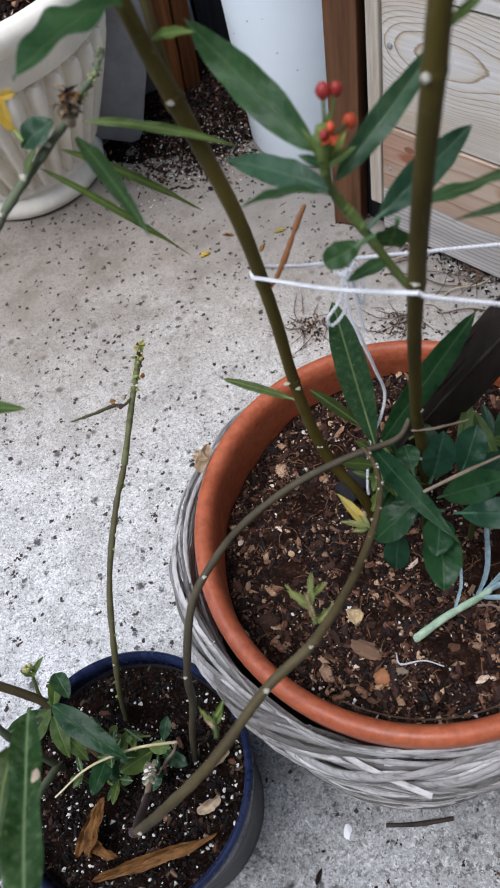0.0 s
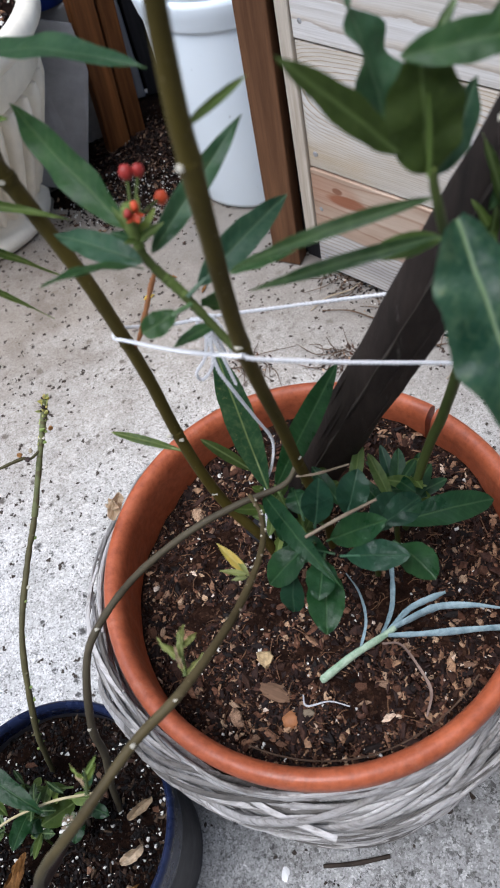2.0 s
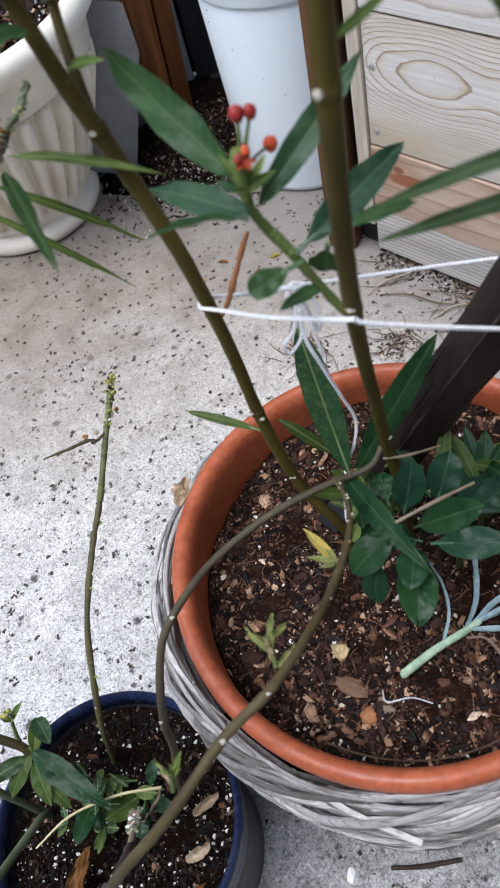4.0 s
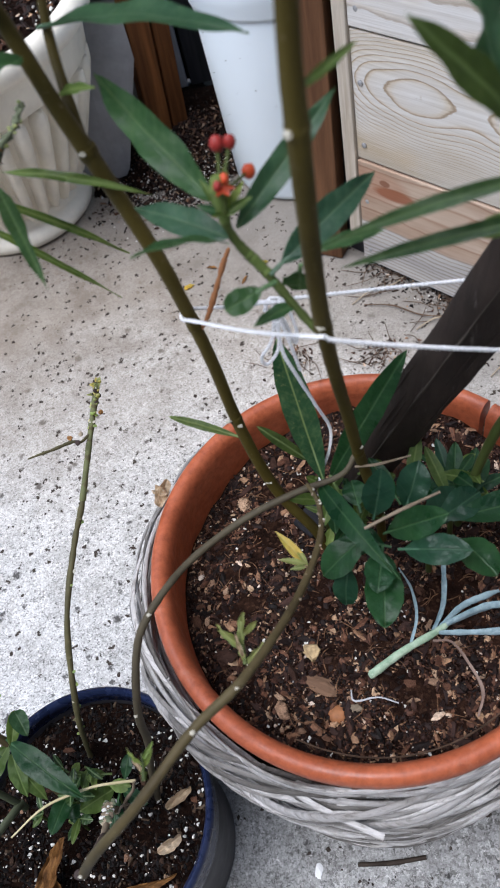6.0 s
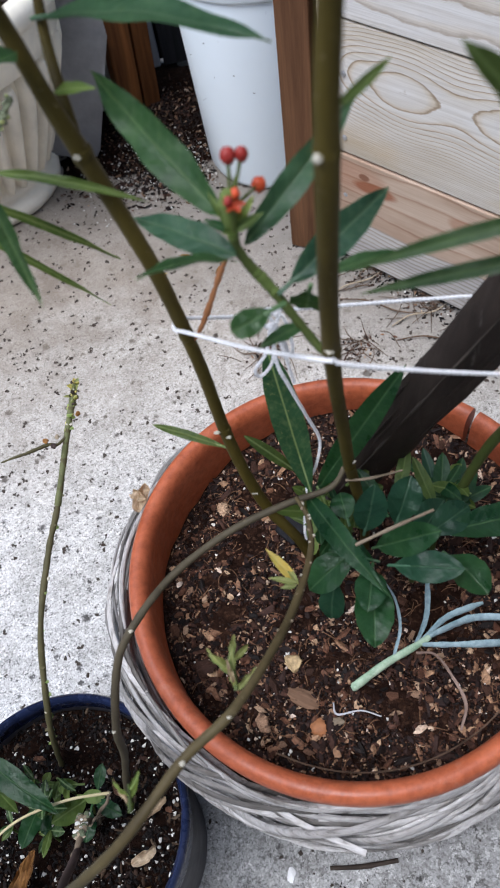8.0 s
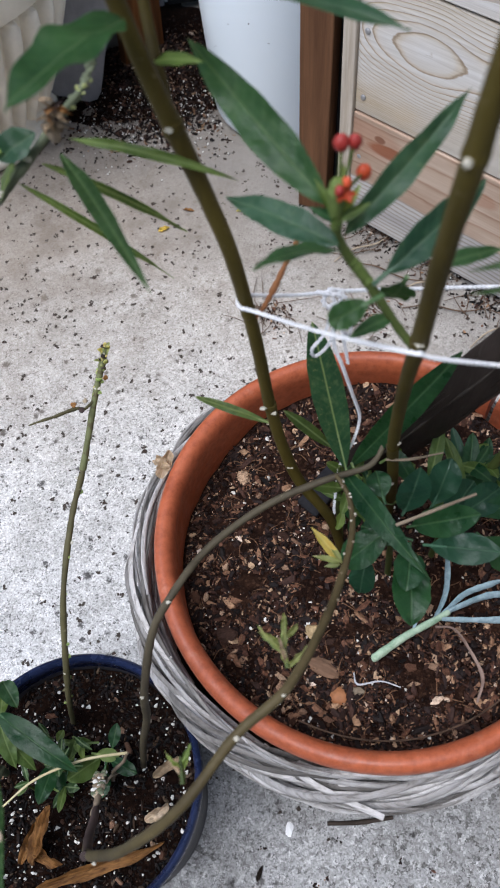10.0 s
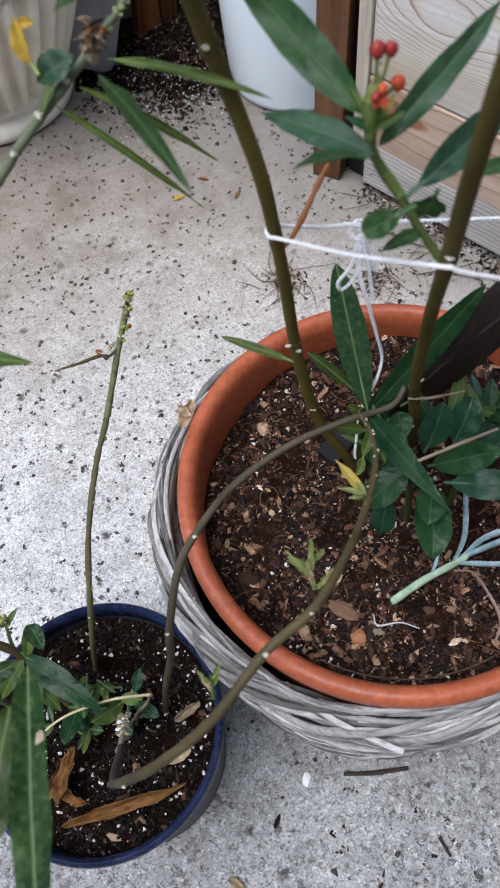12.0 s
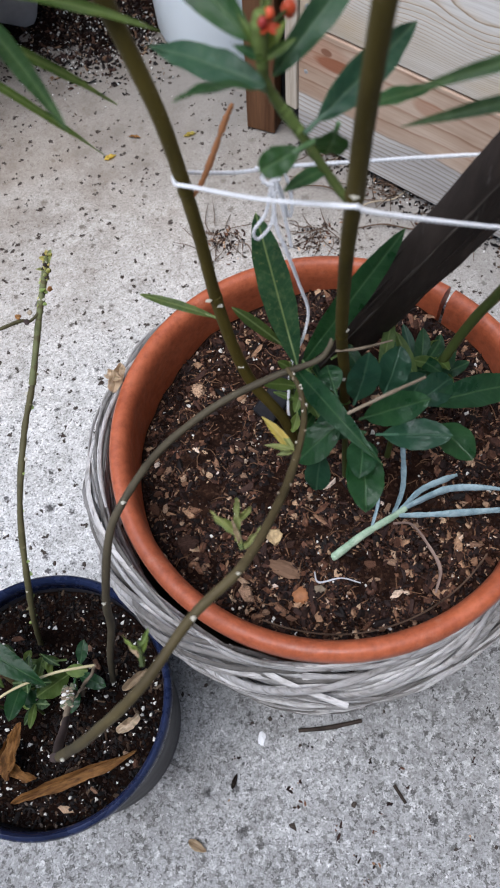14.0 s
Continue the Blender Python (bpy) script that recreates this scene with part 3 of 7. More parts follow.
M_LEAF_DULL = leaf_material("dull_olive_leaf", (0.040, 0.075, 0.016), (0.105, 0.155, 0.040), (0.28, 0.36, 0.16), 0.3, 0.4, 0.7)
M_LEAF_STRAP = leaf_material("strap_leaf", (0.036, 0.082, 0.026), (0.084, 0.150, 0.054), (0.22, 0.31, 0.15), 0.15, 0.36)
M_LEAF_NEAR = leaf_material("wrinkled_leaf", (0.024, 0.078, 0.046), (0.064, 0.142, 0.085), (0.26, 0.36, 0.21), 0.25, 0.28, 1.0, 1.9)
M_LEAF_PALE = leaf_material("young_leaf", (0.16, 0.23, 0.06), (0.30, 0.39, 0.12), (0.40, 0.46, 0.20), 0.0)
M_LEAF_LIME = leaf_material("yellowing_narrow_leaf", (0.070, 0.120, 0.030), (0.165, 0.230, 0.065), (0.34, 0.40, 0.16), 0.3, 0.42, 0.4)
M_LEAF_YELLOW = leaf_material("yellowed_leaf", (0.50, 0.35, 0.05), (0.62, 0.50, 0.12), (0.55, 0.50, 0.22), 0.2, 0.55)
M_LEAF_FADED = leaf_material("fading_leaf", (0.40, 0.38, 0.09), (0.64, 0.52, 0.20), (0.60, 0.55, 0.28), 0.1, 0.5)
M_LEAF_SPROUT = leaf_material("sprout_leaf", (0.20, 0.25, 0.085), (0.40, 0.43, 0.19), (0.48, 0.46, 0.26), 0.1, 0.45)
M_LEAF_DRY = dry_leaf_material("dry_leaf", (0.100, 0.038, 0.010), (0.42, 0.205, 0.060))
M_LEAF_TAN = dry_leaf_material("bleached_leaf", (0.30, 0.20, 0.11), (0.60, 0.47, 0.31))
M_LEAF_STRAW = dry_leaf_material("straw_leaf", (0.50, 0.35, 0.20), (0.82, 0.68, 0.50))
M_STEM = stem_material("olive_stem", (0.035, 0.026, 0.0045), (0.090, 0.069, 0.013), 0.6)
M_STEM_GREEN = stem_material("green_stem", (0.038, 0.055, 0.014), (0.080, 0.105, 0.028))
M_STEM_PALE = stem_material("fresh_green_stem", (0.058, 0.090, 0.022), (0.130, 0.175, 0.048), 0.5)
M_STEM_BROWN = stem_material("brown_stem", (0.038, 0.028, 0.012), (0.096, 0.075, 0.034), 0.6)
M_STEM_HOOP = stem_material("grey_brown_stem", (0.040, 0.032, 0.020), (0.094, 0.079, 0.050), 0.6)
M_STEM_PURPLE = stem_material("purple_brown_stem", (0.030, 0.020, 0.018), (0.078, 0.055, 0.050), 0.65)
M_STEM_THIN = stem_material("thin_stem", (0.050, 0.044, 0.020), (0.120, 0.108, 0.052), 0.6)
M_STEM_TIP = stem_material("stem_tip", (0.070, 0.078, 0.032), (0.165, 0.175, 0.080), 0.65)
M_STEM_BUSH = stem_material("grey_green_stem", (0.060, 0.072, 0.040), (0.150, 0.170, 0.105), 0.65)
M_TWIG = stem_material("dead_twig", (0.22, 0.085, 0.03), (0.36, 0.16, 0.07), 0.7)
M_STALK = stem_material("straw_stalk", (0.42, 0.36, 0.20), (0.62, 0.55, 0.34), 0.7)
M_TWIG_PALE = stem_material("pale_twig", (0.24, 0.19, 0.13), (0.42, 0.35, 0.25), 0.75)
M_TWIG_ROSE = stem_material("rose_brown_leaf", (0.10, 0.062, 0.048), (0.28, 0.20, 0.16), 0.7)
M_TWIG_GREY = stem_material("grey_twig", (0.10, 0.076, 0.050), (0.28, 0.225, 0.16), 0.8)
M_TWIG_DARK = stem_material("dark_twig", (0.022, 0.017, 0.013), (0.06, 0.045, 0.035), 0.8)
M_ROOT = stem_material("brown_root", (0.045, 0.028, 0.018), (0.14, 0.09, 0.06), 0.85)
M_ROOT_PALE = stem_material("pale_root", (0.36, 0.36, 0.38), (0.55, 0.55, 0.57), 0.8)
M_SCAR = plain_material("milky_scar", (0.50, 0.47, 0.38), 0.7, vary=0.3, scale=300)
M_RED = plain_material("red_bud", (0.30, 0.026, 0.020), 0.5, vary=0.3, scale=160)
M_ORANGE = plain_material("orange_petal", (0.55, 0.075, 0.022), 0.5, vary=0.25, scale=120)
M_STRING = plain_material("cotton_string", (0.82, 0.82, 0.83), 0.9, vary=0.15, scale=500, bump=0.5, specular=0.1)
M_STAKE = stake_material()
M_NAVY = plain_material("navy_plastic", (0.017, 0.026, 0.072), 0.26, vary=0.6, scale=45, bump=0.35, specular=0.45)
M_NAVY_SIDE = plain_material("dusty_navy_plastic", (0.048, 0.046, 0.054), 0.5, vary=0.3, scale=30)
M_WICKER = wicker_material()
M_WICKER_FINE = wicker_material("weathered_willow_fine", True)
M_PINE = pine_material("raw_pine", 0.030, -0.78, 0.024, 1.6, 0.3)
M_PINE_EYED = pine_material("eyed_pine", 0.022, -0.712, 0.021, 2.05, 0.60, 0.70, -0.760)
M_PINE_BROAD = pine_material("broad_grained_pine", 0.040, -0.70, 0.042, 1.25, 0.07)
M_HEART = heartwood_material()
M_TRIM = plank_material("pale_trim", (0.36, 0.30, 0.23), (0.68, 0.63, 0.54), 0.7)
M_BROWN = plank_material("brown_stained_timber", (0.044, 0.019, 0.009), (0.175, 0.086, 0.042), 0.5)
M_RUST = plank_material("orange_stained_timber", (0.030, 0.011, 0.005), (0.24, 0.092, 0.028), 0.5)
M_BLACKWOOD = plank_material("blackened_timber", (0.008, 0.008, 0.009), (0.030, 0.030, 0.034), 0.8)
M_GREYWOOD = plank_material("grey_timber", (0.12, 0.12, 0.13), (0.34, 0.34, 0.36), 0.8)
M_BUCKET = plain_material("white_plastic", (0.86, 0.945, 1.0), 0.35, vary=0.015, scale=14)
M_PLANTER = plain_material("ivory_resin", (0.86, 0.81, 0.69), 0.5, vary=0.22, scale=16)
M_SHEET = plain_material("grey_sheet_metal", (0.30, 0.30, 0.315), 0.45, 0.3, vary=0.3, scale=25)
M_BLUE = plain_material("blue_plastic", (0.02, 0.06, 0.36), 0.4, vary=0.2, scale=20)
# pale so that the added wall behind the camera brightens the fronts
M_WALL = plain_material("pale_bounce_wall", (0.52, 0.50, 0.47), 0.9, vary=0.15, scale=8, bump=0.5)
M_BLOCK = plain_material("concrete_block", (0.30, 0.30, 0.30), 0.9, vary=0.3, scale=60, bump=0.6)
M_NAIL = plain_material("galvanised_nail", (0.45, 0.45, 0.46), 0.45, 0.7, vary=0.2, scale=200)
M_CHALK = chalk_material("blue_succulent", (0.11, 0.18, 0.20), (0.31, 0.41, 0.44))
M_CHALK_GREEN = chalk_material("green_succulent", (0.19, 0.30, 0.19), (0.42, 0.53, 0.39))

# ---- ground and surroundings ----
gm = bmesh.new()
bmesh.ops.create_grid(gm, x_segments=2, y_segments=2, size=60)
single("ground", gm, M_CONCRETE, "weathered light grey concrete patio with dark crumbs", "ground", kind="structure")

# old blackened fence behind everything: upright boards on the far side
BACK_Y = 1.27
back = thing("wall_back", "dark blackened upright board fence behind the pots", "fence", at(0, BACK_Y), kind="structure")
rnd = random.Random(5)
x = -1.5
while x < 0.62:
    w = rnd.uniform(0.085, 0.10)
    grey = x <= -0.011 < x + w
    bm = box(w - 0.006, 0.018, 1.5, 0.002, 1, (x + w / 2, BACK_Y + rnd.uniform(0.0, 0.008), 0.76))
    part("board", bm, M_GREYWOOD if grey else M_BLACKWOOD, back, "weathered grey board" if grey else "", smooth=False)
    x += w
part("backing", box(2.3, 0.01, 1.5, 0, 1, (-0.45, BACK_Y + 0.03, 0.76)), M_BLACKWOOD, back, smooth=False)

# unseen wall behind the camera, added to cut the sky and bounce light forward
hw = box(9.0, 0.2, 2.3, 0.0, 1, (-1.0, -1.35, 1.15))
single("wall_house", hw, M_WALL, "unseen pale wall behind the camera, added to block and bounce light", "wall", kind="structure", smooth=False)

# ---- raw pine fence: its own axes run along the boards, into them, and up ----
FENCE = Matrix(((0.6483, 0.7614, 0, 0.1889), (-0.7614, 0.6483, 0, 0.7284), (0, 0, 1, 0), (0, 0, 0, 1)))
fence = thing("fence", "raw knotty pine board fence with horizontal planks", "fence", FENCE, kind="structure")
LEVELS = [(0.012 if k == 0 else 0.0135 + 0.1585 * k, 0.1695 + 0.1585 * k) for k in range(10)]
for k, (lo, hi) in enumerate(LEVELS):
    bm = box(1.6, 0.018, hi - lo, 0.0016, 2)
    pl = part("plank", bm, (M_HEART, M_PINE_EYED, M_PINE_BROAD)[k] if k < 3 else M_PINE, fence, m=FENCE @ at(0.810, 0.009 + 0.0015 * (k % 2), (lo + hi) / 2), smooth=False)
    for zz in (lo + 0.020, hi - 0.058):
        nb = lathe([(0.0, 0.0008), (0.0026, 0.0006), (0.0034, 0.0), (0.0034, -0.002)], 12)
        part("nail", nb, M_NAIL, pl, m=FENCE @ at(0.0215, 0.0002, zz) @ pose(0, 0, 0, 90, 0, 0))
part("upright_trim", box(0.0175, 0.016, 1.52, 0.0015, 2), M_TRIM, fence, "pale upright trim strip", m=FENCE @ at(0.0005, 0.005, 0.812), smooth=False)
part("rail", box(0.040, 0.030, 1.60, 0.001, 1), M_BLACKWOOD, fence, "dark upright behind the boards", m=FENCE @ at(-0.008, 0.032, 0.801), smooth=False)
part("dark_upright", box(0.026, 0.012, 1.60, 0.001, 1), M_BLACKWOOD, fence, "dark upright strip between post and trim", m=at(0.1835, 0.7720, 0.802) @ pose(0, 0, 0, 0, 0, -40), smooth=False)

# brown stained post beside the fence, leaning very slightly
post_a = at(0.1580, 0.7620, 0.0) @ pose(0, 0, 0, 0, 1.2, -33)
bm = box(0.0400, 0.026, 1.50, 0.002, 2, (0, 0, 0.752))
single("timber_post", bm, M_BROWN, "brown stained timber post beside the pine fence", "post", post_a, smooth=False)
RUST = at(-0.057, 1.1400) @ pose(0, 0, 0, 0, 4.0, 28.5)
rust = thing("timber_post", "reddish brown stained post of two boards before the dark fence", "post", RUST)
part("board", box(0.041, 0.022, 1.0, 0.003, 2, (0, 0, 0.50)), M_RUST, rust, m=RUST @ at(-0.0180, 0), smooth=False)
part("board", box(0.030, 0.020, 1.0, 0.003, 2, (0, 0, 0.50)), M_RUST, rust, m=RUST @ at(0.0235, 0.006), smooth=False)

# ---- white bucket: nested tubs whose flaring collars overlap ----
TUB = at(0.152, 0.990)
bucket = thing("bucket", "white plastic buckets nested in a stack, standing on the concrete", "bucket", TUB)
prof = [(0.0000, 0.001), (0.0960, 0.001), (0.1035, 0.004), (0.1065, 0.012), (0.1180, 0.284)]
part("body", lathe(prof, 72), M_BUCKET, bucket, m=TUB)
for name, z0, z1, r0, r1 in (("collar", 0.281, 0.323, 0.1205, 0.1290), ("collar", 0.322, 0.350, 0.1240, 0.1300), ("rim", 0.349, 0.378, 0.1248, 0.1305)):
    h = z1 - z0
    prof = [(r0 - 0.006, z0 + 0.004), (r0 - 0.0008, z0), (r0 + 0.0004, z0 + 0.0006), (r0 + 0.0014, z0 + 0.004), (r0 + 0.55 * (r1 - r0), z0 + 0.45 * h), (r1, z0 + 0.78 * h), (r1 - 0.0006, z0 + 0.88 * h), (r1 - 0.0030, z0 + 0.96 * h), (r1 - 0.0090, z1)]
    if name == "rim":
        prof += [(0.1185, 0.372), (0.1170, 0.330), (0.0, 0.328)]
    part(name, lathe(prof, 72), M_BUCKET, bucket, m=TUB)
rnd = random.Random(12)
for i in range(14):
    a, z = rnd.uniform(-2.9, -1.2), rnd.uniform(0.03, 0.27)
    r = 0.1065 + 0.0115 * (z - 0.012) / 0.272
    part("scuff", lump(rnd.uniform(0.0006, 0.0014), 0.5, i, (1, 1, 0.5), 1), M_TWIG_DARK, bucket, "dark scuff mark", m=TUB @ at(r * math.cos(a), r * math.sin(a), z))

# ---- fluted ivory planter ----
PX, PY = -0.317, 1.032


def flutes(a, z):
    """Finger-like raised ribs round the bowl, each with a rounded lower end, on a smooth wall set back between them."""
    lo, hi = 0.044, 0.236
    if z <= lo or z >= hi:
        return 1.0
    ease = min(1.0, (z - lo) / 0.010, (hi - z) / 0.012)
    u = abs(2 * ((a * 34 / math.tau) % 1.0) - 1)
    end = min((z - lo - 0.006) / 0.016, (hi - 0.006 - z) / 0.016, 1.0)
    wide = 0.70 * math.sqrt(max(0.0, 1 - (1 - max(end, 0.0)) ** 2))
    rib = math.sqrt(1 - (u / wide) ** 2) if u < wide else 0.0
    return 1.0 - 0.105 * ease * (1 - rib)


planter = thing("planter", "large ivory fluted urn planter with earth in it", "planter", at(PX, PY))
prof = [(0.0, 0.001), (0.112, 0.001), (0.1195, 0.006), (0.1215, 0.016), (0.118, 0.026), (0.109, 0.032), (0.108, 0.040), (0.117, 0.044), (0.1195, 0.047), (0.122, 0.050), (0.1236, 0.053), (0.1252, 0.056), (0.1266, 0.059), (0.128, 0.062)]
prof += [(0.128 + 0.062 * ((z - 0.062) / 0.143) ** 0.93, z) for z in [0.062 + 0.003 * k for k in range(1, 49)]]
prof += [(0.1905, 0.209), (0.191, 0.211), (0.1912, 0.213), (0.1915, 0.216), (0.1918, 0.219), (0.192, 0.222), (0.1922, 0.224), (0.1924, 0.226), (0.1926, 0.228), (0.1928, 0.230), (0.193, 0.233), (0.1932, 0.237), (0.198, 0.270), (0.201, 0.288)]
part("body", lathe(prof, 520, flutes), M_PLANTER, planter, m=at(PX, PY))
prof = [(0.199, 0.284), (0.212, 0.286), (0.221, 0.295), (0.224, 0.307), (0.220, 0.318), (0.209, 0.323), (0.197, 0.319), (0.191, 0.303), (0.188, 0.26)]
part("rim", lathe(prof, 96), M_PLANTER, planter, m=at(PX, PY))
prof = [(0.0, 0.296), (0.10, 0.297), (0.16, 0.293), (0.192, 0.289)]
part("earth", lathe(prof, 48), M_SOIL_BLACK, planter, "dark earth with white grains", m=at(PX, PY))

# ---- grey sheet, block and blue tub behind the planter ----
outline = [(-0.0525, -0.1275), (0.036, -0.1275), (0.048, -0.122), (0.0525, -0.110), (0.0525, 0.062), (0.044, 0.086), (0.028, 0.1275), (-0.0525, 0.1275)]
bm = bmesh.new()
sides = [[bm.verts.new((px, 2.2 * px * px + d, pz)) for px, pz in outline] for d in (-0.0015, 0.0015)]
bm.faces.new(sides[0])
bm.faces.new(sides[1][::-1])
for k in range(len(outline)):
    bm.faces.new((sides[0][k], sides[1][k], sides[1][(k + 1) % len(outline)], sides[0][(k + 1) % len(outline)]))
bmesh.ops.recalc_face_normals(bm, faces=bm.faces)
up = Vector((0.335, 0.125, 0.93)).normalized()
side = Vector((1, 0, 0))
side = (side - up * side.dot(up)).normalized()
SHEET = Matrix((side, up.cross(side), up)).transposed().to_4x4()
SHEET.translation = Vector((-0.135, 1.045, 0.001)) + up * 0.1275 - side * 0.0515
single("metal_sheet", bm, M_SHEET, "grey metal sheet with rounded corners leaning by the post", "sheet", SHEET, smooth=False)
bm = box(0.20, 0.085, 0.235, 0.004, 2, (0, 0, 0.1175))
single("concrete_block", bm, M_BLOCK, "rough grey concrete block behind the planter", "block", at(-0.175, 1.217), smooth=False)
tub = thing("tub", "blue plastic tub resting on a grey block", "tub", at(-0.118, 1.2080, 0.2355))
part("wall", lathe([(0.0, 0.0), (0.040, 0.0), (0.043, 0.004), (0.050, 0.085), (0.047, 0.085), (0.040, 0.008), (0.0, 0.007)], 40), M_BLUE, tub, m=at(-0.118, 1.2080, 0.2355))
part("lip", lathe([(0.0495, 0.082), (0.054, 0.083), (0.055, 0.088), (0.052, 0.091), (0.0465, 0.089)], 40), M_BLUE, tub, m=at(-0.118, 1.2080, 0.2355))

# ---- terracotta pot ----
POT = at(0.0885, 0.1526)
NOTCH = math.atan2(0.243 - 0.1526, 0.200 - 0.0885)
pot = thing("flowerpot", "orange terracotta flowerpot with a broken gap in the rim", "flowerpot", POT)
prof = [(0.0, 0.012), (0.098, 0.012), (0.103, 0.016), (0.1385, 0.240)]
part("body", lathe(prof, 96), M_TERRA, pot, m=POT)
gap = 0.034
prof = [(0.1335, 0.200), (0.1352, 0.230), (0.1352, 0.262), (0.1350, 0.274), (0.1358, 0.2805), (0.1385, 0.2850), (0.1420, 0.2868), (0.1458, 0.2858), (0.1480, 0.2825), (0.1487, 0.2775), (0.1480, 0.2715), (0.1458, 0.2670), (0.1425, 0.2640), (0.1410, 0.238), (0.1380, 0.200)]
part("rim", lathe(prof + prof[:1], 120, lambda a, z: 1 + 0.003 * math.sin(3 * a + 1), math.tau - gap, NOTCH + gap / 2), M_TERRA, pot, m=POT)

soil = bmesh.new()
bmesh.ops.create_circle(soil, cap_ends=True, radius=0.1353, segments=64)
bmesh.ops.triangulate(soil, faces=soil.faces)
bmesh.ops.subdivide_edges(soil, edges=soil.edges[:], cuts=5, use_grid_fill=True)
bmesh.ops.triangulate(soil, faces=soil.faces)
for v in soil.verts:
    p = v.co.copy()
    v.co.z = 0.2385 + 0.006 * noise.noise(p * 22) + 0.003 * noise.noise(p * 70) - 0.003 * (p.length / 0.13) ** 2 + 0.024 * max(0.0, (0.6 * p.x + 0.8 * p.y) / 0.13) ** 1.2
bed = thing("potting_soil", "damp brown potting soil with bark chips and white perlite", "soil", POT)
part("soil_surface", soil, M_SOIL, bed, m=POT)


def on_bed(px, py):
    p = Vector((px - 0.0885, py - 0.1526, 0))
    return 0.2385 + 0.006 * noise.noise(p * 22) + 0.003 * noise.noise(p * 70) - 0.003 * (p.length / 0.13) ** 2 + 0.024 * max(0.0, (0.6 * p.x + 0.8 * p.y) / 0.13) ** 1.2


# ---- navy pot ----
NAVY = at(-0.147, 0.0435)
navy = thing("nursery_pot", "round navy blue plastic nursery pot", "flowerpot", NAVY)
part("body", lathe([(0.0, 0.001), (0.075, 0.001), (0.0790, 0.005), (0.0870, 0.146)], 80), M_NAVY_SIDE, navy, m=NAVY)
prof = [(0.0845, 0.100), (0.0868, 0.140), (0.0876, 0.1520), (0.0868, 0.1545), (0.0872, 0.1590), (0.0884, 0.1620), (0.0902, 0.1636), (0.0920, 0.1630), (0.0934, 0.1606), (0.0938, 0.1570), (0.0930, 0.1530), (0.0908, 0.1498), (0.0875, 0.1460)]
part("rim", lathe(prof, 80), M_NAVY, navy, m=NAVY)
soil = bmesh.new()
bmesh.ops.create_circle(soil, cap_ends=True, radius=0.0858, segments=48)
bmesh.ops.triangulate(soil, faces=soil.faces)
bmesh.ops.subdivide_edges(soil, edges=soil.edges[:], cuts=4, use_grid_fill=True)
bmesh.ops.triangulate(soil, faces=soil.faces)
for v in soil.verts:
    p = v.co.copy()
    v.co.z = 0.141 + 0.004 * noise.noise(p * 30 + Vector((5, 0, 0))) + 0.002 * noise.noise(p * 90)


def on_navy(px, py):
    p = Vector((px + 0.147, py - 0.0435, 0))
    return 0.141 + 0.004 * noise.noise(p * 30 + Vector((5, 0, 0))) + 0.002 * noise.noise(p * 90)


dark_bed = thing("potting_soil", "black potting soil speckled with white perlite", "soil", NAVY)
part("soil_surface", soil, M_SOIL_BLACK, dark_bed, m=NAVY)

# ---- willow basket round the terracotta pot ----
BASKET = at(0.085, 0.158)
basket = thing("basket", "grey weathered willow basket holding the terracotta pot", "basket", BASKET)
part("lining", lathe([(0.0, 0.003), (0.143, 0.003), (0.1455, 0.010), (0.150, 0.10), (0.1545, 0.210), (0.1530, 0.211), (0.148, 0.10), (0.141, 0.010)], 64), M_TWIG_DARK, basket, "plain dark shell behind the strands", m=BASKET)


def basket_r(z):
    return 0.1485 + 0.0115 * (z / 0.2) + (0.006 if z > 0.19 else 0.0)


rnd = random.Random(11)
weave = bmesh.new()
for i in range(330):
    a0 = rnd.uniform(0, math.tau)
    span = rnd.uniform(0.7, 2.2)
    z0 = 0.006 + 0.215 * ((i * 7 % 330) / 330) + rnd.uniform(-0.004, 0.004)
    slope = rnd.uniform(-0.020, 0.034)
    thick = rnd.uniform(0.0008, 0.0016) * (1.0 if i < 150 else 0.75)
    wave = rnd.uniform(0, math.tau)
    pts = []
    for k in range(13):
        t = k / 12
        a = a0 + span * t
        z = min(max(z0 + slope * (t - 0.5) + 0.002 * math.sin(5 * t + wave), 0.003), 0.222)
        r = basket_r(z) + 0.0022 * math.sin(a * 9 + wave) + rnd.uniform(0, 0.0012)
        pts.append((0.085 + r * math.cos(a), 0.158 + r * math.sin(a), z, thick * (0.55 if k in (0, 12) else 1)))
    if i < 150:
        part("strand", tube(pts, 2, 6, 0.15, 0.75, i), M_WICKER, basket)
    else:
        add_to(weave, tube(pts, 2, 5, 0.15, 0.75, i))
# packing strands between the pot and the border
for i in range(70):
    a0, span, z0 = rnd.uniform(2.6, 5.6), rnd.uniform(0.5, 1.1), rnd.uniform(0.216, 0.240)
    r0, drift, thick = rnd.uniform(0.1530, 0.1605), rnd.uniform(-0.003, 0.003), rnd.uniform(0.0011, 0.0020)
    pts = [(0.085 + (r0 + drift * k / 6) * math.cos(a0 + span * k / 6), 0.158 + (r0 + drift * k / 6) * math.sin(a0 + span * k / 6), z0 + 0.003 * math.sin(k * 1.1 + i), thick * (0.5 if k in (0, 6) else 1)) for k in range(7)]
    add_to(weave, tube(pts, 2, 6, 0.1, 0.6, i))
part("fine_weave", weave, M_WICKER_FINE, basket, "fine weathered strands between the thicker ones", kind="stuff")
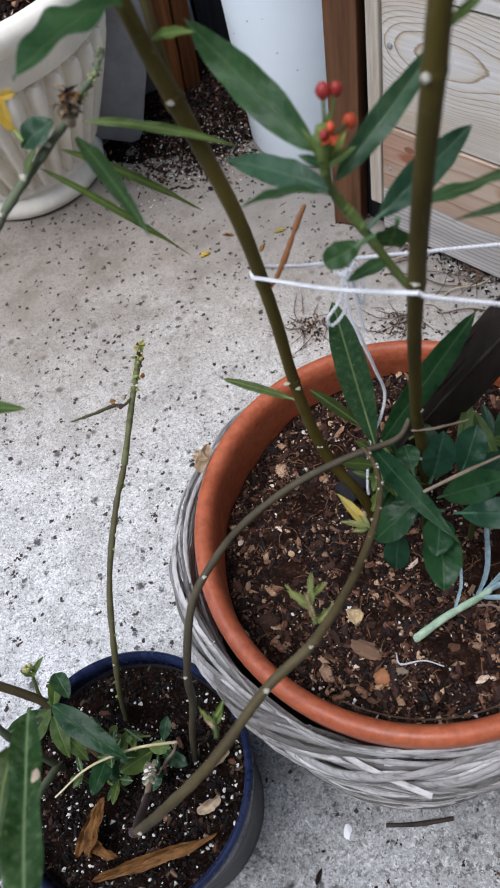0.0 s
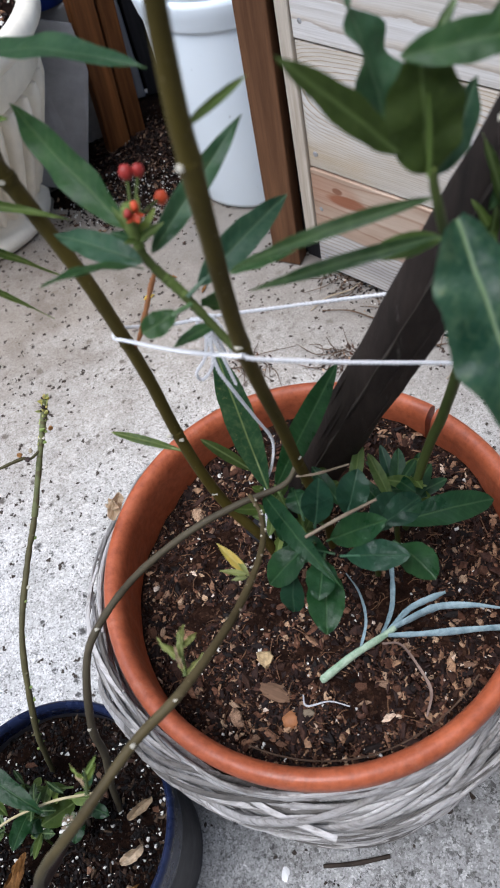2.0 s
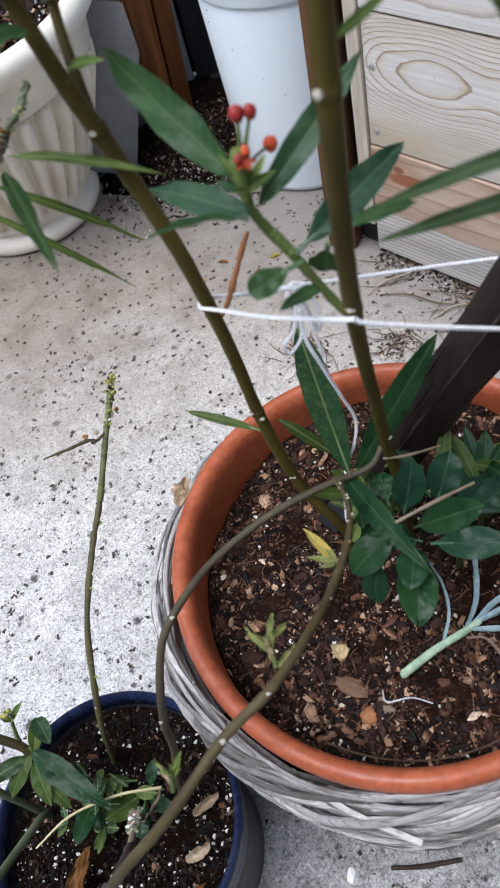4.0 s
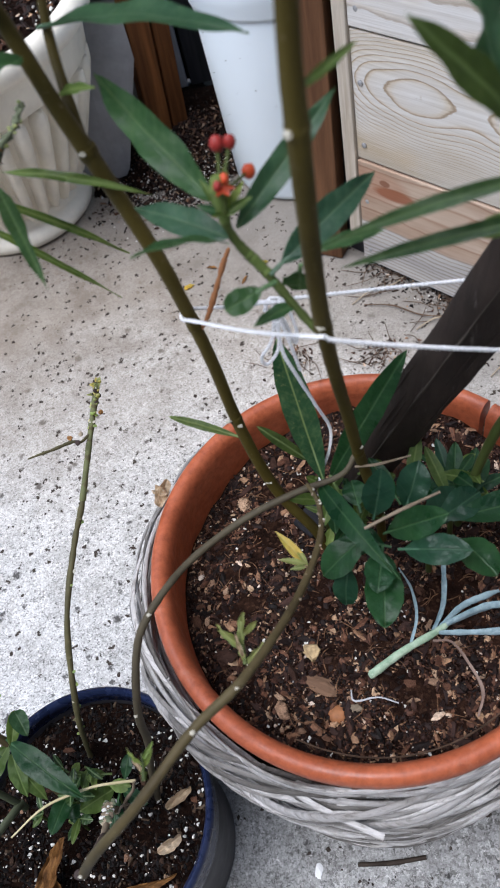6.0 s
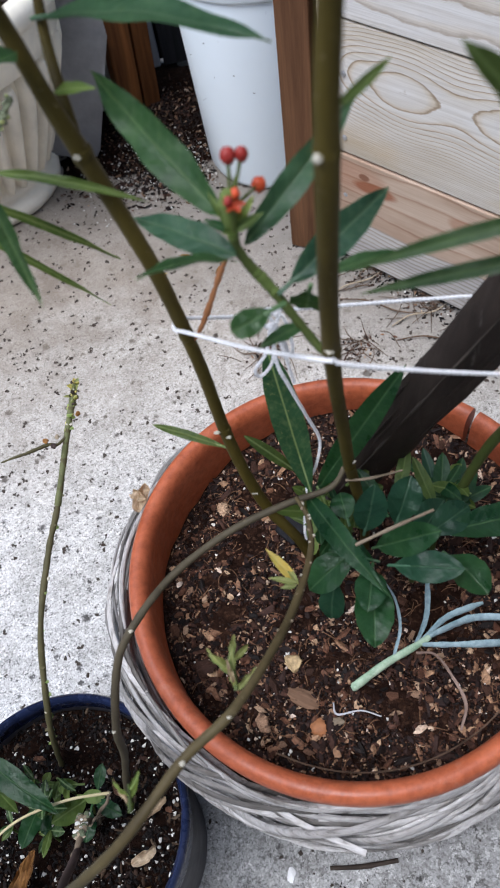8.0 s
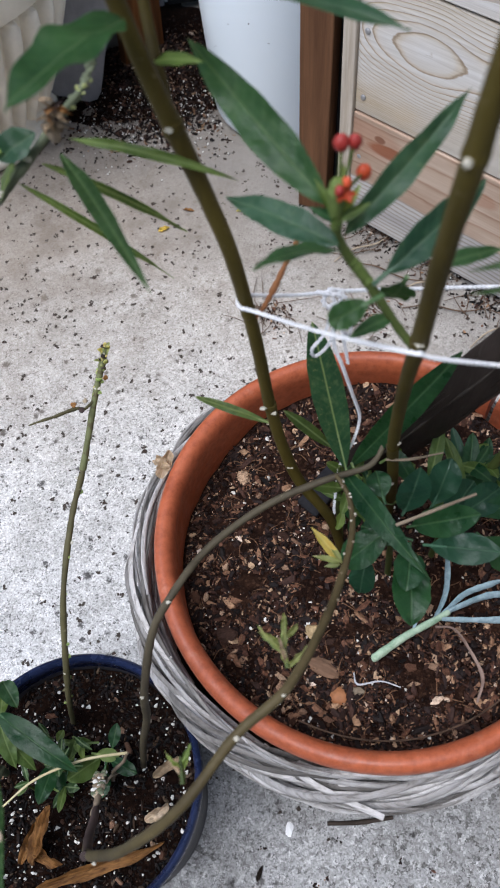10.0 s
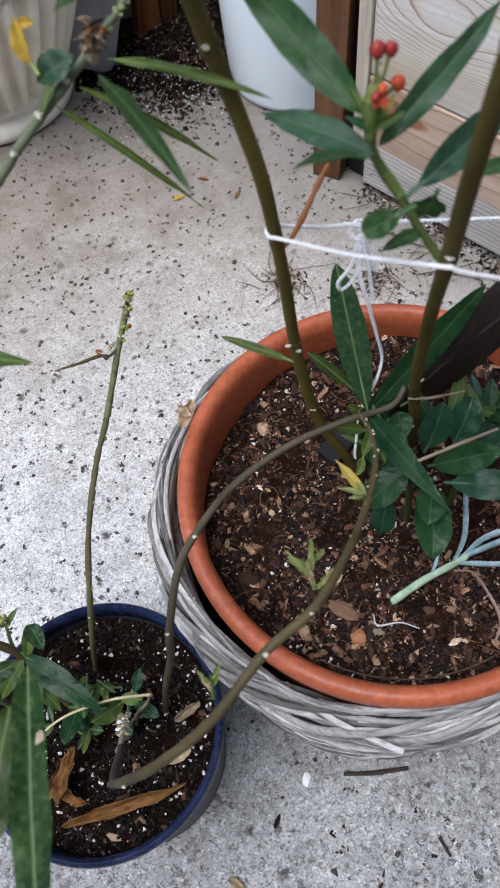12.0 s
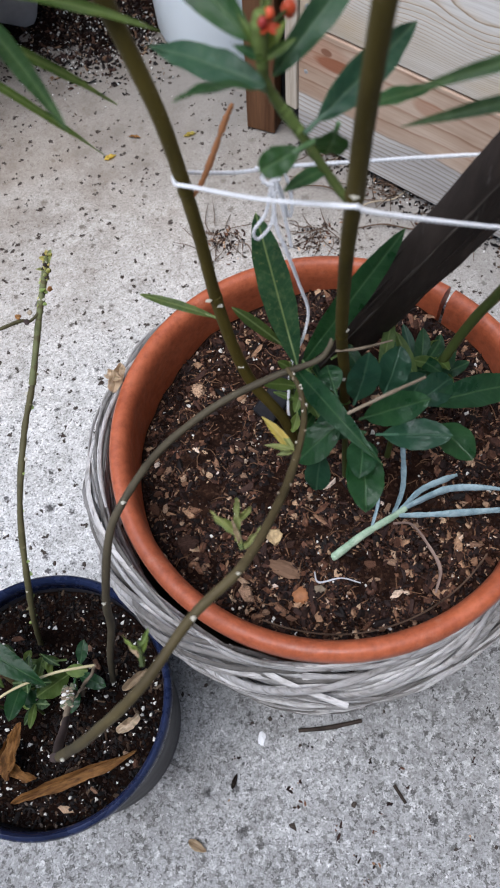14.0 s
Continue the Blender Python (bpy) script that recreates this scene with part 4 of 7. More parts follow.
# plaited border: long strands climbing over one another up to the pot's rim
for i in range(100):
    a0 = i / 100 * math.tau + rnd.uniform(-0.05, 0.05)
    span = rnd.uniform(0.9, 1.7)
    thick = rnd.uniform(0.0011, 0.0023)
    lift = rnd.uniform(-0.014, 0.018)
    pts = []
    for k in range(11):
        t = k / 10
        a = a0 + span * t
        left = max(0.0, math.cos(a - 3.3)) ** 1.5
        z = 0.205 + lift + 0.030 * math.sin(t * math.pi) * (0.9 + 0.3 * left) + rnd.uniform(-0.0015, 0.0015)
        r = 0.1545 + 0.007 * left + 0.009 * math.sin(t * math.pi * 1.3 + 0.5) + 0.002 * math.sin(t * 9 + i) - 0.25 * max(0.0, z - 0.236)
        pts.append((0.085 + r * math.cos(a), 0.158 + r * math.sin(a), z, thick * (0.5 if k in (0, 10) else 1)))
    part("strand", tube(pts, 2, 8, 0.08, 0.5, i), M_WICKER, basket)
for i in range(50):
    a0 = i / 50 * math.tau + rnd.uniform(-0.05, 0.05)
    span = rnd.uniform(0.6, 1.2)
    thick = rnd.uniform(0.0012, 0.0023)
    z0, z1 = rnd.uniform(0.232, 0.258), rnd.uniform(0.238, 0.264)
    pts = []
    for k in range(9):
        t = k / 8
        a = a0 + span * t
        left = max(0.0, math.cos(a - 3.3)) ** 1.5
        r = 0.1520 + 0.004 * left + 0.0016 * math.sin(t * 7 + i)
        pts.append((0.085 + r * math.cos(a), 0.158 + r * math.sin(a), z0 + (z1 - z0) * t, thick * (0.5 if k in (0, 8) else 1)))
    part("strand", tube(pts, 2, 7, 0.15, 0.7, i), M_WICKER, basket)
for ends in (((-0.0050, 0.0370, 0.2420), (0.0240, 0.0100, 0.2380), (0.0616, -0.0133, 0.2355)), ((0.170, 0.030, 0.232), (0.190, 0.050, 0.240), (0.206, 0.062, 0.247))):
    part("strand", tube([(*p, 0.0021) for p in ends], 5, 7, 0.1, 0.6), M_WICKER, basket)

# ---- plants ----
def blade(length, width, fold=0.25, curl=0.15, twist=0.0, wave=0.0, shape=0.42, nx=20, seed=0, blunt=0.82):
    """A lanceolate leaf along +x from the origin: folded along the midrib, arched, with a wavy margin and real thickness."""
    bm = bmesh.new()
    ny = 6
    rows = []
    rnd = random.Random(seed)
    ph = rnd.uniform(0, 6)
    for i in range(nx + 1):
        t = i / nx
        p, q = 2 * blunt * shape, 2 * blunt * (1 - shape)
        w = width / 2 * (t / shape) ** p * ((1 - t) / (1 - shape)) ** q if 0 < t < 1 else 0.0
        w = max(w, width * (0.035 if t < 0.5 else 0.006))
        z0 = curl * length * (t - t * t) * 2.0
        tw = twist * t
        row = []
        for j in range(ny + 1):
            s = (j / ny) * 2 - 1
            y = s * w
            z = fold * abs(y) + wave * width * math.sin(t * 17 + ph + (2 if s > 0 else 0)) * s * s
            z += 0.06 * width * noise.noise(Vector((t * 5 + ph, s * 1.8, ph)))
            y *= 1 + 0.02 * math.sin(t * 31 + ph * 2 + s)
            yy, zz = y * math.cos(tw) - z * math.sin(tw), y * math.sin(tw) + z * math.cos(tw)
            row.append(bm.verts.new((t * length, yy, z0 + zz)))
        rows.append(row)
    for a, b in zip(rows, rows[1:]):
        for j in range(ny):
            bm.faces.new((a[j], b[j], b[j + 1], a[j + 1]))
    bmesh.ops.solidify(bm, geom=bm.faces[:], thickness=0.0005)
    bmesh.ops.recalc_face_normals(bm, faces=bm.faces)
    return bm


leaf_count = [0]


def leaf(parent, base, tip, width, mat=None, face=(0, -0.35, 1), fold=0.25, curl=0.1, twist=0.0, wave=0.055, shape=0.42, stalk=0.0, label="", name="leaf", blunt=0.82):
    """A leaf from base to tip, its upper side towards face, on an optional short stalk."""
    leaf_count[0] += 1
    b, t = Vector(base), Vector(tip)
    d = t - b
    X = d.normalized()
    Z = (Vector(face) - X * X.dot(Vector(face))).normalized()
    Y = Z.cross(X)
    m = Matrix((X, Y, Z)).transposed().to_4x4()
    m.translation = b
    bm = blade(d.length, width, fold, curl, twist, wave, shape, seed=leaf_count[0], blunt=blunt)
    if stalk:
        add_to(bm, tube([(-stalk, 0, -0.001, 0.0009), (0, 0, 0, 0.0009), (d.length * 0.25, 0, curl * d.length * 0.37 - 0.0006, 0.0006)], 4, 6))
    return part(name, bm, mat or M_LEAF, parent, label, m=m)


def stem(parent, pts, mat, scars=(), label="", name="stem", bumps=0.05, sides=12, steps=8):
    ob = part(name, tube(pts, steps, sides, bumps), mat, parent, label)
    return ob


def scar(parent, p, size=0.0022, mat=None):
    """A pale milky leaf scar or cut on a stem."""
    part("leaf_scar", lump(size * 1.25, 0.8, leaf_count[0], (1.1, 0.8, 0.7), 2), mat or M_SCAR, parent, "", m=at(*p))
    leaf_count[0] += 1


# tall milkweed in the terracotta pot: three olive stems
milkweed = thing("milkweed_plant", "tall leafy milkweed with olive stems and red buds, tied with string", "plant", at(0.085, 0.155, 0.238))
S1 = [(0.07, 0.156, 0.24, 0.00336), (0.06, 0.163, 0.292, 0.00344), (0.043, 0.175, 0.325, 0.00352), (0.034, 0.179, 0.365, 0.00344), (0.0285, 0.183, 0.407, 0.00336), (0.0255, 0.187, 0.449, 0.00336), (0.0225, 0.1875, 0.482, 0.00334), (0.018, 0.188, 0.519, 0.00344), (0.012, 0.191, 0.546, 0.00348), (0.0035, 0.1965, 0.577, 0.00376), (-0.002, 0.199, 0.597, 0.00329), (-0.007, 0.203, 0.618, 0.0031), (-0.018, 0.21, 0.665, 0.00282), (-0.028, 0.216, 0.72, 0.00244)]
S2 = [(0.104, 0.175, 0.236, 0.0033), (0.1025, 0.1705, 0.290, 0.0033), (0.0975, 0.1632, 0.340, 0.0033), (0.0914, 0.1566, 0.390, 0.0033), (0.0870, 0.1466, 0.440, 0.0032), (0.0823, 0.1330, 0.490, 0.0032), (0.0795, 0.1215, 0.531, 0.0034), (0.0788, 0.1175, 0.560, 0.0034), (0.0790, 0.1144, 0.590, 0.0034), (0.0794, 0.1100, 0.622, 0.0036), (0.0800, 0.1080, 0.645, 0.0032), (0.0840, 0.1055, 0.700, 0.0028), (0.0870, 0.1030, 0.760, 0.0025)]
S3 = [(0.158, 0.176, 0.236, 0.0028), (0.166, 0.170, 0.320, 0.0030), (0.1705, 0.161, 0.373, 0.0030), (0.1725, 0.150, 0.411, 0.0029), (0.170, 0.125, 0.490, 0.0026), (0.157, 0.105, 0.555, 0.0021), (0.1475, 0.0935, 0.594, 0.0016), (0.1450, 0.0925, 0.606, 0.0014), (0.1446, 0.0925, 0.612, 0.0011)]
stem1 = stem(milkweed, S1, M_STEM)
stem2 = stem(milkweed, S2, M_STEM)
stem3 = stem(milkweed, S3, M_STEM_GREEN)
for p in ((0.0020, 0.1928, 0.5790), (0.0245, 0.1800, 0.410), (0.0300, 0.1790, 0.405), (0.037, 0.1750, 0.348)):
    scar(stem1, p, 0.0011)
for p in ((0.0765, 0.1070, 0.622), (0.0925, 0.1535, 0.398), (0.0785, 0.1180, 0.534), (0.0965, 0.1605, 0.335)):
    scar(stem2, p, 0.0011)
# node rings, where the stems are a little thicker and paler
for q, r in ((S1[4], 0.0038), (S1[6], 0.0037), (S1[9], 0.0043), (S2[3], 0.0036), (S2[9], 0.0039), (S2[6], 0.0038)):
    part("node", tube([(q[0], q[1], q[2] - 0.003, r * 0.88), (q[0], q[1], q[2], r), (q[0], q[1], q[2] + 0.003, r * 0.88)], 3, 12), M_STEM, stem1 if q in S1 else stem2)
# side shoot above the fork of the first stem
shoot_a = stem(milkweed, [(0.003, 0.197, 0.580, 0.0024), (0.0015, 0.208, 0.595, 0.0022), (0.0005, 0.221, 0.610, 0.0020), (0.003, 0.231, 0.631, 0.0017), (0.004, 0.237, 0.647, 0.0015), (0.005, 0.243, 0.68, 0.0012)], M_STEM)
leaf(shoot_a, (0.0019, 0.219, 0.6164), (0.0725, 0.153, 0.628), 0.0150, M_LEAF_TOP_COOL, (0.2, -0.2, 1), 0.2, 0.10, stalk=0.006)
leaf(shoot_a, (-0.030, 0.202, 0.640), (0.0155, 0.198, 0.638), 0.0125, M_LEAF_TOP_COOL, (0, -0.5, 1), 0.2, 0.10)
leaf(shoot_a, (0.003, 0.231, 0.631), (0.020, 0.240, 0.652), 0.006, M_LEAF_OLIVE, (0, -0.5, 1), 0.2, 0.10)
leaf(shoot_a, (0.003, 0.231, 0.631), (-0.022, 0.228, 0.648), 0.008, M_LEAF_OLIVE, (0, -0.5, 1), 0.2, 0.10)
leaf(shoot_a, (0.001, 0.199, 0.601), (0.017, 0.187, 0.606), 0.005, M_LEAF_OLIVE, (0, -0.5, 1), 0.2, 0.10)
leaf(shoot_a, (-0.006, 0.196, 0.618), (-0.040, 0.154, 0.622), 0.021, M_LEAF_TOP, (-0.4, -0.5, 0.8), 0.2, 0.10)

# flowering side branch
FB = [(0.0795, 0.1208, 0.526, 0.0017), (0.0745, 0.1255, 0.531, 0.0017), (0.0675, 0.1330, 0.541, 0.0017), (0.0612, 0.1388, 0.551, 0.0019), (0.0560, 0.1415, 0.559, 0.0019), (0.0527, 0.1430, 0.567, 0.0017), (0.0518, 0.1440, 0.578, 0.0017), (0.0523, 0.1465, 0.587, 0.0011)]
flower_stem = stem(milkweed, FB, M_STEM_GREEN, bumps=0.25)
part("node", tube([(0.0632, 0.1372, 0.5485, 0.0019), (0.0612, 0.1388, 0.551, 0.0021), (0.0590, 0.1400, 0.5545, 0.0021), (0.0570, 0.1410, 0.5575, 0.0018)], 5, 10, 0.3), M_STEM_PALE, flower_stem, "paler green swelling of the stem")
part("flower_base", tube([(0.0522, 0.1434, 0.571, 0.0019), (0.0520, 0.1442, 0.578, 0.0024), (0.0524, 0.1452, 0.584, 0.0030), (0.0528, 0.1458, 0.588, 0.0020)], 5, 10, 0.3), M_STEM_PALE, flower_stem, "pale green base of the flower head")
leaf(flower_stem, (0.0505, 0.147, 0.577), (0.013, 0.214, 0.598), 0.0140, M_LEAF_TOP, (-0.3, -0.8, 0.7), 0.26, 0.07, 0.12, wave=0.13)
leaf(flower_stem, (0.052, 0.138, 0.568), (0.018, 0.170, 0.566), 0.0115, M_LEAF_TOP_COOL, (0, -0.5, 1), 0.2, 0.08)
leaf(flower_stem, (0.052, 0.136, 0.567), (0.0215, 0.114, 0.588), 0.0095, M_LEAF_TOP, (0, 0.2, 1), 0.2, 0.12)
leaf(flower_stem, (0.0555, 0.1445, 0.5660), (0.0996, 0.1690, 0.5961), 0.0100, M_LEAF_TOP_COOL, (0.3, -0.6, 0.8), 0.30, 0.08, 0.15, wave=0.10)
leaf(flower_stem, (0.0690, 0.1370, 0.5520), (0.1106, 0.1660, 0.5605), 0.0125, M_LEAF_TOP_COOL, (0.3, -0.5, 0.8), 0.25, 0.15, stalk=0.006)
leaf(flower_stem, (0.0600, 0.1242, 0.5535), (0.0455, 0.1192, 0.5520), 0.0095, M_LEAF_TOP, (0, -0.6, 0.8), 0.1, 0.0, shape=0.62, blunt=0.6, stalk=0.006)
leaf(flower_stem, (0.072, 0.131, 0.536), (0.0535, 0.123, 0.537), 0.0060, M_LEAF_TOP, (0, -0.3, 1), 0.2, 0.1)
leaf(flower_stem, (0.075, 0.135, 0.548), (0.074, 0.144, 0.530), 0.013, M_LEAF_TOP, (-0.2, -0.9, 0.3), 0.1, 0.1, stalk=0.004)
leaf(flower_stem, (0.0800, 0.1080, 0.6330), (0.1014, 0.1330, 0.6293), 0.0030, M_LEAF_OLIVE, (0.2, -0.7, 0.6), 0.2, 0.08)
leaf(flower_stem, (0.082, 0.128, 0.562), (0.107, 0.133, 0.560), 0.006, M_LEAF_TOP, (0, -0.3, 1), 0.2, 0.1)
for p, r, mat in (((0.0551, 0.1544, 0.5945), 0.0028, M_RED), ((0.0594, 0.1546, 0.5940), 0.0025, M_RED), ((0.0639, 0.1579, 0.5788), 0.0027, M_ORANGE), ((0.0552, 0.1450, 0.5870), 0.0019, M_ORANGE), ((0.0525, 0.1425, 0.5865), 0.0018, M_RED)):
    part("flower_bud", lump(r, 0.18, r * 900, (0.9, 0.9, 1.1), 2), mat, flower_stem, "small red flower bud", m=at(*p))
    part("bud_stalk", tube([(0.0525, 0.1445, 0.581, 0.0007), (p[0] * 0.6 + 0.0212, p[1] * 0.6 + 0.058, p[2] * 0.55 + 0.2615, 0.0006), (*p, 0.0006)], 4, 6), M_STEM_GREEN, flower_stem)
for a in range(5):
    an = a * 1.256
    part("petal", blade(0.0042, 0.0026, 0.2, -0.2, nx=5), M_ORANGE, flower_stem, m=at(0.0545, 0.1425, 0.586) @ pose(0, 0, 0, 0, 25, math.degrees(an)))

# narrow bracts and young leaves round the flower head
for dx, dy, dz, w, mat in ((0.004, 0.013, 0.012, 0.0035, M_LEAF_PALE), (-0.006, 0.010, 0.010, 0.003, M_LEAF_OLIVE), (0.009, 0.009, 0.006, 0.003, M_LEAF_PALE), (0.011, 0.002, 0.004, 0.0035, M_LEAF_OLIVE), (-0.009, 0.004, 0.004, 0.0035, M_LEAF), (-0.004, -0.007, 0.006, 0.003, M_LEAF_OLIVE), (0.002, 0.010, 0.004, 0.003, M_LEAF_PALE)):
    leaf(flower_stem, (0.0525, 0.1425, 0.574), (0.0525 + dx, 0.1425 + dy, 0.574 + dz), w, mat, (0, -0.6, 0.8), 0.3, 0.1, name="bract")

# broken orange twig on the first stem
stem(milkweed, [(0.0235, 0.1865, 0.476, 0.0009), (0.029, 0.187, 0.483, 0.0010), (0.034, 0.188, 0.492, 0.0013), (0.040, 0.191, 0.503, 0.0011), (0.044, 0.1935, 0.510, 0.0013), (0.048, 0.1955, 0.516, 0.0008)], M_TWIG, name="dead_twig", label="broken dry orange twig", bumps=0.5)

# leaves of the third stem, close to the camera
leaf(stem3, (0.1355, 0.0935, 0.6190), (0.106, 0.0955, 0.6528), 0.0100, M_LEAF_SHADE, (0.3, -0.8, 0.6), 0.15, 0.03)
leaf(stem3, (0.1470, 0.0920, 0.588), (0.0870, 0.1090, 0.5690), 0.0052, M_LEAF_STRAP, (0, -0.6, 0.8), 0.25, 0.08)
leaf(stem3, (0.1480, 0.0930, 0.586), (0.1277, 0.1094, 0.571), 0.0080, M_LEAF_OLIVE, (0, -0.6, 0.8), 0.25, 0.08)
leaf(stem3, (0.1451, 0.0930, 0.602), (0.0835, 0.1065, 0.5825), 0.0050, M_LEAF_STRAP, (0, -0.6, 0.8), 0.25, 0.17)
leaf(stem3, (0.1390, 0.1200, 0.606), (0.1315, 0.1390, 0.643), 0.0190, M_LEAF_TOP_COOL, (0.4, -0.9, 0.4), 0.35, 0.12, 0.7, wave=0.14)
leaf(stem3, (0.1460, 0.0960, 0.606), (0.1520, 0.1260, 0.628), 0.0150, M_LEAF_TOP_COOL, (0.3, -0.9, 0.4), 0.1, 0.05)
leaf(stem3, (0.1435, 0.0937, 0.6098), (0.1428, 0.1010, 0.6415), 0.0215, M_LEAF_SHADE, (0, -1, 0.3), 0.10, 0.05, shape=0.52, blunt=0.55)
part("midrib", tube([(0.1437, 0.0930, 0.6095, 0.0009), (0.1439, 0.0937, 0.6200, 0.0006), (0.1443, 0.0966, 0.6320, 0.0003)], 4, 7), M_LEAF_OLIVE, stem3, "thick pale midrib")
leaf(stem3, (0.1475, 0.1055, 0.640), (0.1564, 0.1126, 0.6472), 0.0030, M_LEAF_BIG, (0, -0.8, 0.5), 0.2, 0.05)
leaf(stem3, (0.1600, 0.1022, 0.6412), (0.1679, 0.1080, 0.6462), 0.0030, M_LEAF_TOP, (0, -0.8, 0.5), 0.2, 0.05)
leaf(stem3, (0.1480, 0.1000, 0.6040), (0.1667, 0.1221, 0.6175), 0.0110, M_LEAF_TOP_COOL, (0.2, -0.8, 0.5), 0.2, 0.08)
leaf(stem3, (0.1375, 0.0990, 0.6425), (0.1750, 0.0925, 0.644), 0.0105, M_LEAF_TOP, (0.1, -0.8, 0.7), 0.15, 0.1)
leaf(stem3, (0.1490, 0.0840, 0.600), (0.1525, 0.0275, 0.567), 0.0290, M_LEAF_NEAR, (0, -0.7, 0.7), 0.22, 0.06, wave=0.16, shape=0.5, blunt=0.6)
side_twig = stem(milkweed, [(0.1827, 0.1035, 0.4988, 0.0018), (0.1809, 0.1150, 0.5214, 0.0018), (0.1806, 0.1207, 0.5462, 0.0018), (0.1813, 0.1227, 0.5667, 0.002), (0.1800, 0.1253, 0.5820, 0.0018), (0.1787, 0.1271, 0.5950, 0.0016), (0.1783, 0.1274, 0.5981, 0.0014)], M_STEM_PURPLE, bumps=0.4)
scar(side_twig, (0.1777, 0.1259, 0.5992), 0.0014)
for b, t, w, mat in (((0.1806, 0.1231, 0.5631), (0.1721, 0.1281, 0.5933), 0.0048, M_LEAF_DULL), ((0.1806, 0.1207, 0.5462), (0.1706, 0.1288, 0.5673), 0.0055, M_LEAF_OLIVE), ((0.1808, 0.1237, 0.5713), (0.1843, 0.1179, 0.5975), 0.0075, M_LEAF_DULL), ((0.1813, 0.1227, 0.5667), (0.1864, 0.1137, 0.5768), 0.0085, M_LEAF_TOP), ((0.1766, 0.1254, 0.5474), (0.1772, 0.1227, 0.5680), 0.005, M_LEAF_DULL), ((0.1806, 0.1201, 0.5427), (0.1857, 0.1124, 0.5627), 0.0095, M_LEAF_OLIVE), ((0.1806, 0.1213, 0.5496), (0.1756, 0.1200, 0.5319), 0.0075, M_LEAF_DULL), ((0.1806, 0.1244, 0.5776), (0.1753, 0.1242, 0.5639), 0.0042, M_LEAF_TOP), ((0.1808, 0.1185, 0.5357), (0.1854, 0.1078, 0.5398), 0.0085, M_LEAF_DULL)):
    leaf(side_twig, b, t, w, mat, (0, -0.8, 0.6), 0.25, 0.12, 0.3, wave=0.10)

# leafy young shoots round the base
shoots = thing("milkweed_shoots", "cluster of dark green young milkweed shoots", "plant", at(0.105, 0.140, 0.238))
SHOOT_STEMS = []
for pts in ([(0.098, 0.138, 0.236, 0.0022), (0.094, 0.135, 0.29, 0.0021), (0.090, 0.131, 0.338, 0.0009)], [(0.130, 0.145, 0.236, 0.0022), (0.128, 0.141, 0.28, 0.002), (0.124, 0.134, 0.322, 0.0009)], [(0.070, 0.165, 0.236, 0.0022), (0.067, 0.170, 0.30, 0.002), (0.066, 0.170, 0.350, 0.0009)], [(0.150, 0.165, 0.236, 0.002), (0.148, 0.160, 0.29, 0.0018), (0.146, 0.150, 0.315, 0.0009)]):
    SHOOT_STEMS.append((pts[1], stem(shoots, pts, M_STEM_GREEN)))
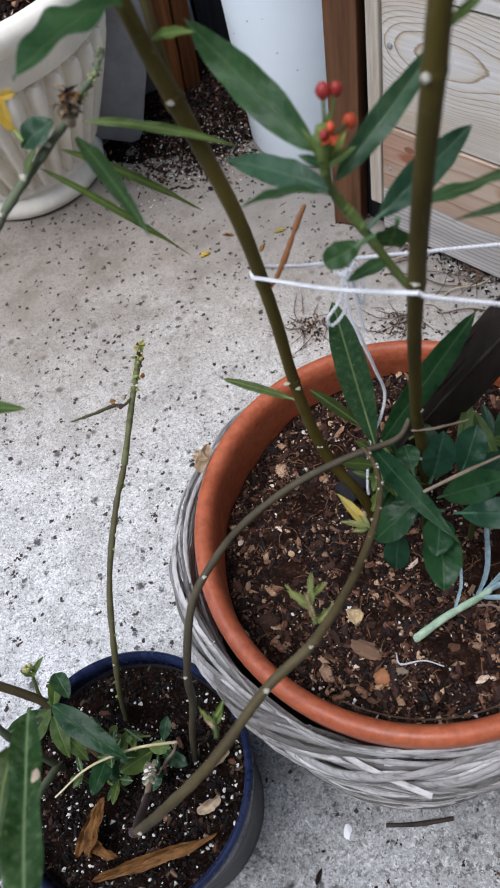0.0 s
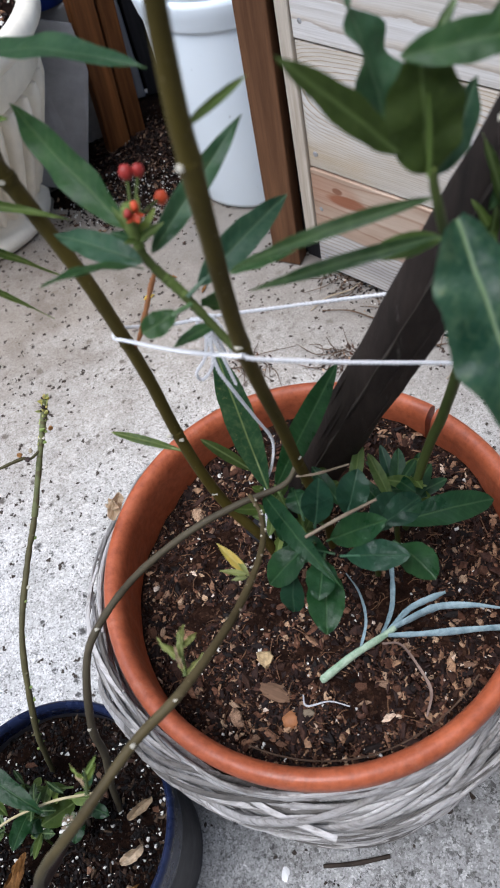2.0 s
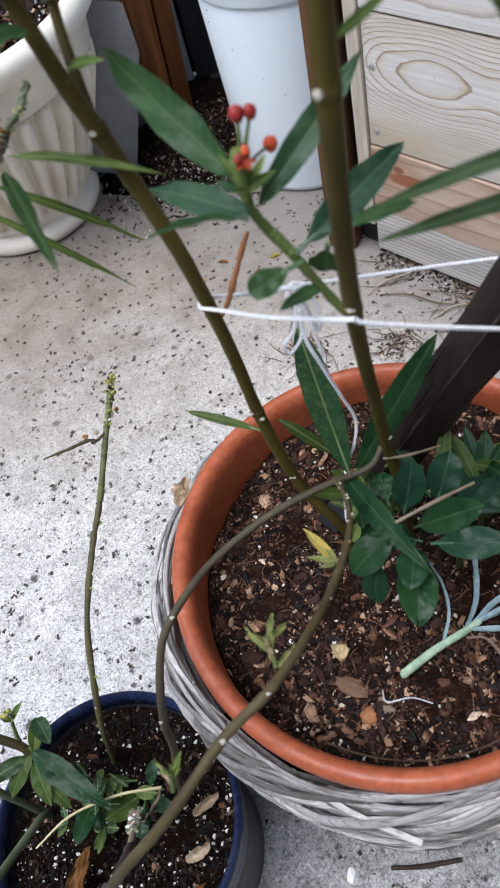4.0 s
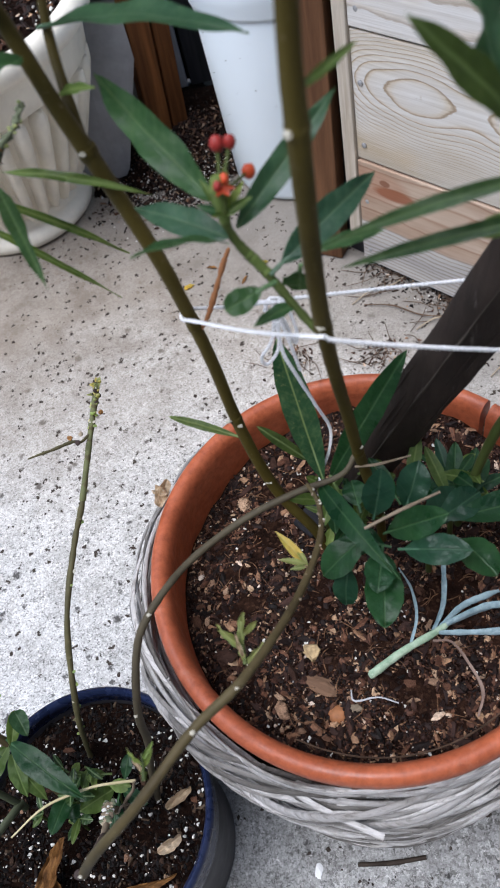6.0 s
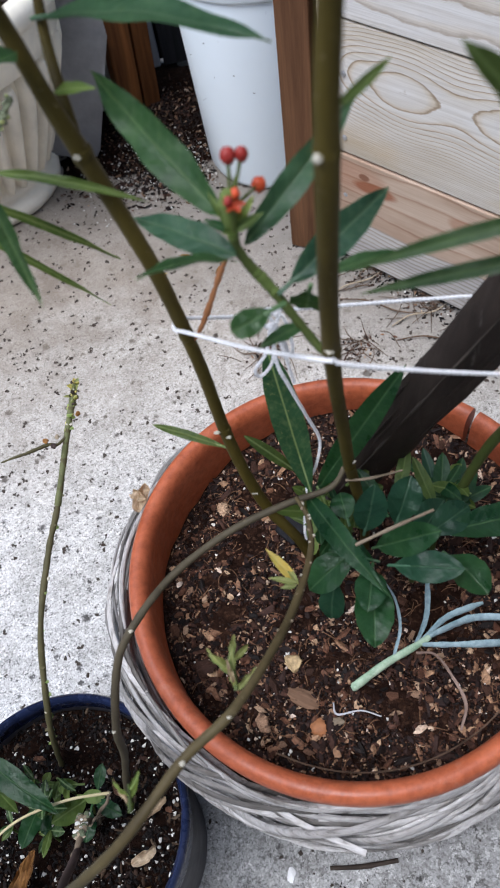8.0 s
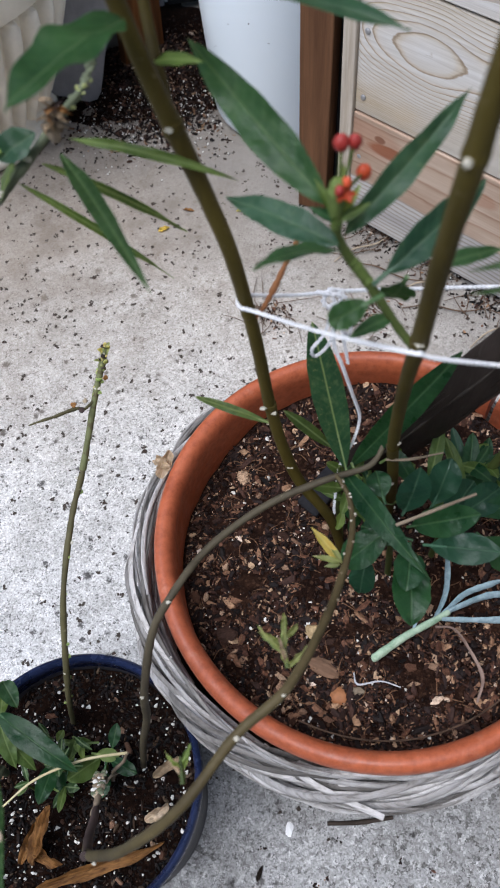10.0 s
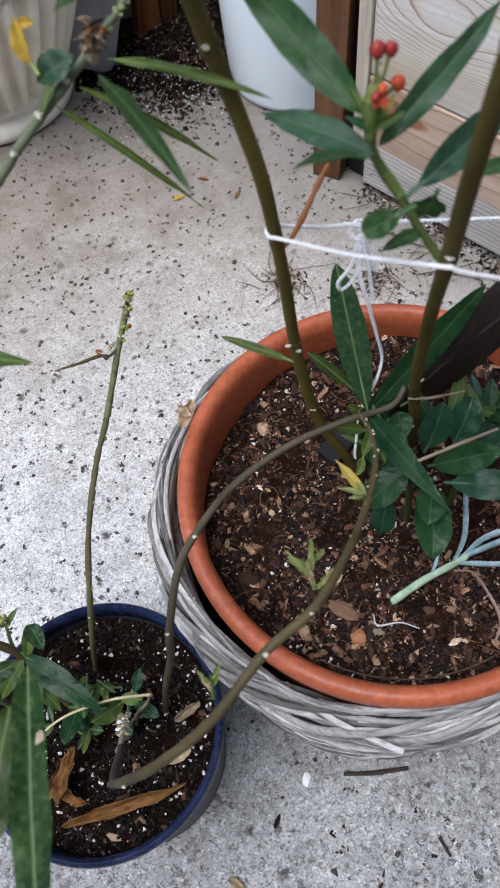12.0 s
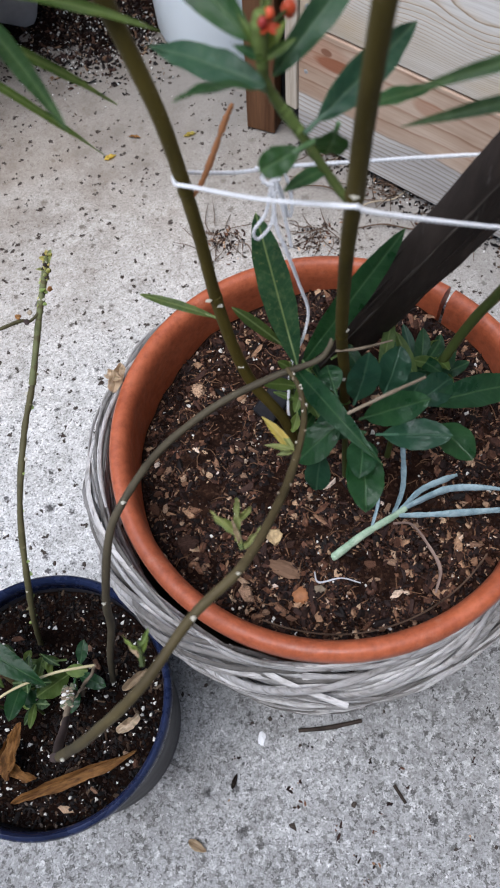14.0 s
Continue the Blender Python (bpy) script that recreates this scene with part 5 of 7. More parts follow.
SHOOT = [
    ((0.0930, 0.1090, 0.3500), (0.0850, 0.0690, 0.3500), 0.0245, M_LEAF, (0, -0.35, 1), 0.16),
    ((0.0930, 0.1090, 0.3580), (0.0850, 0.0850, 0.3600), 0.02, M_LEAF, (0, -0.35, 1), 0.18),
    ((0.1000, 0.1270, 0.3450), (0.1318, 0.1165, 0.3730), 0.0215, M_LEAF, (-0.1, -0.45, 1), 0.12),
    ((0.1060, 0.1120, 0.3500), (0.1392, 0.0968, 0.3640), 0.0205, M_LEAF_BLUE, (0.0, -0.4, 1), 0.12),
    ((0.1390, 0.1340, 0.3330), (0.2040, 0.1390, 0.3250), 0.0225, M_LEAF, (0, -0.3, 1), 0.15),
    ((0.1370, 0.1140, 0.3450), (0.1507, 0.0869, 0.3470), 0.0245, M_LEAF, (0.2, -0.2, 1), 0.15),
    ((0.1120, 0.1330, 0.3580), (0.1240, 0.1508, 0.3770), 0.022, M_LEAF_BLUE, (-0.1, -0.8, 0.6), 0.12),
    ((0.0930, 0.1270, 0.3680), (0.1003, 0.1358, 0.4010), 0.0205, M_LEAF_BLUE, (-0.1, -0.8, 0.6), 0.12),
    ((0.0870, 0.1270, 0.3450), (0.0580, 0.1170, 0.3250), 0.0235, M_LEAF, (-0.3, -0.3, 1), 0.15),
    ((0.0740, 0.1210, 0.3250), (0.0680, 0.1070, 0.3000), 0.0185, M_LEAF_BLUE, (-0.2, -0.3, 1), 0.15),
    ((0.0870, 0.1450, 0.3500), (0.0860, 0.1620, 0.3520), 0.017, M_LEAF, (-0.2, -0.5, 1), 0.1),
    ((0.1330, 0.1340, 0.3350), (0.1600, 0.1470, 0.3350), 0.022, M_LEAF_BLUE, (0.1, -0.4, 1), 0.12),
    ((0.0970, 0.1240, 0.3350), (0.0740, 0.1400, 0.3250), 0.022, M_LEAF, (-0.1, -0.3, 1), 0.12),
    ((0.126, 0.138, 0.320), (0.150, 0.160, 0.322), 0.024, M_LEAF_BLUE, (0.1, -0.3, 1), 0.15),
    ((0.070, 0.170, 0.345), (0.0595, 0.2290, 0.415), 0.0225, M_LEAF_BLOTCH, (-0.1, -0.9, 0.5), 0.03),
    ((0.074, 0.176, 0.335), (0.1229, 0.1700, 0.4500), 0.0175, M_LEAF, (-0.6, -0.8, 0.4), 0.05),
    ((0.028, 0.181, 0.392), (-0.012, 0.201, 0.400), 0.0062, M_LEAF_LIME, (0.2, -0.5, 0.8), 0.08),
    ((0.0640, 0.1830, 0.3500), (0.0370, 0.1970, 0.3780), 0.0085, M_LEAF_DULL, (0, -0.5, 1), 0.12),
    ((0.068, 0.162, 0.335), (0.046, 0.160, 0.350), 0.009, M_LEAF_OLIVE, (0, -0.4, 1), 0.1),
    ((0.148, 0.160, 0.305), (0.160, 0.196, 0.318), 0.013, M_LEAF, (0, -0.4, 1), 0.1),
    ((0.146, 0.158, 0.310), (0.138, 0.190, 0.330), 0.010, M_LEAF_OLIVE, (0, -0.5, 1), 0.1),
    ((0.150, 0.156, 0.305), (0.178, 0.182, 0.312), 0.014, M_LEAF, (0, -0.4, 1), 0.1),
    ((0.142, 0.154, 0.312), (0.126, 0.178, 0.325), 0.012, M_LEAF, (0, -0.4, 1), 0.1),
    ((0.160, 0.170, 0.290), (0.176, 0.200, 0.300), 0.012, M_LEAF, (0, -0.4, 1), 0.1),
    ((0.152, 0.172, 0.295), (0.150, 0.206, 0.312), 0.010, M_LEAF_BLUE, (0, -0.4, 1), 0.1),
    ((0.156, 0.166, 0.300), (0.186, 0.172, 0.305), 0.011, M_LEAF, (0, -0.4, 1), 0.1),
    ((0.120, 0.160, 0.330), (0.134, 0.190, 0.345), 0.010, M_LEAF_OLIVE, (0, -0.4, 1), 0.1),
    ((0.112, 0.156, 0.330), (0.100, 0.180, 0.345), 0.012, M_LEAF, (0, -0.4, 1), 0.1),
]
rnd = random.Random(31)
for i in range(26):
    a, q = rnd.uniform(0, math.tau), 0.010 + 0.016 * rnd.random()
    bx, by, bz = 0.068 + 0.030 * rnd.random(), 0.163 + 0.018 * rnd.random(), 0.285 + 0.055 * rnd.random()
    SHOOT.append(((bx, by, bz), (bx + q * math.cos(a), by + q * math.sin(a), bz + rnd.uniform(-0.012, 0.014)), rnd.uniform(0.004, 0.009), rnd.choice((M_LEAF, M_LEAF_OLIVE, M_LEAF_OLIVE, M_LEAF_PALE)), (0, -0.5, 1), rnd.uniform(0.0, 0.4)))
for i in range(16):
    a, q = rnd.uniform(0, math.tau), 0.016 + 0.014 * rnd.random()
    bx, by, bz = 0.150 + 0.018 * rnd.random(), 0.165 + 0.020 * rnd.random(), 0.280 + 0.035 * rnd.random()
    SHOOT.append(((bx, by, bz), (bx + q * math.cos(a), by + q * math.sin(a), bz + rnd.uniform(-0.01, 0.014)), rnd.uniform(0.006, 0.011), rnd.choice((M_LEAF, M_LEAF, M_LEAF_OLIVE)), (0, -0.5, 1), rnd.uniform(0.0, 0.3)))
for b, t, w, mat, f, c in SHOOT:
    near = min(SHOOT_STEMS, key=lambda s: (s[0][0] - b[0]) ** 2 + (s[0][1] - b[1]) ** 2)[1]
    leaf(near, b, t, w * 0.86, mat, f, 0.20, c, wave=0.025, shape=0.54, stalk=0.004, blunt=0.76)
leaf(SHOOT_STEMS[0][1], (0.0670, 0.1620, 0.3560), (0.0990, 0.0880, 0.3620), 0.0135, M_LEAF, (-0.4, -0.3, 1), 0.26, 0.12, wave=0.03, shape=0.36, blunt=0.95)
part("dead_twig", tube([(0.0860, 0.1180, 0.3720, 0.0009), (0.1070, 0.1190, 0.3830, 0.0011), (0.1280, 0.1220, 0.3880, 0.0007)], 5, 7, 0.35), M_TWIG_GREY, shoots, "grey-brown dry twig")
part("dead_twig", tube([(0.0890, 0.1570, 0.3740, 0.0006), (0.1010, 0.1530, 0.3780, 0.0009), (0.1200, 0.1530, 0.3800, 0.0004)], 5, 6, 0.5), M_TWIG_GREY, shoots, "thin withered twig")

# charred square timber leaning out of the soil, one corner towards the patio
d = Vector((0.3495, -0.2057, 1.0)).normalized()
STAKE = Matrix.Translation((0.1148, 0.1847, 0.4014))
stake = thing("stake", "dark charred square timber stake leaning out of the pot", "stake", STAKE)
CORNERS = [Vector(q) for q in ((0.0, 0.0, 0.0), (0.0080, -0.0127, -0.0055), (0.0319, -0.0114, -0.0137), (0.0239, 0.0013, -0.0082))]
mid = sum(CORNERS, Vector()) / 4
bm = bmesh.new()
rings = []
rnd = random.Random(2)
for i in range(34):
    z = -0.175 + 0.52 * i / 33
    ring = []
    for k in range(4):
        a, b, c = CORNERS[k - 1], CORNERS[k], CORNERS[(k + 1) % 4]
        worn = 0.10 + 0.05 * math.sin(i * 0.9 + k * 2)
        for q in (b.lerp(a, worn), b.lerp(mid, 0.07 + 0.03 * math.sin(i * 1.7 + k)), b.lerp(c, worn), b.lerp(c, 0.5)):
            jig = Vector((rnd.uniform(-1, 1), rnd.uniform(-1, 1), 0)) * 0.00035
            ring.append(bm.verts.new(q + d * z + jig))
    rings.append(ring)
n = len(rings[0])
for lo, hi in zip(rings, rings[1:]):
    for k in range(n):
        bm.faces.new((lo[k], lo[(k + 1) % n], hi[(k + 1) % n], hi[k]))
bm.faces.new(rings[0][::-1])
bm.faces.new(rings[-1])
bmesh.ops.recalc_face_normals(bm, faces=bm.faces)
part("shaft", bm, M_STAKE, stake, m=STAKE)
# worn corner as a paler tube; its colour carries the ridge highlight
ridge = [CORNERS[1].lerp(mid, 0.085) + d * (-0.10 + 0.44 * i / 30) for i in range(31)]
part("worn_ridge", tube([(q.x + 0.0003 * math.sin(i * 2.3), q.y, q.z, 0.0008 + 0.0004 * math.sin(i * 1.7)) for i, q in enumerate(ridge)], 2, 7, 0.5, 0.8), plank_material("worn_lit_edge", (0.022, 0.018, 0.015), (0.085, 0.072, 0.060), 0.75), stake, "worn corner, made paler for the highlight along it", m=STAKE)
rnd = random.Random(9)
for i in range(7):
    a, b = (CORNERS[0], CORNERS[1]) if i % 2 else (CORNERS[1], CORNERS[2])
    q = a.lerp(b, rnd.uniform(0.15, 0.85))
    z, l = rnd.uniform(-0.04, 0.14), rnd.uniform(0.03, 0.07)
    out = (q - mid).normalized() * 0.0004
    part("splinter", tube([(*(q + d * z), 0.0002), (*(q + d * (z + l * 0.5) + out), 0.0006), (*(q + d * (z + l)), 0.0002)], 4, 5), M_STAKE, stake, m=STAKE)
# short dark offcut half buried by the foot of the first stem
bm = box(0.018, 0.036, 0.022, 0.002, 2)
single("wood_block", bm, M_BLACKWOOD, "dark weathered wooden offcut half buried in the soil", "wood block", at(0.063, 0.202, 0.252) @ pose(0, 0, 0, 20, 12, -48), smooth=False)

# white cotton string round stems and stake
def yarn(points, steps=8, lay=0.0042):
    """Two-ply twisted string through (x, y, z, radius) points."""
    path = spline(points, steps)
    fine = []
    for a, b in zip(path, path[1:]):
        n = max(1, int(np.linalg.norm(b[:3] - a[:3]) / 0.0007))
        fine += [a + (b - a) * (k / n) for k in range(n)]
    fine.append(path[-1])
    run, up = 0.0, None
    plies = ([], [])
    for i, q in enumerate(fine):
        e = fine[min(i + 1, len(fine) - 1)][:3] - fine[max(i - 1, 0)][:3]
        dr = Vector(e).normalized()
        up = dr.orthogonal().normalized() if up is None else (up - dr * up.dot(dr)).normalized()
        side = dr.cross(up)
        if i:
            run += float(np.linalg.norm(q[:3] - fine[i - 1][:3]))
        for k in (0, 1):
            a = math.tau * run / lay + k * math.pi
            o = (up * math.cos(a) + side * math.sin(a)) * (q[3] * 0.50)
            plies[k].append((q[0] + o.x, q[1] + o.y, q[2] + o.z, q[3] * 0.58))
    bm = tube(plies[0], 1, 6, 0.10)
    add_to(bm, tube(plies[1], 1, 6, 0.10, seed=3))
    return bm


string = thing("string", "thin white twisted cotton string tied round stems and stake", "string", at(0.061, 0.18, 0.48))
part("front_run", yarn([(0.0182, 0.1860, 0.490, 0.00105), (0.0195, 0.1828, 0.4905, 0.00105), (0.0245, 0.1785, 0.4925, 0.00105), (0.0500, 0.1480, 0.5095, 0.0010), (0.0755, 0.1180, 0.5300, 0.00105), (0.0790, 0.1168, 0.5300, 0.00105), (0.0850, 0.1160, 0.5265, 0.00105), (0.1200, 0.1180, 0.5095, 0.0010), (0.1646, 0.1229, 0.4870, 0.0010), (0.2120, 0.1300, 0.4590, 0.0010)]), M_STRING, string)
part("back_run", yarn([(0.0182, 0.1860, 0.490, 0.0010), (0.0190, 0.1900, 0.489, 0.0010), (0.0230, 0.1918, 0.488, 0.0010), (0.0461, 0.1950, 0.4795, 0.0010), (0.066, 0.1940, 0.4790, 0.0010), (0.098, 0.1900, 0.4780, 0.0010), (0.1350, 0.1850, 0.4770, 0.0010), (0.1640, 0.1800, 0.4762, 0.0010), (0.1800, 0.1720, 0.4755, 0.0010)]), M_STRING, string)
part("knot", yarn([(0.056, 0.1945, 0.480, 0.0011), (0.060, 0.191, 0.482, 0.0013), (0.066, 0.190, 0.480, 0.0013), (0.063, 0.188, 0.475, 0.0013), (0.058, 0.190, 0.477, 0.0013), (0.061, 0.193, 0.482, 0.0011), (0.068, 0.193, 0.480, 0.0010)], 6), M_STRING, string)
part("loop", yarn([(0.062, 0.189, 0.477, 0.0010), (0.058, 0.184, 0.463, 0.0010), (0.051, 0.181, 0.455, 0.0010), (0.053, 0.181, 0.449, 0.0010), (0.060, 0.183, 0.456, 0.0010), (0.063, 0.187, 0.472, 0.0010)], 7), M_STRING, string)
part("loop", yarn([(0.062, 0.190, 0.480, 0.0010), (0.066, 0.188, 0.470, 0.0010), (0.069, 0.186, 0.455, 0.0010), (0.071, 0.187, 0.462, 0.0010), (0.069, 0.190, 0.476, 0.0010), (0.066, 0.192, 0.481, 0.0010)], 7), M_STRING, string)
part("loose_end", yarn([(0.063, 0.188, 0.478, 0.0010), (0.066, 0.184, 0.462, 0.0010), (0.069, 0.180, 0.440, 0.0010)], 6), M_STRING, string)
part("hanging_end", yarn([(0.062, 0.188, 0.474, 0.0011), (0.062, 0.182, 0.455, 0.0011), (0.066, 0.179, 0.440, 0.0011), (0.074, 0.182, 0.405, 0.0010), (0.080, 0.186, 0.375, 0.0010), (0.076, 0.182, 0.355, 0.0010), (0.068, 0.177, 0.337, 0.0010), (0.063, 0.165, 0.310, 0.0010), (0.063, 0.163, 0.298, 0.0010)], 6), M_STRING, string)

# succulent cutting lying on the soil
succ = thing("succulent_cutting", "pale blue-green succulent cutting lying on the soil", "plant", at(0.076, 0.082, 0.242))
part("stem", tube([(0.0735, 0.0790, 0.2445, 0.0016), (0.0745, 0.0793, 0.2447, 0.0025), (0.078, 0.081, 0.2450, 0.0030), (0.098, 0.090, 0.247, 0.0026), (0.119, 0.097, 0.249, 0.0025), (0.130, 0.101, 0.251, 0.0020)], 6, 12, 0.16, 0.72), M_CHALK_GREEN, succ, "pale green stem")
for pts in ([(0.120, 0.098, 0.249, 0.0023), (0.132, 0.116, 0.251, 0.0025), (0.139, 0.142, 0.255, 0.0022), (0.140, 0.150, 0.258, 0.0012)], [(0.124, 0.099, 0.250, 0.0023), (0.142, 0.110, 0.254, 0.0028), (0.160, 0.113, 0.258, 0.0025), (0.168, 0.114, 0.259, 0.0012)], [(0.128, 0.101, 0.251, 0.0020), (0.156, 0.106, 0.257, 0.0028), (0.180, 0.100, 0.263, 0.0024), (0.198, 0.094, 0.262, 0.0009)], [(0.124, 0.097, 0.250, 0.0020), (0.152, 0.092, 0.250, 0.0027), (0.194, 0.086, 0.250, 0.0025), (0.222, 0.078, 0.252, 0.0011)], [(0.104, 0.093, 0.248, 0.0016), (0.112, 0.108, 0.256, 0.0017), (0.112, 0.122, 0.270, 0.0014), (0.106, 0.130, 0.288, 0.0008)], [(0.130, 0.101, 0.250, 0.0017), (0.148, 0.106, 0.250, 0.0022), (0.160, 0.106, 0.252, 0.0009)]):
    part("leaf", tube([(q[0], q[1], q[2], q[3] * (0.72 if k == 0 else 0.86)) for k, q in enumerate(pts)], 6, 10, 0.30, 0.45, int(pts[1][0] * 9999)), M_CHALK, succ, "blue-grey finger-like leaf")
part("withered_leaf", tube([(0.1190, 0.0930, 0.2480, 0.0009), (0.1300, 0.0890, 0.2510, 0.0009), (0.1370, 0.0740, 0.2490, 0.0012), (0.1410, 0.0570, 0.2450, 0.0013), (0.1340, 0.0430, 0.2420, 0.0008)], 6, 8, 0.45, 0.5), M_TWIG_ROSE, succ, "shrivelled pinkish-brown leaf")

# ---- milkweed of the navy pot: bare bent stems ----
bare = thing("milkweed_plant", "mostly bare milkweed with bent brown stems in the navy pot", "plant", at(-0.13, 0.04, 0.141))
BENT = [(-0.1240, 0.0250, 0.1920, 0.0022), (-0.1210, 0.0140, 0.2120, 0.0025), (-0.1190, -0.0000, 0.2370, 0.0027), (-0.1135, -0.0095, 0.262, 0.0027), (-0.0965, -0.014, 0.306, 0.0028), (-0.07, -0.016, 0.363, 0.0026), (-0.039, -0.006, 0.398, 0.0025), (-0.0105, 0.019, 0.405, 0.0024), (0.0145, 0.034, 0.412, 0.0023), (0.0375, 0.066, 0.396, 0.0022), (0.0515, 0.092, 0.384, 0.002), (0.062, 0.118, 0.376, 0.0017), (0.064, 0.138, 0.374, 0.0014), (0.06, 0.152, 0.374, 0.0012)]
bent = stem(bare, BENT, M_STEM_BROWN, bumps=0.14)
stem(bare, [(q[0], q[1], q[2], q[3] * 1.05) for q in BENT[:4]] + [(-0.1115, -0.0115, 0.277, 0.00258)], M_STEM_PURPLE, bumps=0.14, name="hook", label="purple-brown bark at the stem's bend")
ARCH = [(-0.1005, 0.0500, 0.138, 0.0024), (-0.0905, 0.0580, 0.190, 0.0025), (-0.078, 0.065, 0.240, 0.0026), (-0.071, 0.070, 0.284, 0.0026), (-0.057, 0.090, 0.330, 0.0024), (-0.0425, 0.1035, 0.350, 0.0023), (-0.018, 0.130, 0.350, 0.0022), (0.018, 0.150, 0.352, 0.0022), (0.052, 0.157, 0.359, 0.0021), (0.081, 0.160, 0.364, 0.0018), (0.092, 0.170, 0.370, 0.0014), (0.0910, 0.1570, 0.3760, 0.001)]
hoop = stem(bare, ARCH, M_STEM_HOOP, bumps=0.12)
THIN = [(-0.1535, 0.0890, 0.138, 0.0021), (-0.1475, 0.0950, 0.170, 0.0021), (-0.138, 0.104, 0.212, 0.0021), (-0.125, 0.146, 0.266, 0.0021), (-0.113, 0.194, 0.286, 0.0021), (-0.100, 0.220, 0.304, 0.0021), (-0.084, 0.256, 0.332, 0.0020), (-0.075, 0.270, 0.348, 0.0020), (-0.0690, 0.277, 0.3595, 0.0016)]
thin = stem(bare, THIN, M_STEM_THIN, bumps=0.35)
stem(bare, [(q[0], q[1], q[2], q[3] * 1.06) for q in THIN[5:]], M_STEM_TIP, bumps=0.35, name="stem_tip", label="paler green tip of a stem")
rnd = random.Random(3)
path = spline(THIN, 6)
for i, q in enumerate(path[8:]):
    if rnd.random() < 0.75:
        a = rnd.uniform(0, math.tau)
        part("leaf_scar", lump(rnd.uniform(0.0009, 0.0017), 0.5, i, (1.3, 1, 0.8), 1), rnd.choice((M_SCAR, M_STEM_THIN, M_TWIG_DARK, M_LEAF_PALE)), thin, m=at(q[0] + 0.0024 * math.cos(a), q[1] + 0.0024 * math.sin(a), q[2]))
for k in range(46):
    q = path[-1 - k // 4]
    a = rnd.uniform(0, math.tau)
    part("bud", lump(rnd.uniform(0.0008, 0.0018), 0.5, k, (1, 1, 1.2), 1), (M_LEAF_SPROUT, M_SCAR, M_LEAF_SPROUT, M_LEAF_FADED, M_TWIG_DARK)[k % 5], thin, m=at(q[0] + 0.0018 * math.cos(a), q[1] + 0.0018 * math.sin(a), q[2] + rnd.uniform(-0.001, 0.001)))
for k in range(9):
    q = path[-1 - k // 2]
    leaf(thin, q[:3], (q[0] + rnd.uniform(-0.0055, 0.0055), q[1] + rnd.uniform(-0.004, 0.006), q[2] + rnd.uniform(0.000, 0.006)), rnd.uniform(0.0020, 0.0034), M_LEAF_FADED if k % 2 else M_LEAF_SPROUT, (0, -0.5, 1), 0.1, 0.1, name="bud_leaf")
stem(bare, [(-0.0838, 0.2560, 0.3325, 0.0011), (-0.0907, 0.2500, 0.3323, 0.001), (-0.0960, 0.2486, 0.3361, 0.0012), (-0.1088, 0.2431, 0.3388, 0.0011), (-0.1176, 0.2396, 0.3411, 0.0008), (-0.1249, 0.2362, 0.3431, 0.0005)], M_STEM_THIN, name="dead_twig", bumps=0.4)
for p, r, mat in (((-0.0962, 0.2504, 0.3388), 0.0021, M_LEAF_DRY), ((-0.0920, 0.2474, 0.3357), 0.0022, M_STEM_PURPLE), ((-0.0891, 0.2528, 0.3378), 0.0018, M_TWIG_PALE), ((-0.0755, 0.2720, 0.3336), 0.0019, M_LEAF_DRY)):
    part("withered_bud", rough_lump(r, int(r * 1e5), (1, 1, 1.1)), mat, bare, m=at(*p))
for p in ((-0.0105, 0.0170, 0.4073), (0.012, 0.0308, 0.4138), (-0.0425, 0.1012, 0.3522), (-0.072, 0.0677, 0.2860), (-0.098, -0.0175, 0.3095)):
    scar(hoop if p[1] > 0.05 else bent, p, 0.0009)
for i in range(22):
    q = spline(BENT, 8)[-4 - 2 * (i % 16)]
    a = i * 2.4
    part("leaf_scar", lump(0.0008, 0.3, i, sub=1), M_TWIG_GREY if i % 3 else M_SCAR, bent, m=at(q[0] + q[3] * math.cos(a), q[1] + q[3] * math.sin(a), q[2] + 0.001))
# the stem's hooked foot rises into a whitish crumbling crown
foot = part("woody_foot", tube([(-0.1230, 0.0160, 0.2050, 0.0022), (-0.1220, 0.0270, 0.1970, 0.0021), (-0.1230, 0.0380, 0.1800, 0.0018), (-0.1260, 0.0430, 0.1600, 0.0022), (-0.1300, 0.0470, 0.1380, 0.0026)], 6, 10, 0.9), M_TWIG_GREY, bare, "whitish flaking woody foot")
rnd = random.Random(8)
for i in range(60):
    t = rnd.random()
    part("flake", rough_lump(rnd.uniform(0.0007, 0.0019), i, (1.4, 1, 0.6)), M_PERLITE if i % 7 == 0 else (M_STEM_BUSH, M_TWIG_PALE, M_TWIG_GREY)[i % 3], foot, m=at(-0.1220 + 0.0000 * t + rnd.uniform(-0.0032, 0.0032), 0.0280 + 0.0150 * t + rnd.uniform(-0.002, 0.002), 0.1970 - 0.0110 * t + 0.002))
for i in range(4):
    a = rnd.uniform(-0.6, 3.6)
    l = rnd.uniform(0.008, 0.018)
    part("rootlet", tube([(-0.1215, 0.038, 0.172, 0.0006), (-0.1215 + 0.5 * l * math.cos(a), 0.038 + 0.5 * l * math.sin(a), 0.174, 0.0006), (-0.1215 + l * math.cos(a), 0.038 + l * math.sin(a), 0.160, 0.0003)], 4, 5), M_TWIG_PALE, foot)
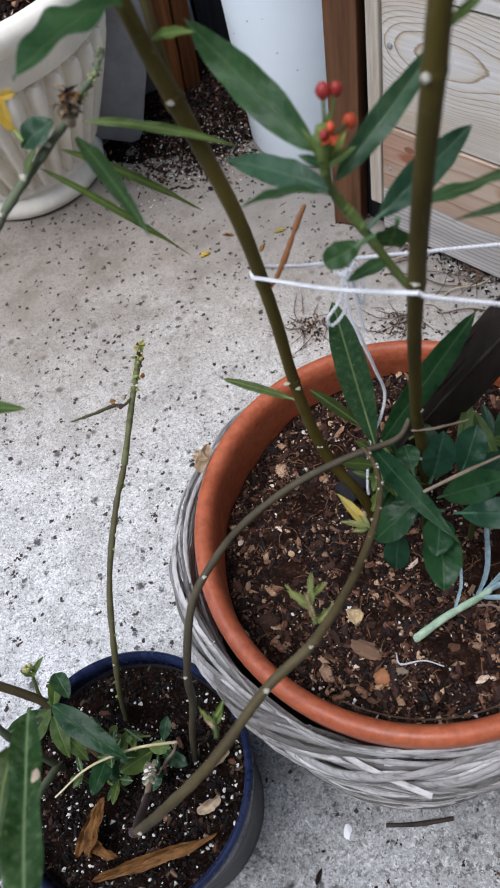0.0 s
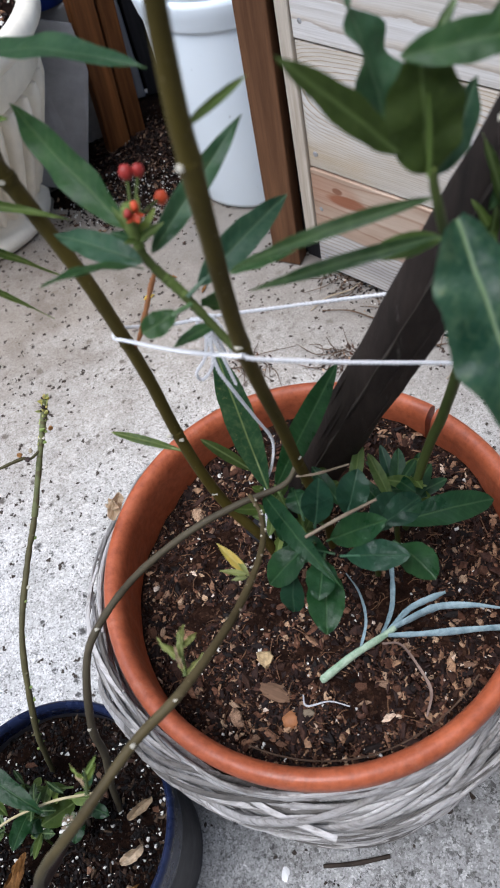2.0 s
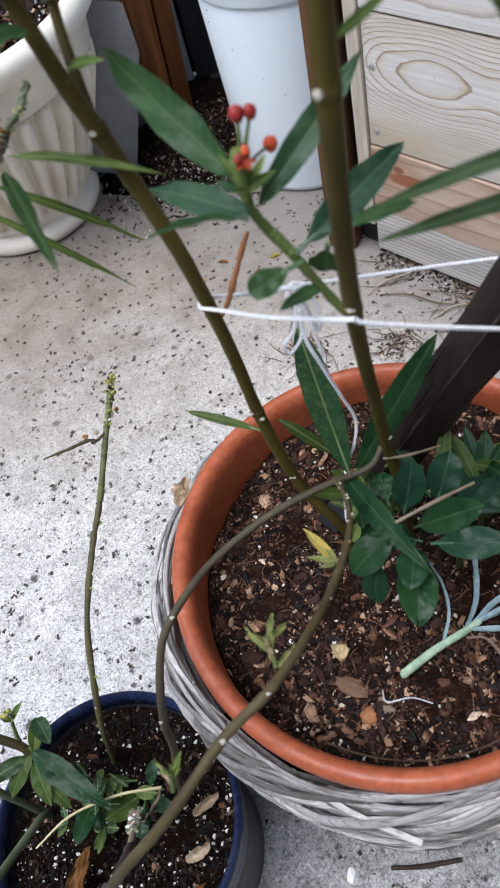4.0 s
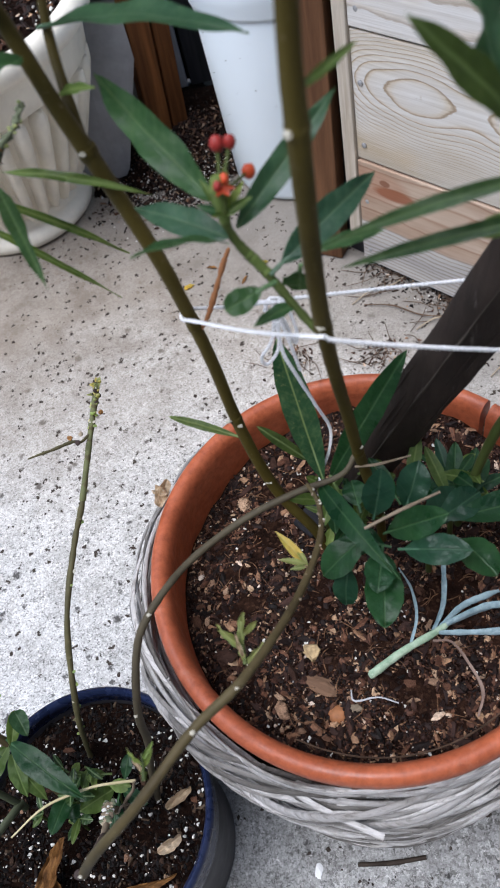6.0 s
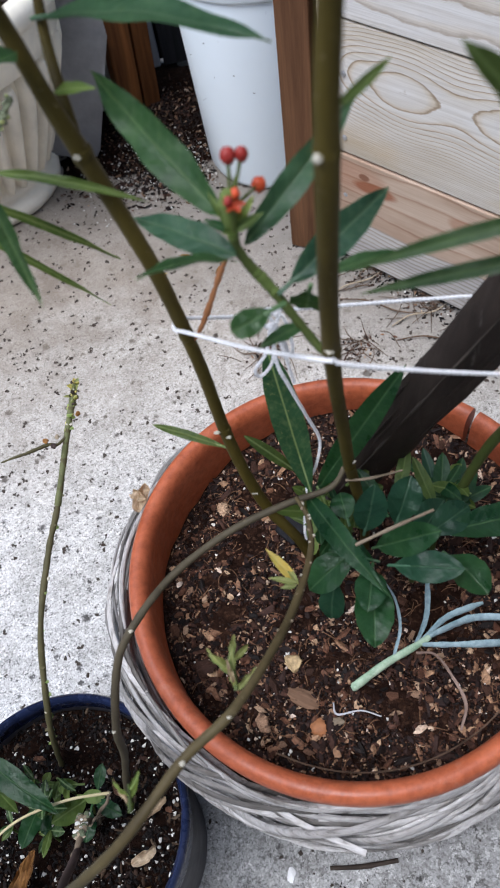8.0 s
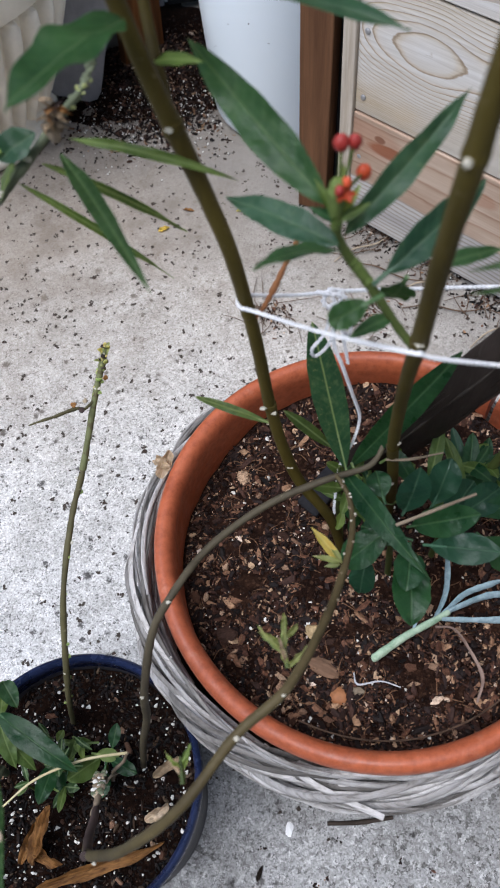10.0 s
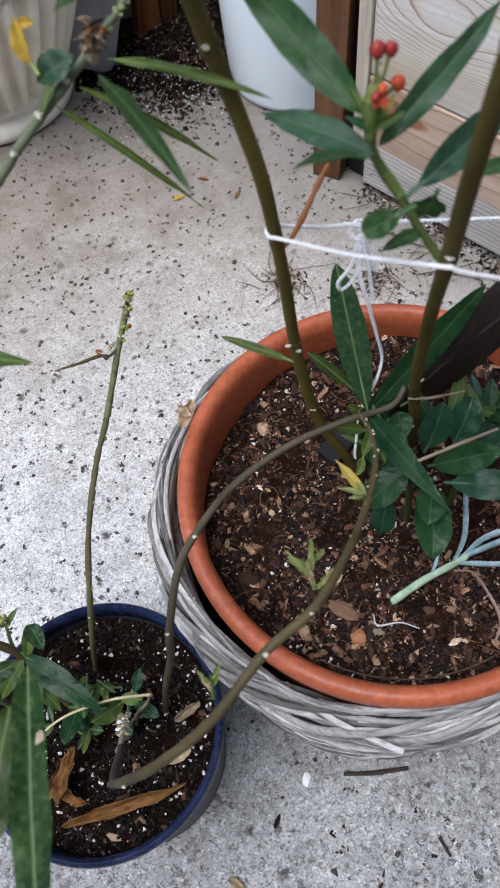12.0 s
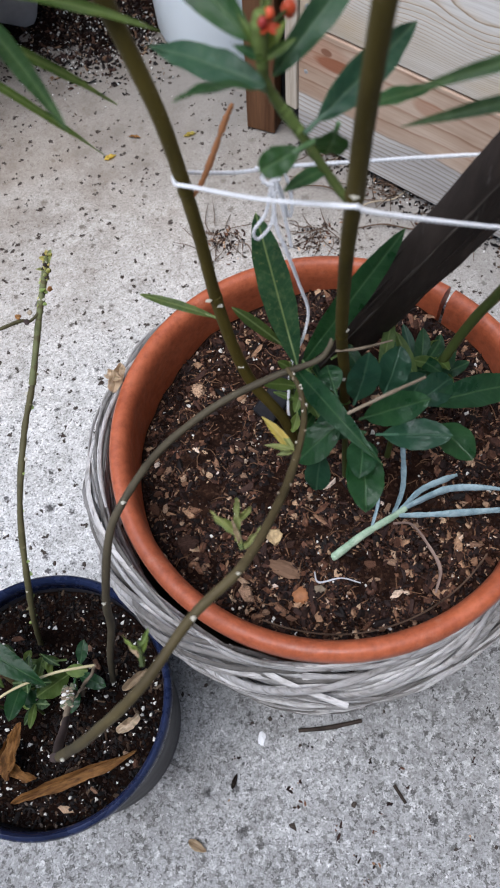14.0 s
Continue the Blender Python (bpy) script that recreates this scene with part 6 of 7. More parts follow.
# sprouts on the stems
for base, n, size, mat in (((0.0160, 0.0445, 0.4030), 10, 0.020, M_LEAF_SPROUT), ((-0.037, 0.004, 0.394), 6, 0.014, M_LEAF_PALE)):
    rnd = random.Random(int(size * 10000))
    for i in range(n):
        a = rnd.uniform(0, math.tau)
        h = i / n
        b = Vector(base) + Vector((0, h * size * 0.7, h * size * 0.15))
        leaf(bent, b, b + Vector((math.cos(a) * size * 0.55, size * (0.30 + 0.45 * rnd.random()), math.sin(a) * size * 0.3 + 0.002)), size * rnd.uniform(0.10, 0.17), M_LEAF_TAN if i == 2 else mat, (0, -0.5, 1), 0.6, rnd.uniform(-0.2, 0.5), rnd.uniform(-1, 1), wave=0.2)
    stem(bare, [(*base, 0.0012), (base[0], base[1] + size * 0.4, base[2] + size * 0.08, 0.0009), (base[0], base[1] + size * 0.8, base[2] + size * 0.14, 0.0006)], M_STEM_GREEN)
leaf(bare, (0.0510, 0.1000, 0.381), (0.0390, 0.1150, 0.3935), 0.0056, M_LEAF_FADED, (0, -0.3, 1), 0.3, 0.15, 0.3)
leaf(bare, (0.0515, 0.0970, 0.386), (0.0375, 0.1020, 0.3870), 0.0032, M_LEAF_SPROUT, (0, -0.3, 1), 0.3, 0.15, 0.4)
leaf(bare, (0.0510, 0.0970, 0.383), (0.0425, 0.0965, 0.3840), 0.0030, M_LEAF_SPROUT, (0, -0.3, 1), 0.3, 0.15, 0.4)
leaf(bare, (0.0520, 0.0970, 0.383), (0.0470, 0.1100, 0.3860), 0.0030, M_LEAF_SPROUT, (0, -0.3, 1), 0.3, 0.15, 0.4)
# branch from the side of the navy pot with fresh leaves
branch = stem(bare, [(-0.160, 0.050, 0.138, 0.0028), (-0.172, 0.066, 0.175, 0.0030), (-0.186, 0.086, 0.214, 0.0030), (-0.200, 0.094, 0.232, 0.0032), (-0.235, 0.106, 0.262, 0.0032)], M_STEM_BROWN)
leaf(branch, (-0.183, 0.086, 0.222), (-0.1306, 0.0421, 0.214), 0.0175, M_LEAF, (0.1, -0.3, 1), 0.16, 0.14, stalk=0.004)
leaf(branch, (-0.1820, 0.0830, 0.2220), (-0.1790, 0.1070, 0.2260), 0.0100, M_LEAF_OLIVE, (0.5, -0.5, 0.8), 0.2, 0.1, shape=0.55, blunt=0.6)
leaf(branch, (-0.1790, 0.1060, 0.2270), (-0.1700, 0.0880, 0.2220), 0.0125, M_LEAF_TOP, (0.4, -0.3, 0.9), 0.2, 0.12, shape=0.35, blunt=0.6)
stem(bare, [(-0.190, 0.089, 0.220, 0.0015), (-0.1915, 0.096, 0.228, 0.0013), (-0.191, 0.105, 0.240, 0.0010)], M_STEM_GREEN)
leaf(branch, (-0.184, 0.080, 0.216), (-0.176, 0.052, 0.204), 0.012, M_LEAF_OLIVE, (0.2, -0.3, 1), 0.18, 0.2)
leaf(branch, (-0.188, 0.084, 0.216), (-0.222, 0.072, 0.214), 0.012, M_LEAF_BIG, (0, -0.3, 1), 0.18, 0.2)
leaf(branch, (-0.186, 0.086, 0.218), (-0.205, 0.062, 0.205), 0.013, M_LEAF_OLIVE, (0, -0.3, 1), 0.18, 0.2)
leaf(branch, (-0.186, 0.080, 0.215), (-0.165, 0.050, 0.195), 0.013, M_LEAF_OLIVE, (0.2, -0.3, 1), 0.18, 0.2)
for i in range(5):
    part("flower_bud", lump(0.0017 + 0.0003 * (i % 2), 0.35, i, (1, 1, 1.2), 2), (M_LEAF_SPROUT, M_LEAF_FADED)[i % 2], branch, "small yellow-green flower bud", m=at(-0.1915 + 0.0022 * math.cos(i * 1.3), 0.1070 + 0.0020 * math.sin(i * 1.3), 0.2430 + 0.0008 * i))
for dx, dy, dz in ((0.010, 0.010, 0.006), (0.006, -0.002, 0.008), (-0.008, 0.004, 0.004)):
    leaf(branch, (-0.191, 0.104, 0.238), (-0.191 + dx, 0.104 + dy, 0.238 + dz), 0.0045, M_LEAF_OLIVE, (0, -0.4, 1), 0.2, 0.3, name="bud_leaf")
# small green leaves low in the navy pot
for b, t, w, mat in (((-0.120, 0.055, 0.165), (-0.100, 0.042, 0.168), 0.011, M_LEAF), ((-0.118, 0.062, 0.165), (-0.112, 0.078, 0.172), 0.009, M_LEAF), ((-0.128, 0.058, 0.160), (-0.150, 0.044, 0.172), 0.017, M_LEAF_OLIVE), ((-0.130, 0.060, 0.165), (-0.112, 0.056, 0.168), 0.010, M_LEAF_PALE), ((-0.150, 0.055, 0.160), (-0.168, 0.046, 0.162), 0.016, M_LEAF), ((-0.132, 0.068, 0.165), (-0.150, 0.070, 0.168), 0.009, M_LEAF_OLIVE), ((-0.125, 0.050, 0.160), (-0.130, 0.030, 0.158), 0.013, M_LEAF), ((-0.158, 0.06, 0.17), (-0.168, 0.03, 0.18), 0.014, M_LEAF)):
    leaf(bare, b, t, w, mat, (0, -0.3, 1), 0.15, 0.12, shape=0.55, stalk=0.004)
stem(bare, [(-0.128, 0.050, 0.138, 0.0012), (-0.125, 0.055, 0.155, 0.0011), (-0.121, 0.058, 0.165, 0.0010)], M_STEM_GREEN)
part("dead_twig", tube([(-0.186, 0.028, 0.205, 0.0006), (-0.160, 0.042, 0.212, 0.0009), (-0.130, 0.050, 0.208, 0.0010), (-0.108, 0.052, 0.200, 0.0010), (-0.101, 0.052, 0.197, 0.0012)], 6, 7, 0.2), M_STALK, bare, "pale straw-coloured dry stalk")
part("dead_twig", tube([(-0.101, 0.052, 0.198, 0.0013), (-0.106, 0.049, 0.185, 0.0012), (-0.116, 0.046, 0.170, 0.0014), (-0.122, 0.043, 0.150, 0.0016)], 6, 7, 0.5), M_TWIG_GREY, bare, "withered stub holding the stalk")

# low sprouts crowding the foot of the bare stems
rnd = random.Random(44)
for i in range(7):
    cx, cy = rnd.uniform(-0.178, -0.112), rnd.uniform(0.028, 0.072)
    hz = rnd.uniform(0.158, 0.186)
    sprout = stem(bare, [(cx, cy, 0.139, 0.0011), (cx + rnd.uniform(-0.004, 0.004), cy + 0.003, 0.5 * (0.139 + hz), 0.0010), (cx + rnd.uniform(-0.006, 0.006), cy + 0.005, hz, 0.0008)], M_STEM_GREEN)
    for k in range(rnd.randrange(3, 6)):
        a = rnd.uniform(0, math.tau)
        l = rnd.uniform(0.009, 0.018)
        bz = hz - 0.007 * k * rnd.random()
        leaf(sprout, (cx, cy + 0.005, bz), (cx + l * math.cos(a), cy + 0.005 + l * math.sin(a), bz + rnd.uniform(-0.004, 0.008)), rnd.uniform(0.004, 0.008), rnd.choice((M_LEAF, M_LEAF_OLIVE, M_LEAF_BIG, M_LEAF_PALE)), (0, -0.3, 1), 0.2, rnd.uniform(0, 0.3), shape=0.5)

# ---- leafy branch arching in from the side, near the camera ----
arch = thing("milkweed_branch", "arching milkweed branch with narrow hanging leaves", "plant", at(-0.147, 0.0435, 0.141))
NODE = (-0.043, 0.221, 0.566)
main = stem(arch, [(-0.205, 0.060, 0.140, 0.00273), (-0.215, 0.075, 0.25, 0.00264), (-0.190, 0.115, 0.40, 0.00255), (-0.140, 0.155, 0.49, 0.00238), (-0.100, 0.178, 0.530, 0.00229), (-0.078, 0.192, 0.548, 0.00211), (-0.060, 0.206, 0.558, 0.00194), NODE + (0.0019,), (-0.0339, 0.2190, 0.5762, 0.0014), (-0.0284, 0.2234, 0.5789, 0.0012), (-0.0219, 0.2301, 0.5855, 0.0009)], M_STEM_BUSH, bumps=0.3)
# knobbly upper end, set with leaf stubs
rnd = random.Random(23)
for i, q in enumerate(spline([(-0.0339, 0.2190, 0.5762, 0.001), (-0.0284, 0.2234, 0.5789, 0.001), (-0.0219, 0.2301, 0.5855, 0.001)], 8)):
    for k in range(2):
        a = rnd.uniform(0, math.tau)
        part("leaf_scar", rough_lump(rnd.uniform(0.0006, 0.0011), i * 2 + k, (1.2, 1, 0.9)), rnd.choice((M_LEAF_SPROUT, M_STEM_BUSH, M_STEM_BUSH)), main, m=at(q[0] + 0.0014 * math.cos(a), q[1] + 0.0014 * math.sin(a), q[2] + rnd.uniform(-0.001, 0.001)))
part("knob", lump(0.0036, 0.9, 4, (0.8, 1, 1.1), 3), M_TWIG_GREY, arch, "withered grey-brown flower head", m=at(-0.0410, 0.2124, 0.5728))
rnd = random.Random(17)
for i in range(14):
    a = rnd.uniform(0, math.tau)
    b = Vector((-0.0409, 0.2114, 0.5731)) + Vector((0.0002 * i, 0.0001 * i, 0.0005 * i))
    leaf(main, b, b + Vector((0.0065 * math.cos(a), 0.004 * math.sin(a), rnd.uniform(-0.005, 0.007))), 0.0024, (M_LEAF_TAN, M_TWIG_GREY, M_LEAF_DRY, M_LEAF_TAN, M_STEM_PURPLE)[i % 5], (0, -0.5, 1), 0.6, 0.9, 1.4, name="withered_bract")
for p in ((-0.078, 0.1885, 0.5500), (-0.0655, 0.1985, 0.5580), (-0.053, 0.2085, 0.5635), (-0.092, 0.181, 0.540)):
    scar(main, p, 0.0011)
leaf(main, (-0.0350, 0.2040, 0.5730), (0.0241, 0.1829, 0.5610), 0.0042, M_LEAF_OLIVE, (0, -0.4, 1), 0.25, 0.12, 0.5, wave=0.16)
leaf(main, (-0.040, 0.205, 0.566), (-0.009, 0.117, 0.581), 0.0070, M_LEAF_STRAP, (0.2, -0.4, 0.9), 0.3, 0.06, 0.5, wave=0.12)
leaf(main, (-0.0495, 0.212, 0.558), (0.001, 0.211, 0.513), 0.0040, M_LEAF_LIME, (0.2, -0.5, 0.8), 0.3, 0.12, 0.9, wave=0.16)
leaf(main, (-0.0600, 0.2060, 0.5560), (-0.0085, 0.2005, 0.4970), 0.0034, M_LEAF_OLIVE, (0.2, -0.5, 0.8), 0.3, 0.07, 0.9, wave=0.16)
leaf(main, (-0.0483, 0.2135, 0.5705), (-0.0646, 0.2107, 0.5634), 0.0125, M_LEAF_TOP_COOL, (-0.2, -0.6, 0.8), 0.3, 0.1, shape=0.5, blunt=0.85)
leaf(main, (-0.0581, 0.2074, 0.5640), (-0.0654, 0.1966, 0.5566), 0.0042, M_LEAF_LIME, (-0.4, -0.6, 0.6), 0.4, 0.1, 0.4)
leaf(main, (-0.0966, 0.1749, 0.5373), (-0.0941, 0.1792, 0.5410), 0.0034, M_LEAF_TAN, (-0.4, -0.6, 0.6), 0.4, 0.1, 0.4, name="withered_bract")
leaf(main, (-0.0655, 0.2158, 0.5676), (-0.0676, 0.2245, 0.5819), 0.0066, M_LEAF_YELLOW, (-0.5, -0.6, 0.6), 0.5, 0.22, 0.5)
leaf(main, (-0.0670, 0.2232, 0.5795), (-0.0605, 0.2223, 0.5798), 0.0044, M_LEAF_YELLOW, (-0.2, -0.6, 0.6), 0.4, 0.2)
part("leaf_stalk", tube([(*p, r) for p, r in (((-0.0628, 0.2105, 0.5662), 0.0007), ((-0.0656, 0.2163, 0.5683), 0.0009))], 4, 6), M_LEAF_PALE, main)
leaf(main, (-0.140, 0.150, 0.480), (-0.086, 0.125, 0.500), 0.011, M_LEAF_OLIVE, (0.2, -0.3, 1), 0.2, 0.1)
# big leaves reaching in near the camera, on a stalk below the view
leaf(arch, (-0.092, -0.085, 0.468), (-0.108, 0.019, 0.436), 0.0140, M_LEAF_BIG, (0.1, 0.1, 1), 0.26, 0.05, wave=0.16, shape=0.5, blunt=0.36, label="large leaf with pale veins")
part("torn_edge", rough_lump(0.0034, 5, (0.6, 1.1, 0.14)), M_TWIG_PALE, arch, "whitish torn patch of a leaf", m=at(-0.0985, -0.0116, 0.4490))
leaf(arch, (-0.126, -0.045, 0.425), (-0.117, 0.006, 0.431), 0.0165, M_LEAF_DULL, (-0.1, -0.1, 1), 0.24, 0.05, wave=0.14, shape=0.45, blunt=0.5)
stem(arch, [(-0.205, 0.062, 0.150, 0.0030), (-0.215, -0.03, 0.26, 0.0030), (-0.160, -0.085, 0.38, 0.0026), (-0.128, -0.055, 0.423, 0.0016)], M_STEM_BUSH)
stem(arch, [(-0.160, -0.085, 0.38, 0.0024), (-0.120, -0.105, 0.44, 0.0020), (-0.092, -0.086, 0.468, 0.0013)], M_STEM_BUSH)

# ---- dry leaves ----
def dry_leaf(points, width, label, mat=None):
    b, t = Vector(points[0]), Vector(points[1])
    d = t - b
    X = d.normalized()
    Z = (Vector((0, -0.2, 1)) - X * X.dot(Vector((0, -0.2, 1)))).normalized()
    m = Matrix((X, Z.cross(X), Z)).transposed().to_4x4()
    m.translation = b
    leaf_count[0] += 1
    bm = blade(d.length, width, 0.8, 0.05, 0.7, 0.10, 0.5, 30, leaf_count[0], 0.45)
    for v in bm.verts:
        p = v.co * 160 + Vector((leaf_count[0], 0, 0))
        v.co.z += 0.0022 * noise.noise(p * 0.6) + 0.0010 * noise.noise(p * 2.0)
        v.co.y += 0.0016 * noise.noise(p * 0.35 + Vector((0, 9, 0))) + 0.0005 * noise.noise(p * 2.9)
    return single("dry_leaf", bm, mat or M_LEAF_DRY, label, "leaf", m, "fallen dry leaves")


dry_leaf(((-0.180, -0.020, 0.149), (-0.086, -0.003, 0.151)), 0.0098, "curled tan dry leaf on the black soil")
dry_leaf(((-0.165, 0.030, 0.165), (-0.180, -0.005, 0.150)), 0.012, "curled brown dry leaf on the black soil")
dry_leaf(((-0.092, 0.040, 0.150), (-0.072, 0.052, 0.152)), 0.008, "small grey-tan crumpled leaf on the black soil", M_LEAF_TAN)
dry_leaf(((-0.190, -0.004, 0.150), (-0.178, 0.022, 0.154)), 0.008, "curled brown dry leaf on the black soil")
dry_leaf(((-0.185, 0.010, 0.152), (-0.160, -0.008, 0.150)), 0.009, "curled brown dry leaf on the black soil")
dry_leaf(((-0.100, 0.012, 0.149), (-0.082, 0.021, 0.150)), 0.008, "small pale crumpled leaf on the black soil", M_LEAF_STRAW)
dry_leaf(((-0.0525, 0.2220, 0.272), (-0.0415, 0.2360, 0.285)), 0.0090, "crumpled pale dry leaf caught on the pot rim", M_LEAF_STRAW)
dry_leaf(((-0.0540, 0.236, 0.274), (-0.0420, 0.2230, 0.286)), 0.007, "crumpled pale dry leaf caught on the pot rim", M_LEAF_STRAW)


# ---- bits on the beds ----
CHIPS = [raw(flake(s, 1.2 + 0.45 * (s % 5), 0.20 + 0.06 * (s % 3))) for s in range(16)]
GRAIN = [raw(lump(0.5, 0.9, s, (1.1, 0.9, 0.8), 1)) for s in range(6)]
chip_meshes_dark = [mesh_of("bark_chip", flake(50 + s, 1.1 + 0.4 * (s % 4), 0.22 + 0.05 * (s % 3)), M_CHIP_DARK, False) for s in range(12)]
chip_meshes_pale = [mesh_of("pale_chip", flake(80 + s, 1.1 + 0.45 * (s % 4), 0.22 + 0.05 * (s % 3)), M_CHIP_PALE, False) for s in range(10)]
rnd = random.Random(21)
BED = (0.0885, 0.1526)


def in_disc(r, cx, cy):
    a, q = rnd.uniform(0, math.tau), r * math.sqrt(rnd.random())
    return cx + q * math.cos(a), cy + q * math.sin(a)


for i in range(120):
    px, py = in_disc(0.130, *BED)
    size = rnd.choice((0.003, 0.004, 0.004, 0.005, 0.006, 0.008))
    shared("bark_chip", rnd.choice(chip_meshes_dark), bed, tumble(rnd, px, py, on_bed(px, py) + size * 0.16, size, 0.6))
for i in range(130):
    px, py = in_disc(0.130, *BED)
    size = rnd.choice((0.0024, 0.003, 0.003, 0.0035, 0.004, 0.0045, 0.006))
    shared("wood_chip", rnd.choice(chip_meshes_pale), bed, tumble(rnd, px, py, on_bed(px, py) + size * 0.20, size, 0.6))
for i in range(60):
    px, py = rnd.gauss(0.165, 0.024), rnd.gauss(0.215, 0.020)
    if math.hypot(px - BED[0], py - BED[1]) < 0.129:
        size = rnd.choice((0.003, 0.004, 0.005, 0.006))
        shared("wood_chip", rnd.choice(chip_meshes_pale), bed, tumble(rnd, px, py, on_bed(px, py) + size * 0.20, size, 0.6))
places = []
for i in range(3200):
    px, py = in_disc(0.132, *BED)
    size = 0.0020 + 0.0046 * rnd.random() ** 2.2
    places.append((rnd.randrange(16), tumble(rnd, px, py, on_bed(px, py) + size * 0.12, size, 0.9)))
scatter("bark_mulch", CHIPS, places, M_BARK, bed)
places = []
for i in range(30000):
    px, py = in_disc(0.1335, *BED)
    size = 0.0008 + 0.0020 * rnd.random() ** 2
    places.append((rnd.randrange(16), tumble(rnd, px, py, on_bed(px, py) + 0.0005, size, 1.2)))
scatter("soil_grit", CHIPS, places, M_CRUMBS, bed)
places = []
for i in range(230):
    px, py = in_disc(0.131, *BED)
    places.append((rnd.randrange(6), tumble(rnd, px, py, on_bed(px, py) + 0.001, 0.0010 + 0.0028 * rnd.random() ** 3, 1.0)))
scatter("perlite", GRAIN, places, M_PERLITE, bed)
# fibres and splinters
bm = bmesh.new()
for i in range(260):
    px, py = in_disc(0.126, *BED)
    a, l = rnd.uniform(0, math.tau), rnd.uniform(0.004, 0.014)
    z = on_bed(px, py) + 0.002
    bend = rnd.uniform(-0.5, 0.5)
    add_to(bm, tube([(px, py, z, 0.0002), (px + 0.5 * l * math.cos(a), py + 0.5 * l * math.sin(a), z + 0.0015, 0.0004), (px + l * math.cos(a + bend), py + l * math.sin(a + bend), z, 0.0002)], 2, 5))
part("fibre_litter", bm, chip_material("fibre", (0.16, 0.085, 0.045), (0.40, 0.27, 0.16)), bed, kind="stuff")

# chips and stones that stand out
def nugget(name, p, size, squash, mat, label, seed, turn=0.0, smooth=False):
    single(name, lump(size, 0.12, seed, squash, 3) if smooth else rough_lump(size, seed, squash), mat, label, "stone" if "stone" in label else "wood chip", at(*p) @ pose(0, 0, 0, 0, 0, turn))


nugget("stone", (0.0393, 0.1035, 0.2415), 0.0066, (0.9, 1.15, 0.8), plain_material("golden_stone", (0.58, 0.42, 0.22), 0.75, vary=0.6, scale=220, bump=0.8), "rough pale golden stone on the soil", 1)
nugget("clay_ball", (0.0485, 0.0605, 0.2375), 0.0058, (1.1, 1, 0.75), plain_material("clay_pellet", (0.36, 0.15, 0.06), 0.7, vary=0.4, scale=150, bump=0.4), "round orange-brown clay stone on the soil", 2, smooth=True)
nugget("wood_chunk", (0.0420, 0.0800, 0.2400), 0.0100, (1.15, 0.60, 0.35), plank_material("tan_bark", (0.09, 0.05, 0.03), (0.26, 0.16, 0.10), 0.8, "x"), "flat tan bark chunk on the soil", 3, -35)
nugget("wood_chunk", (0.0075, 0.2290, 0.2390), 0.0062, (0.9, 1.2, 0.6), M_CHIP_PALE, "golden wood chunk on the soil", 4, 20)
nugget("wood_chunk", (0.0130, 0.0690, 0.2390), 0.0068, (0.7, 1.2, 0.4), M_CHIP_PALE, "pale split wood chip on the soil", 5, 20)
nugget("wood_chunk", (-0.0200, 0.1110, 0.2390), 0.0075, (1.2, 0.9, 0.4), M_CHIP_DARK, "dark bark chunk on the soil", 6, 10)
single("dry_root", tube([(0.060, 0.072, 0.246, 0.0004), (0.061, 0.064, 0.248, 0.0007), (0.076, 0.064, 0.247, 0.0005), (0.088, 0.059, 0.244, 0.0004)], 6, 6, 0.2), M_ROOT_PALE, "thin pale curled root on the soil", "root")
nugget("root_crown", (0.0615, 0.0610, 0.2435), 0.0042, (1, 0.9, 0.6), M_TWIG_GREY, "small grey root clump on the soil", 9)

arc = [(0.0885 + 0.1255 * math.cos(a), 0.1526 + 0.1255 * math.sin(a), 0.246 + 0.002 * math.sin(5 * a), 0.0006) for a in [-2.15 + 0.12 * k for k in range(12)]]
single("hair_root", tube(arc, 4, 6, 0.3), M_ROOT, "long dark hair root lying along the rim", "root")

# black soil of the navy pot
places, white = [], []
for i in range(5200):
    px, py = in_disc(0.085, -0.147, 0.0435)
    places.append((rnd.randrange(10), tumble(rnd, px, py, on_navy(px, py) + 0.0004, 0.001 + 0.0030 * rnd.random() ** 2.4, 1.0)))
for i in range(560):
    px, py = in_disc(0.084, -0.147, 0.0435)
    white.append((rnd.randrange(6), tumble(rnd, px, py, on_navy(px, py) + 0.0008, 0.0007 + 0.0027 * rnd.random() ** 3.2, 1.0)))
M_GRIT_BLACK = bark_material("black_grit", 0.22)
scatter("soil_grit", CHIPS, places, M_GRIT_BLACK, dark_bed)
scatter("perlite", GRAIN, white, M_PERLITE, dark_bed)
for i in range(26):
    px, py = in_disc(0.080, -0.147, 0.0435)
    size = rnd.uniform(0.004, 0.009)
    shared("wood_chip", rnd.choice(chip_meshes_dark if i % 3 else chip_meshes_pale), dark_bed, tumble(rnd, px, py, on_navy(px, py) + 0.001, size * 0.8, 0.5))

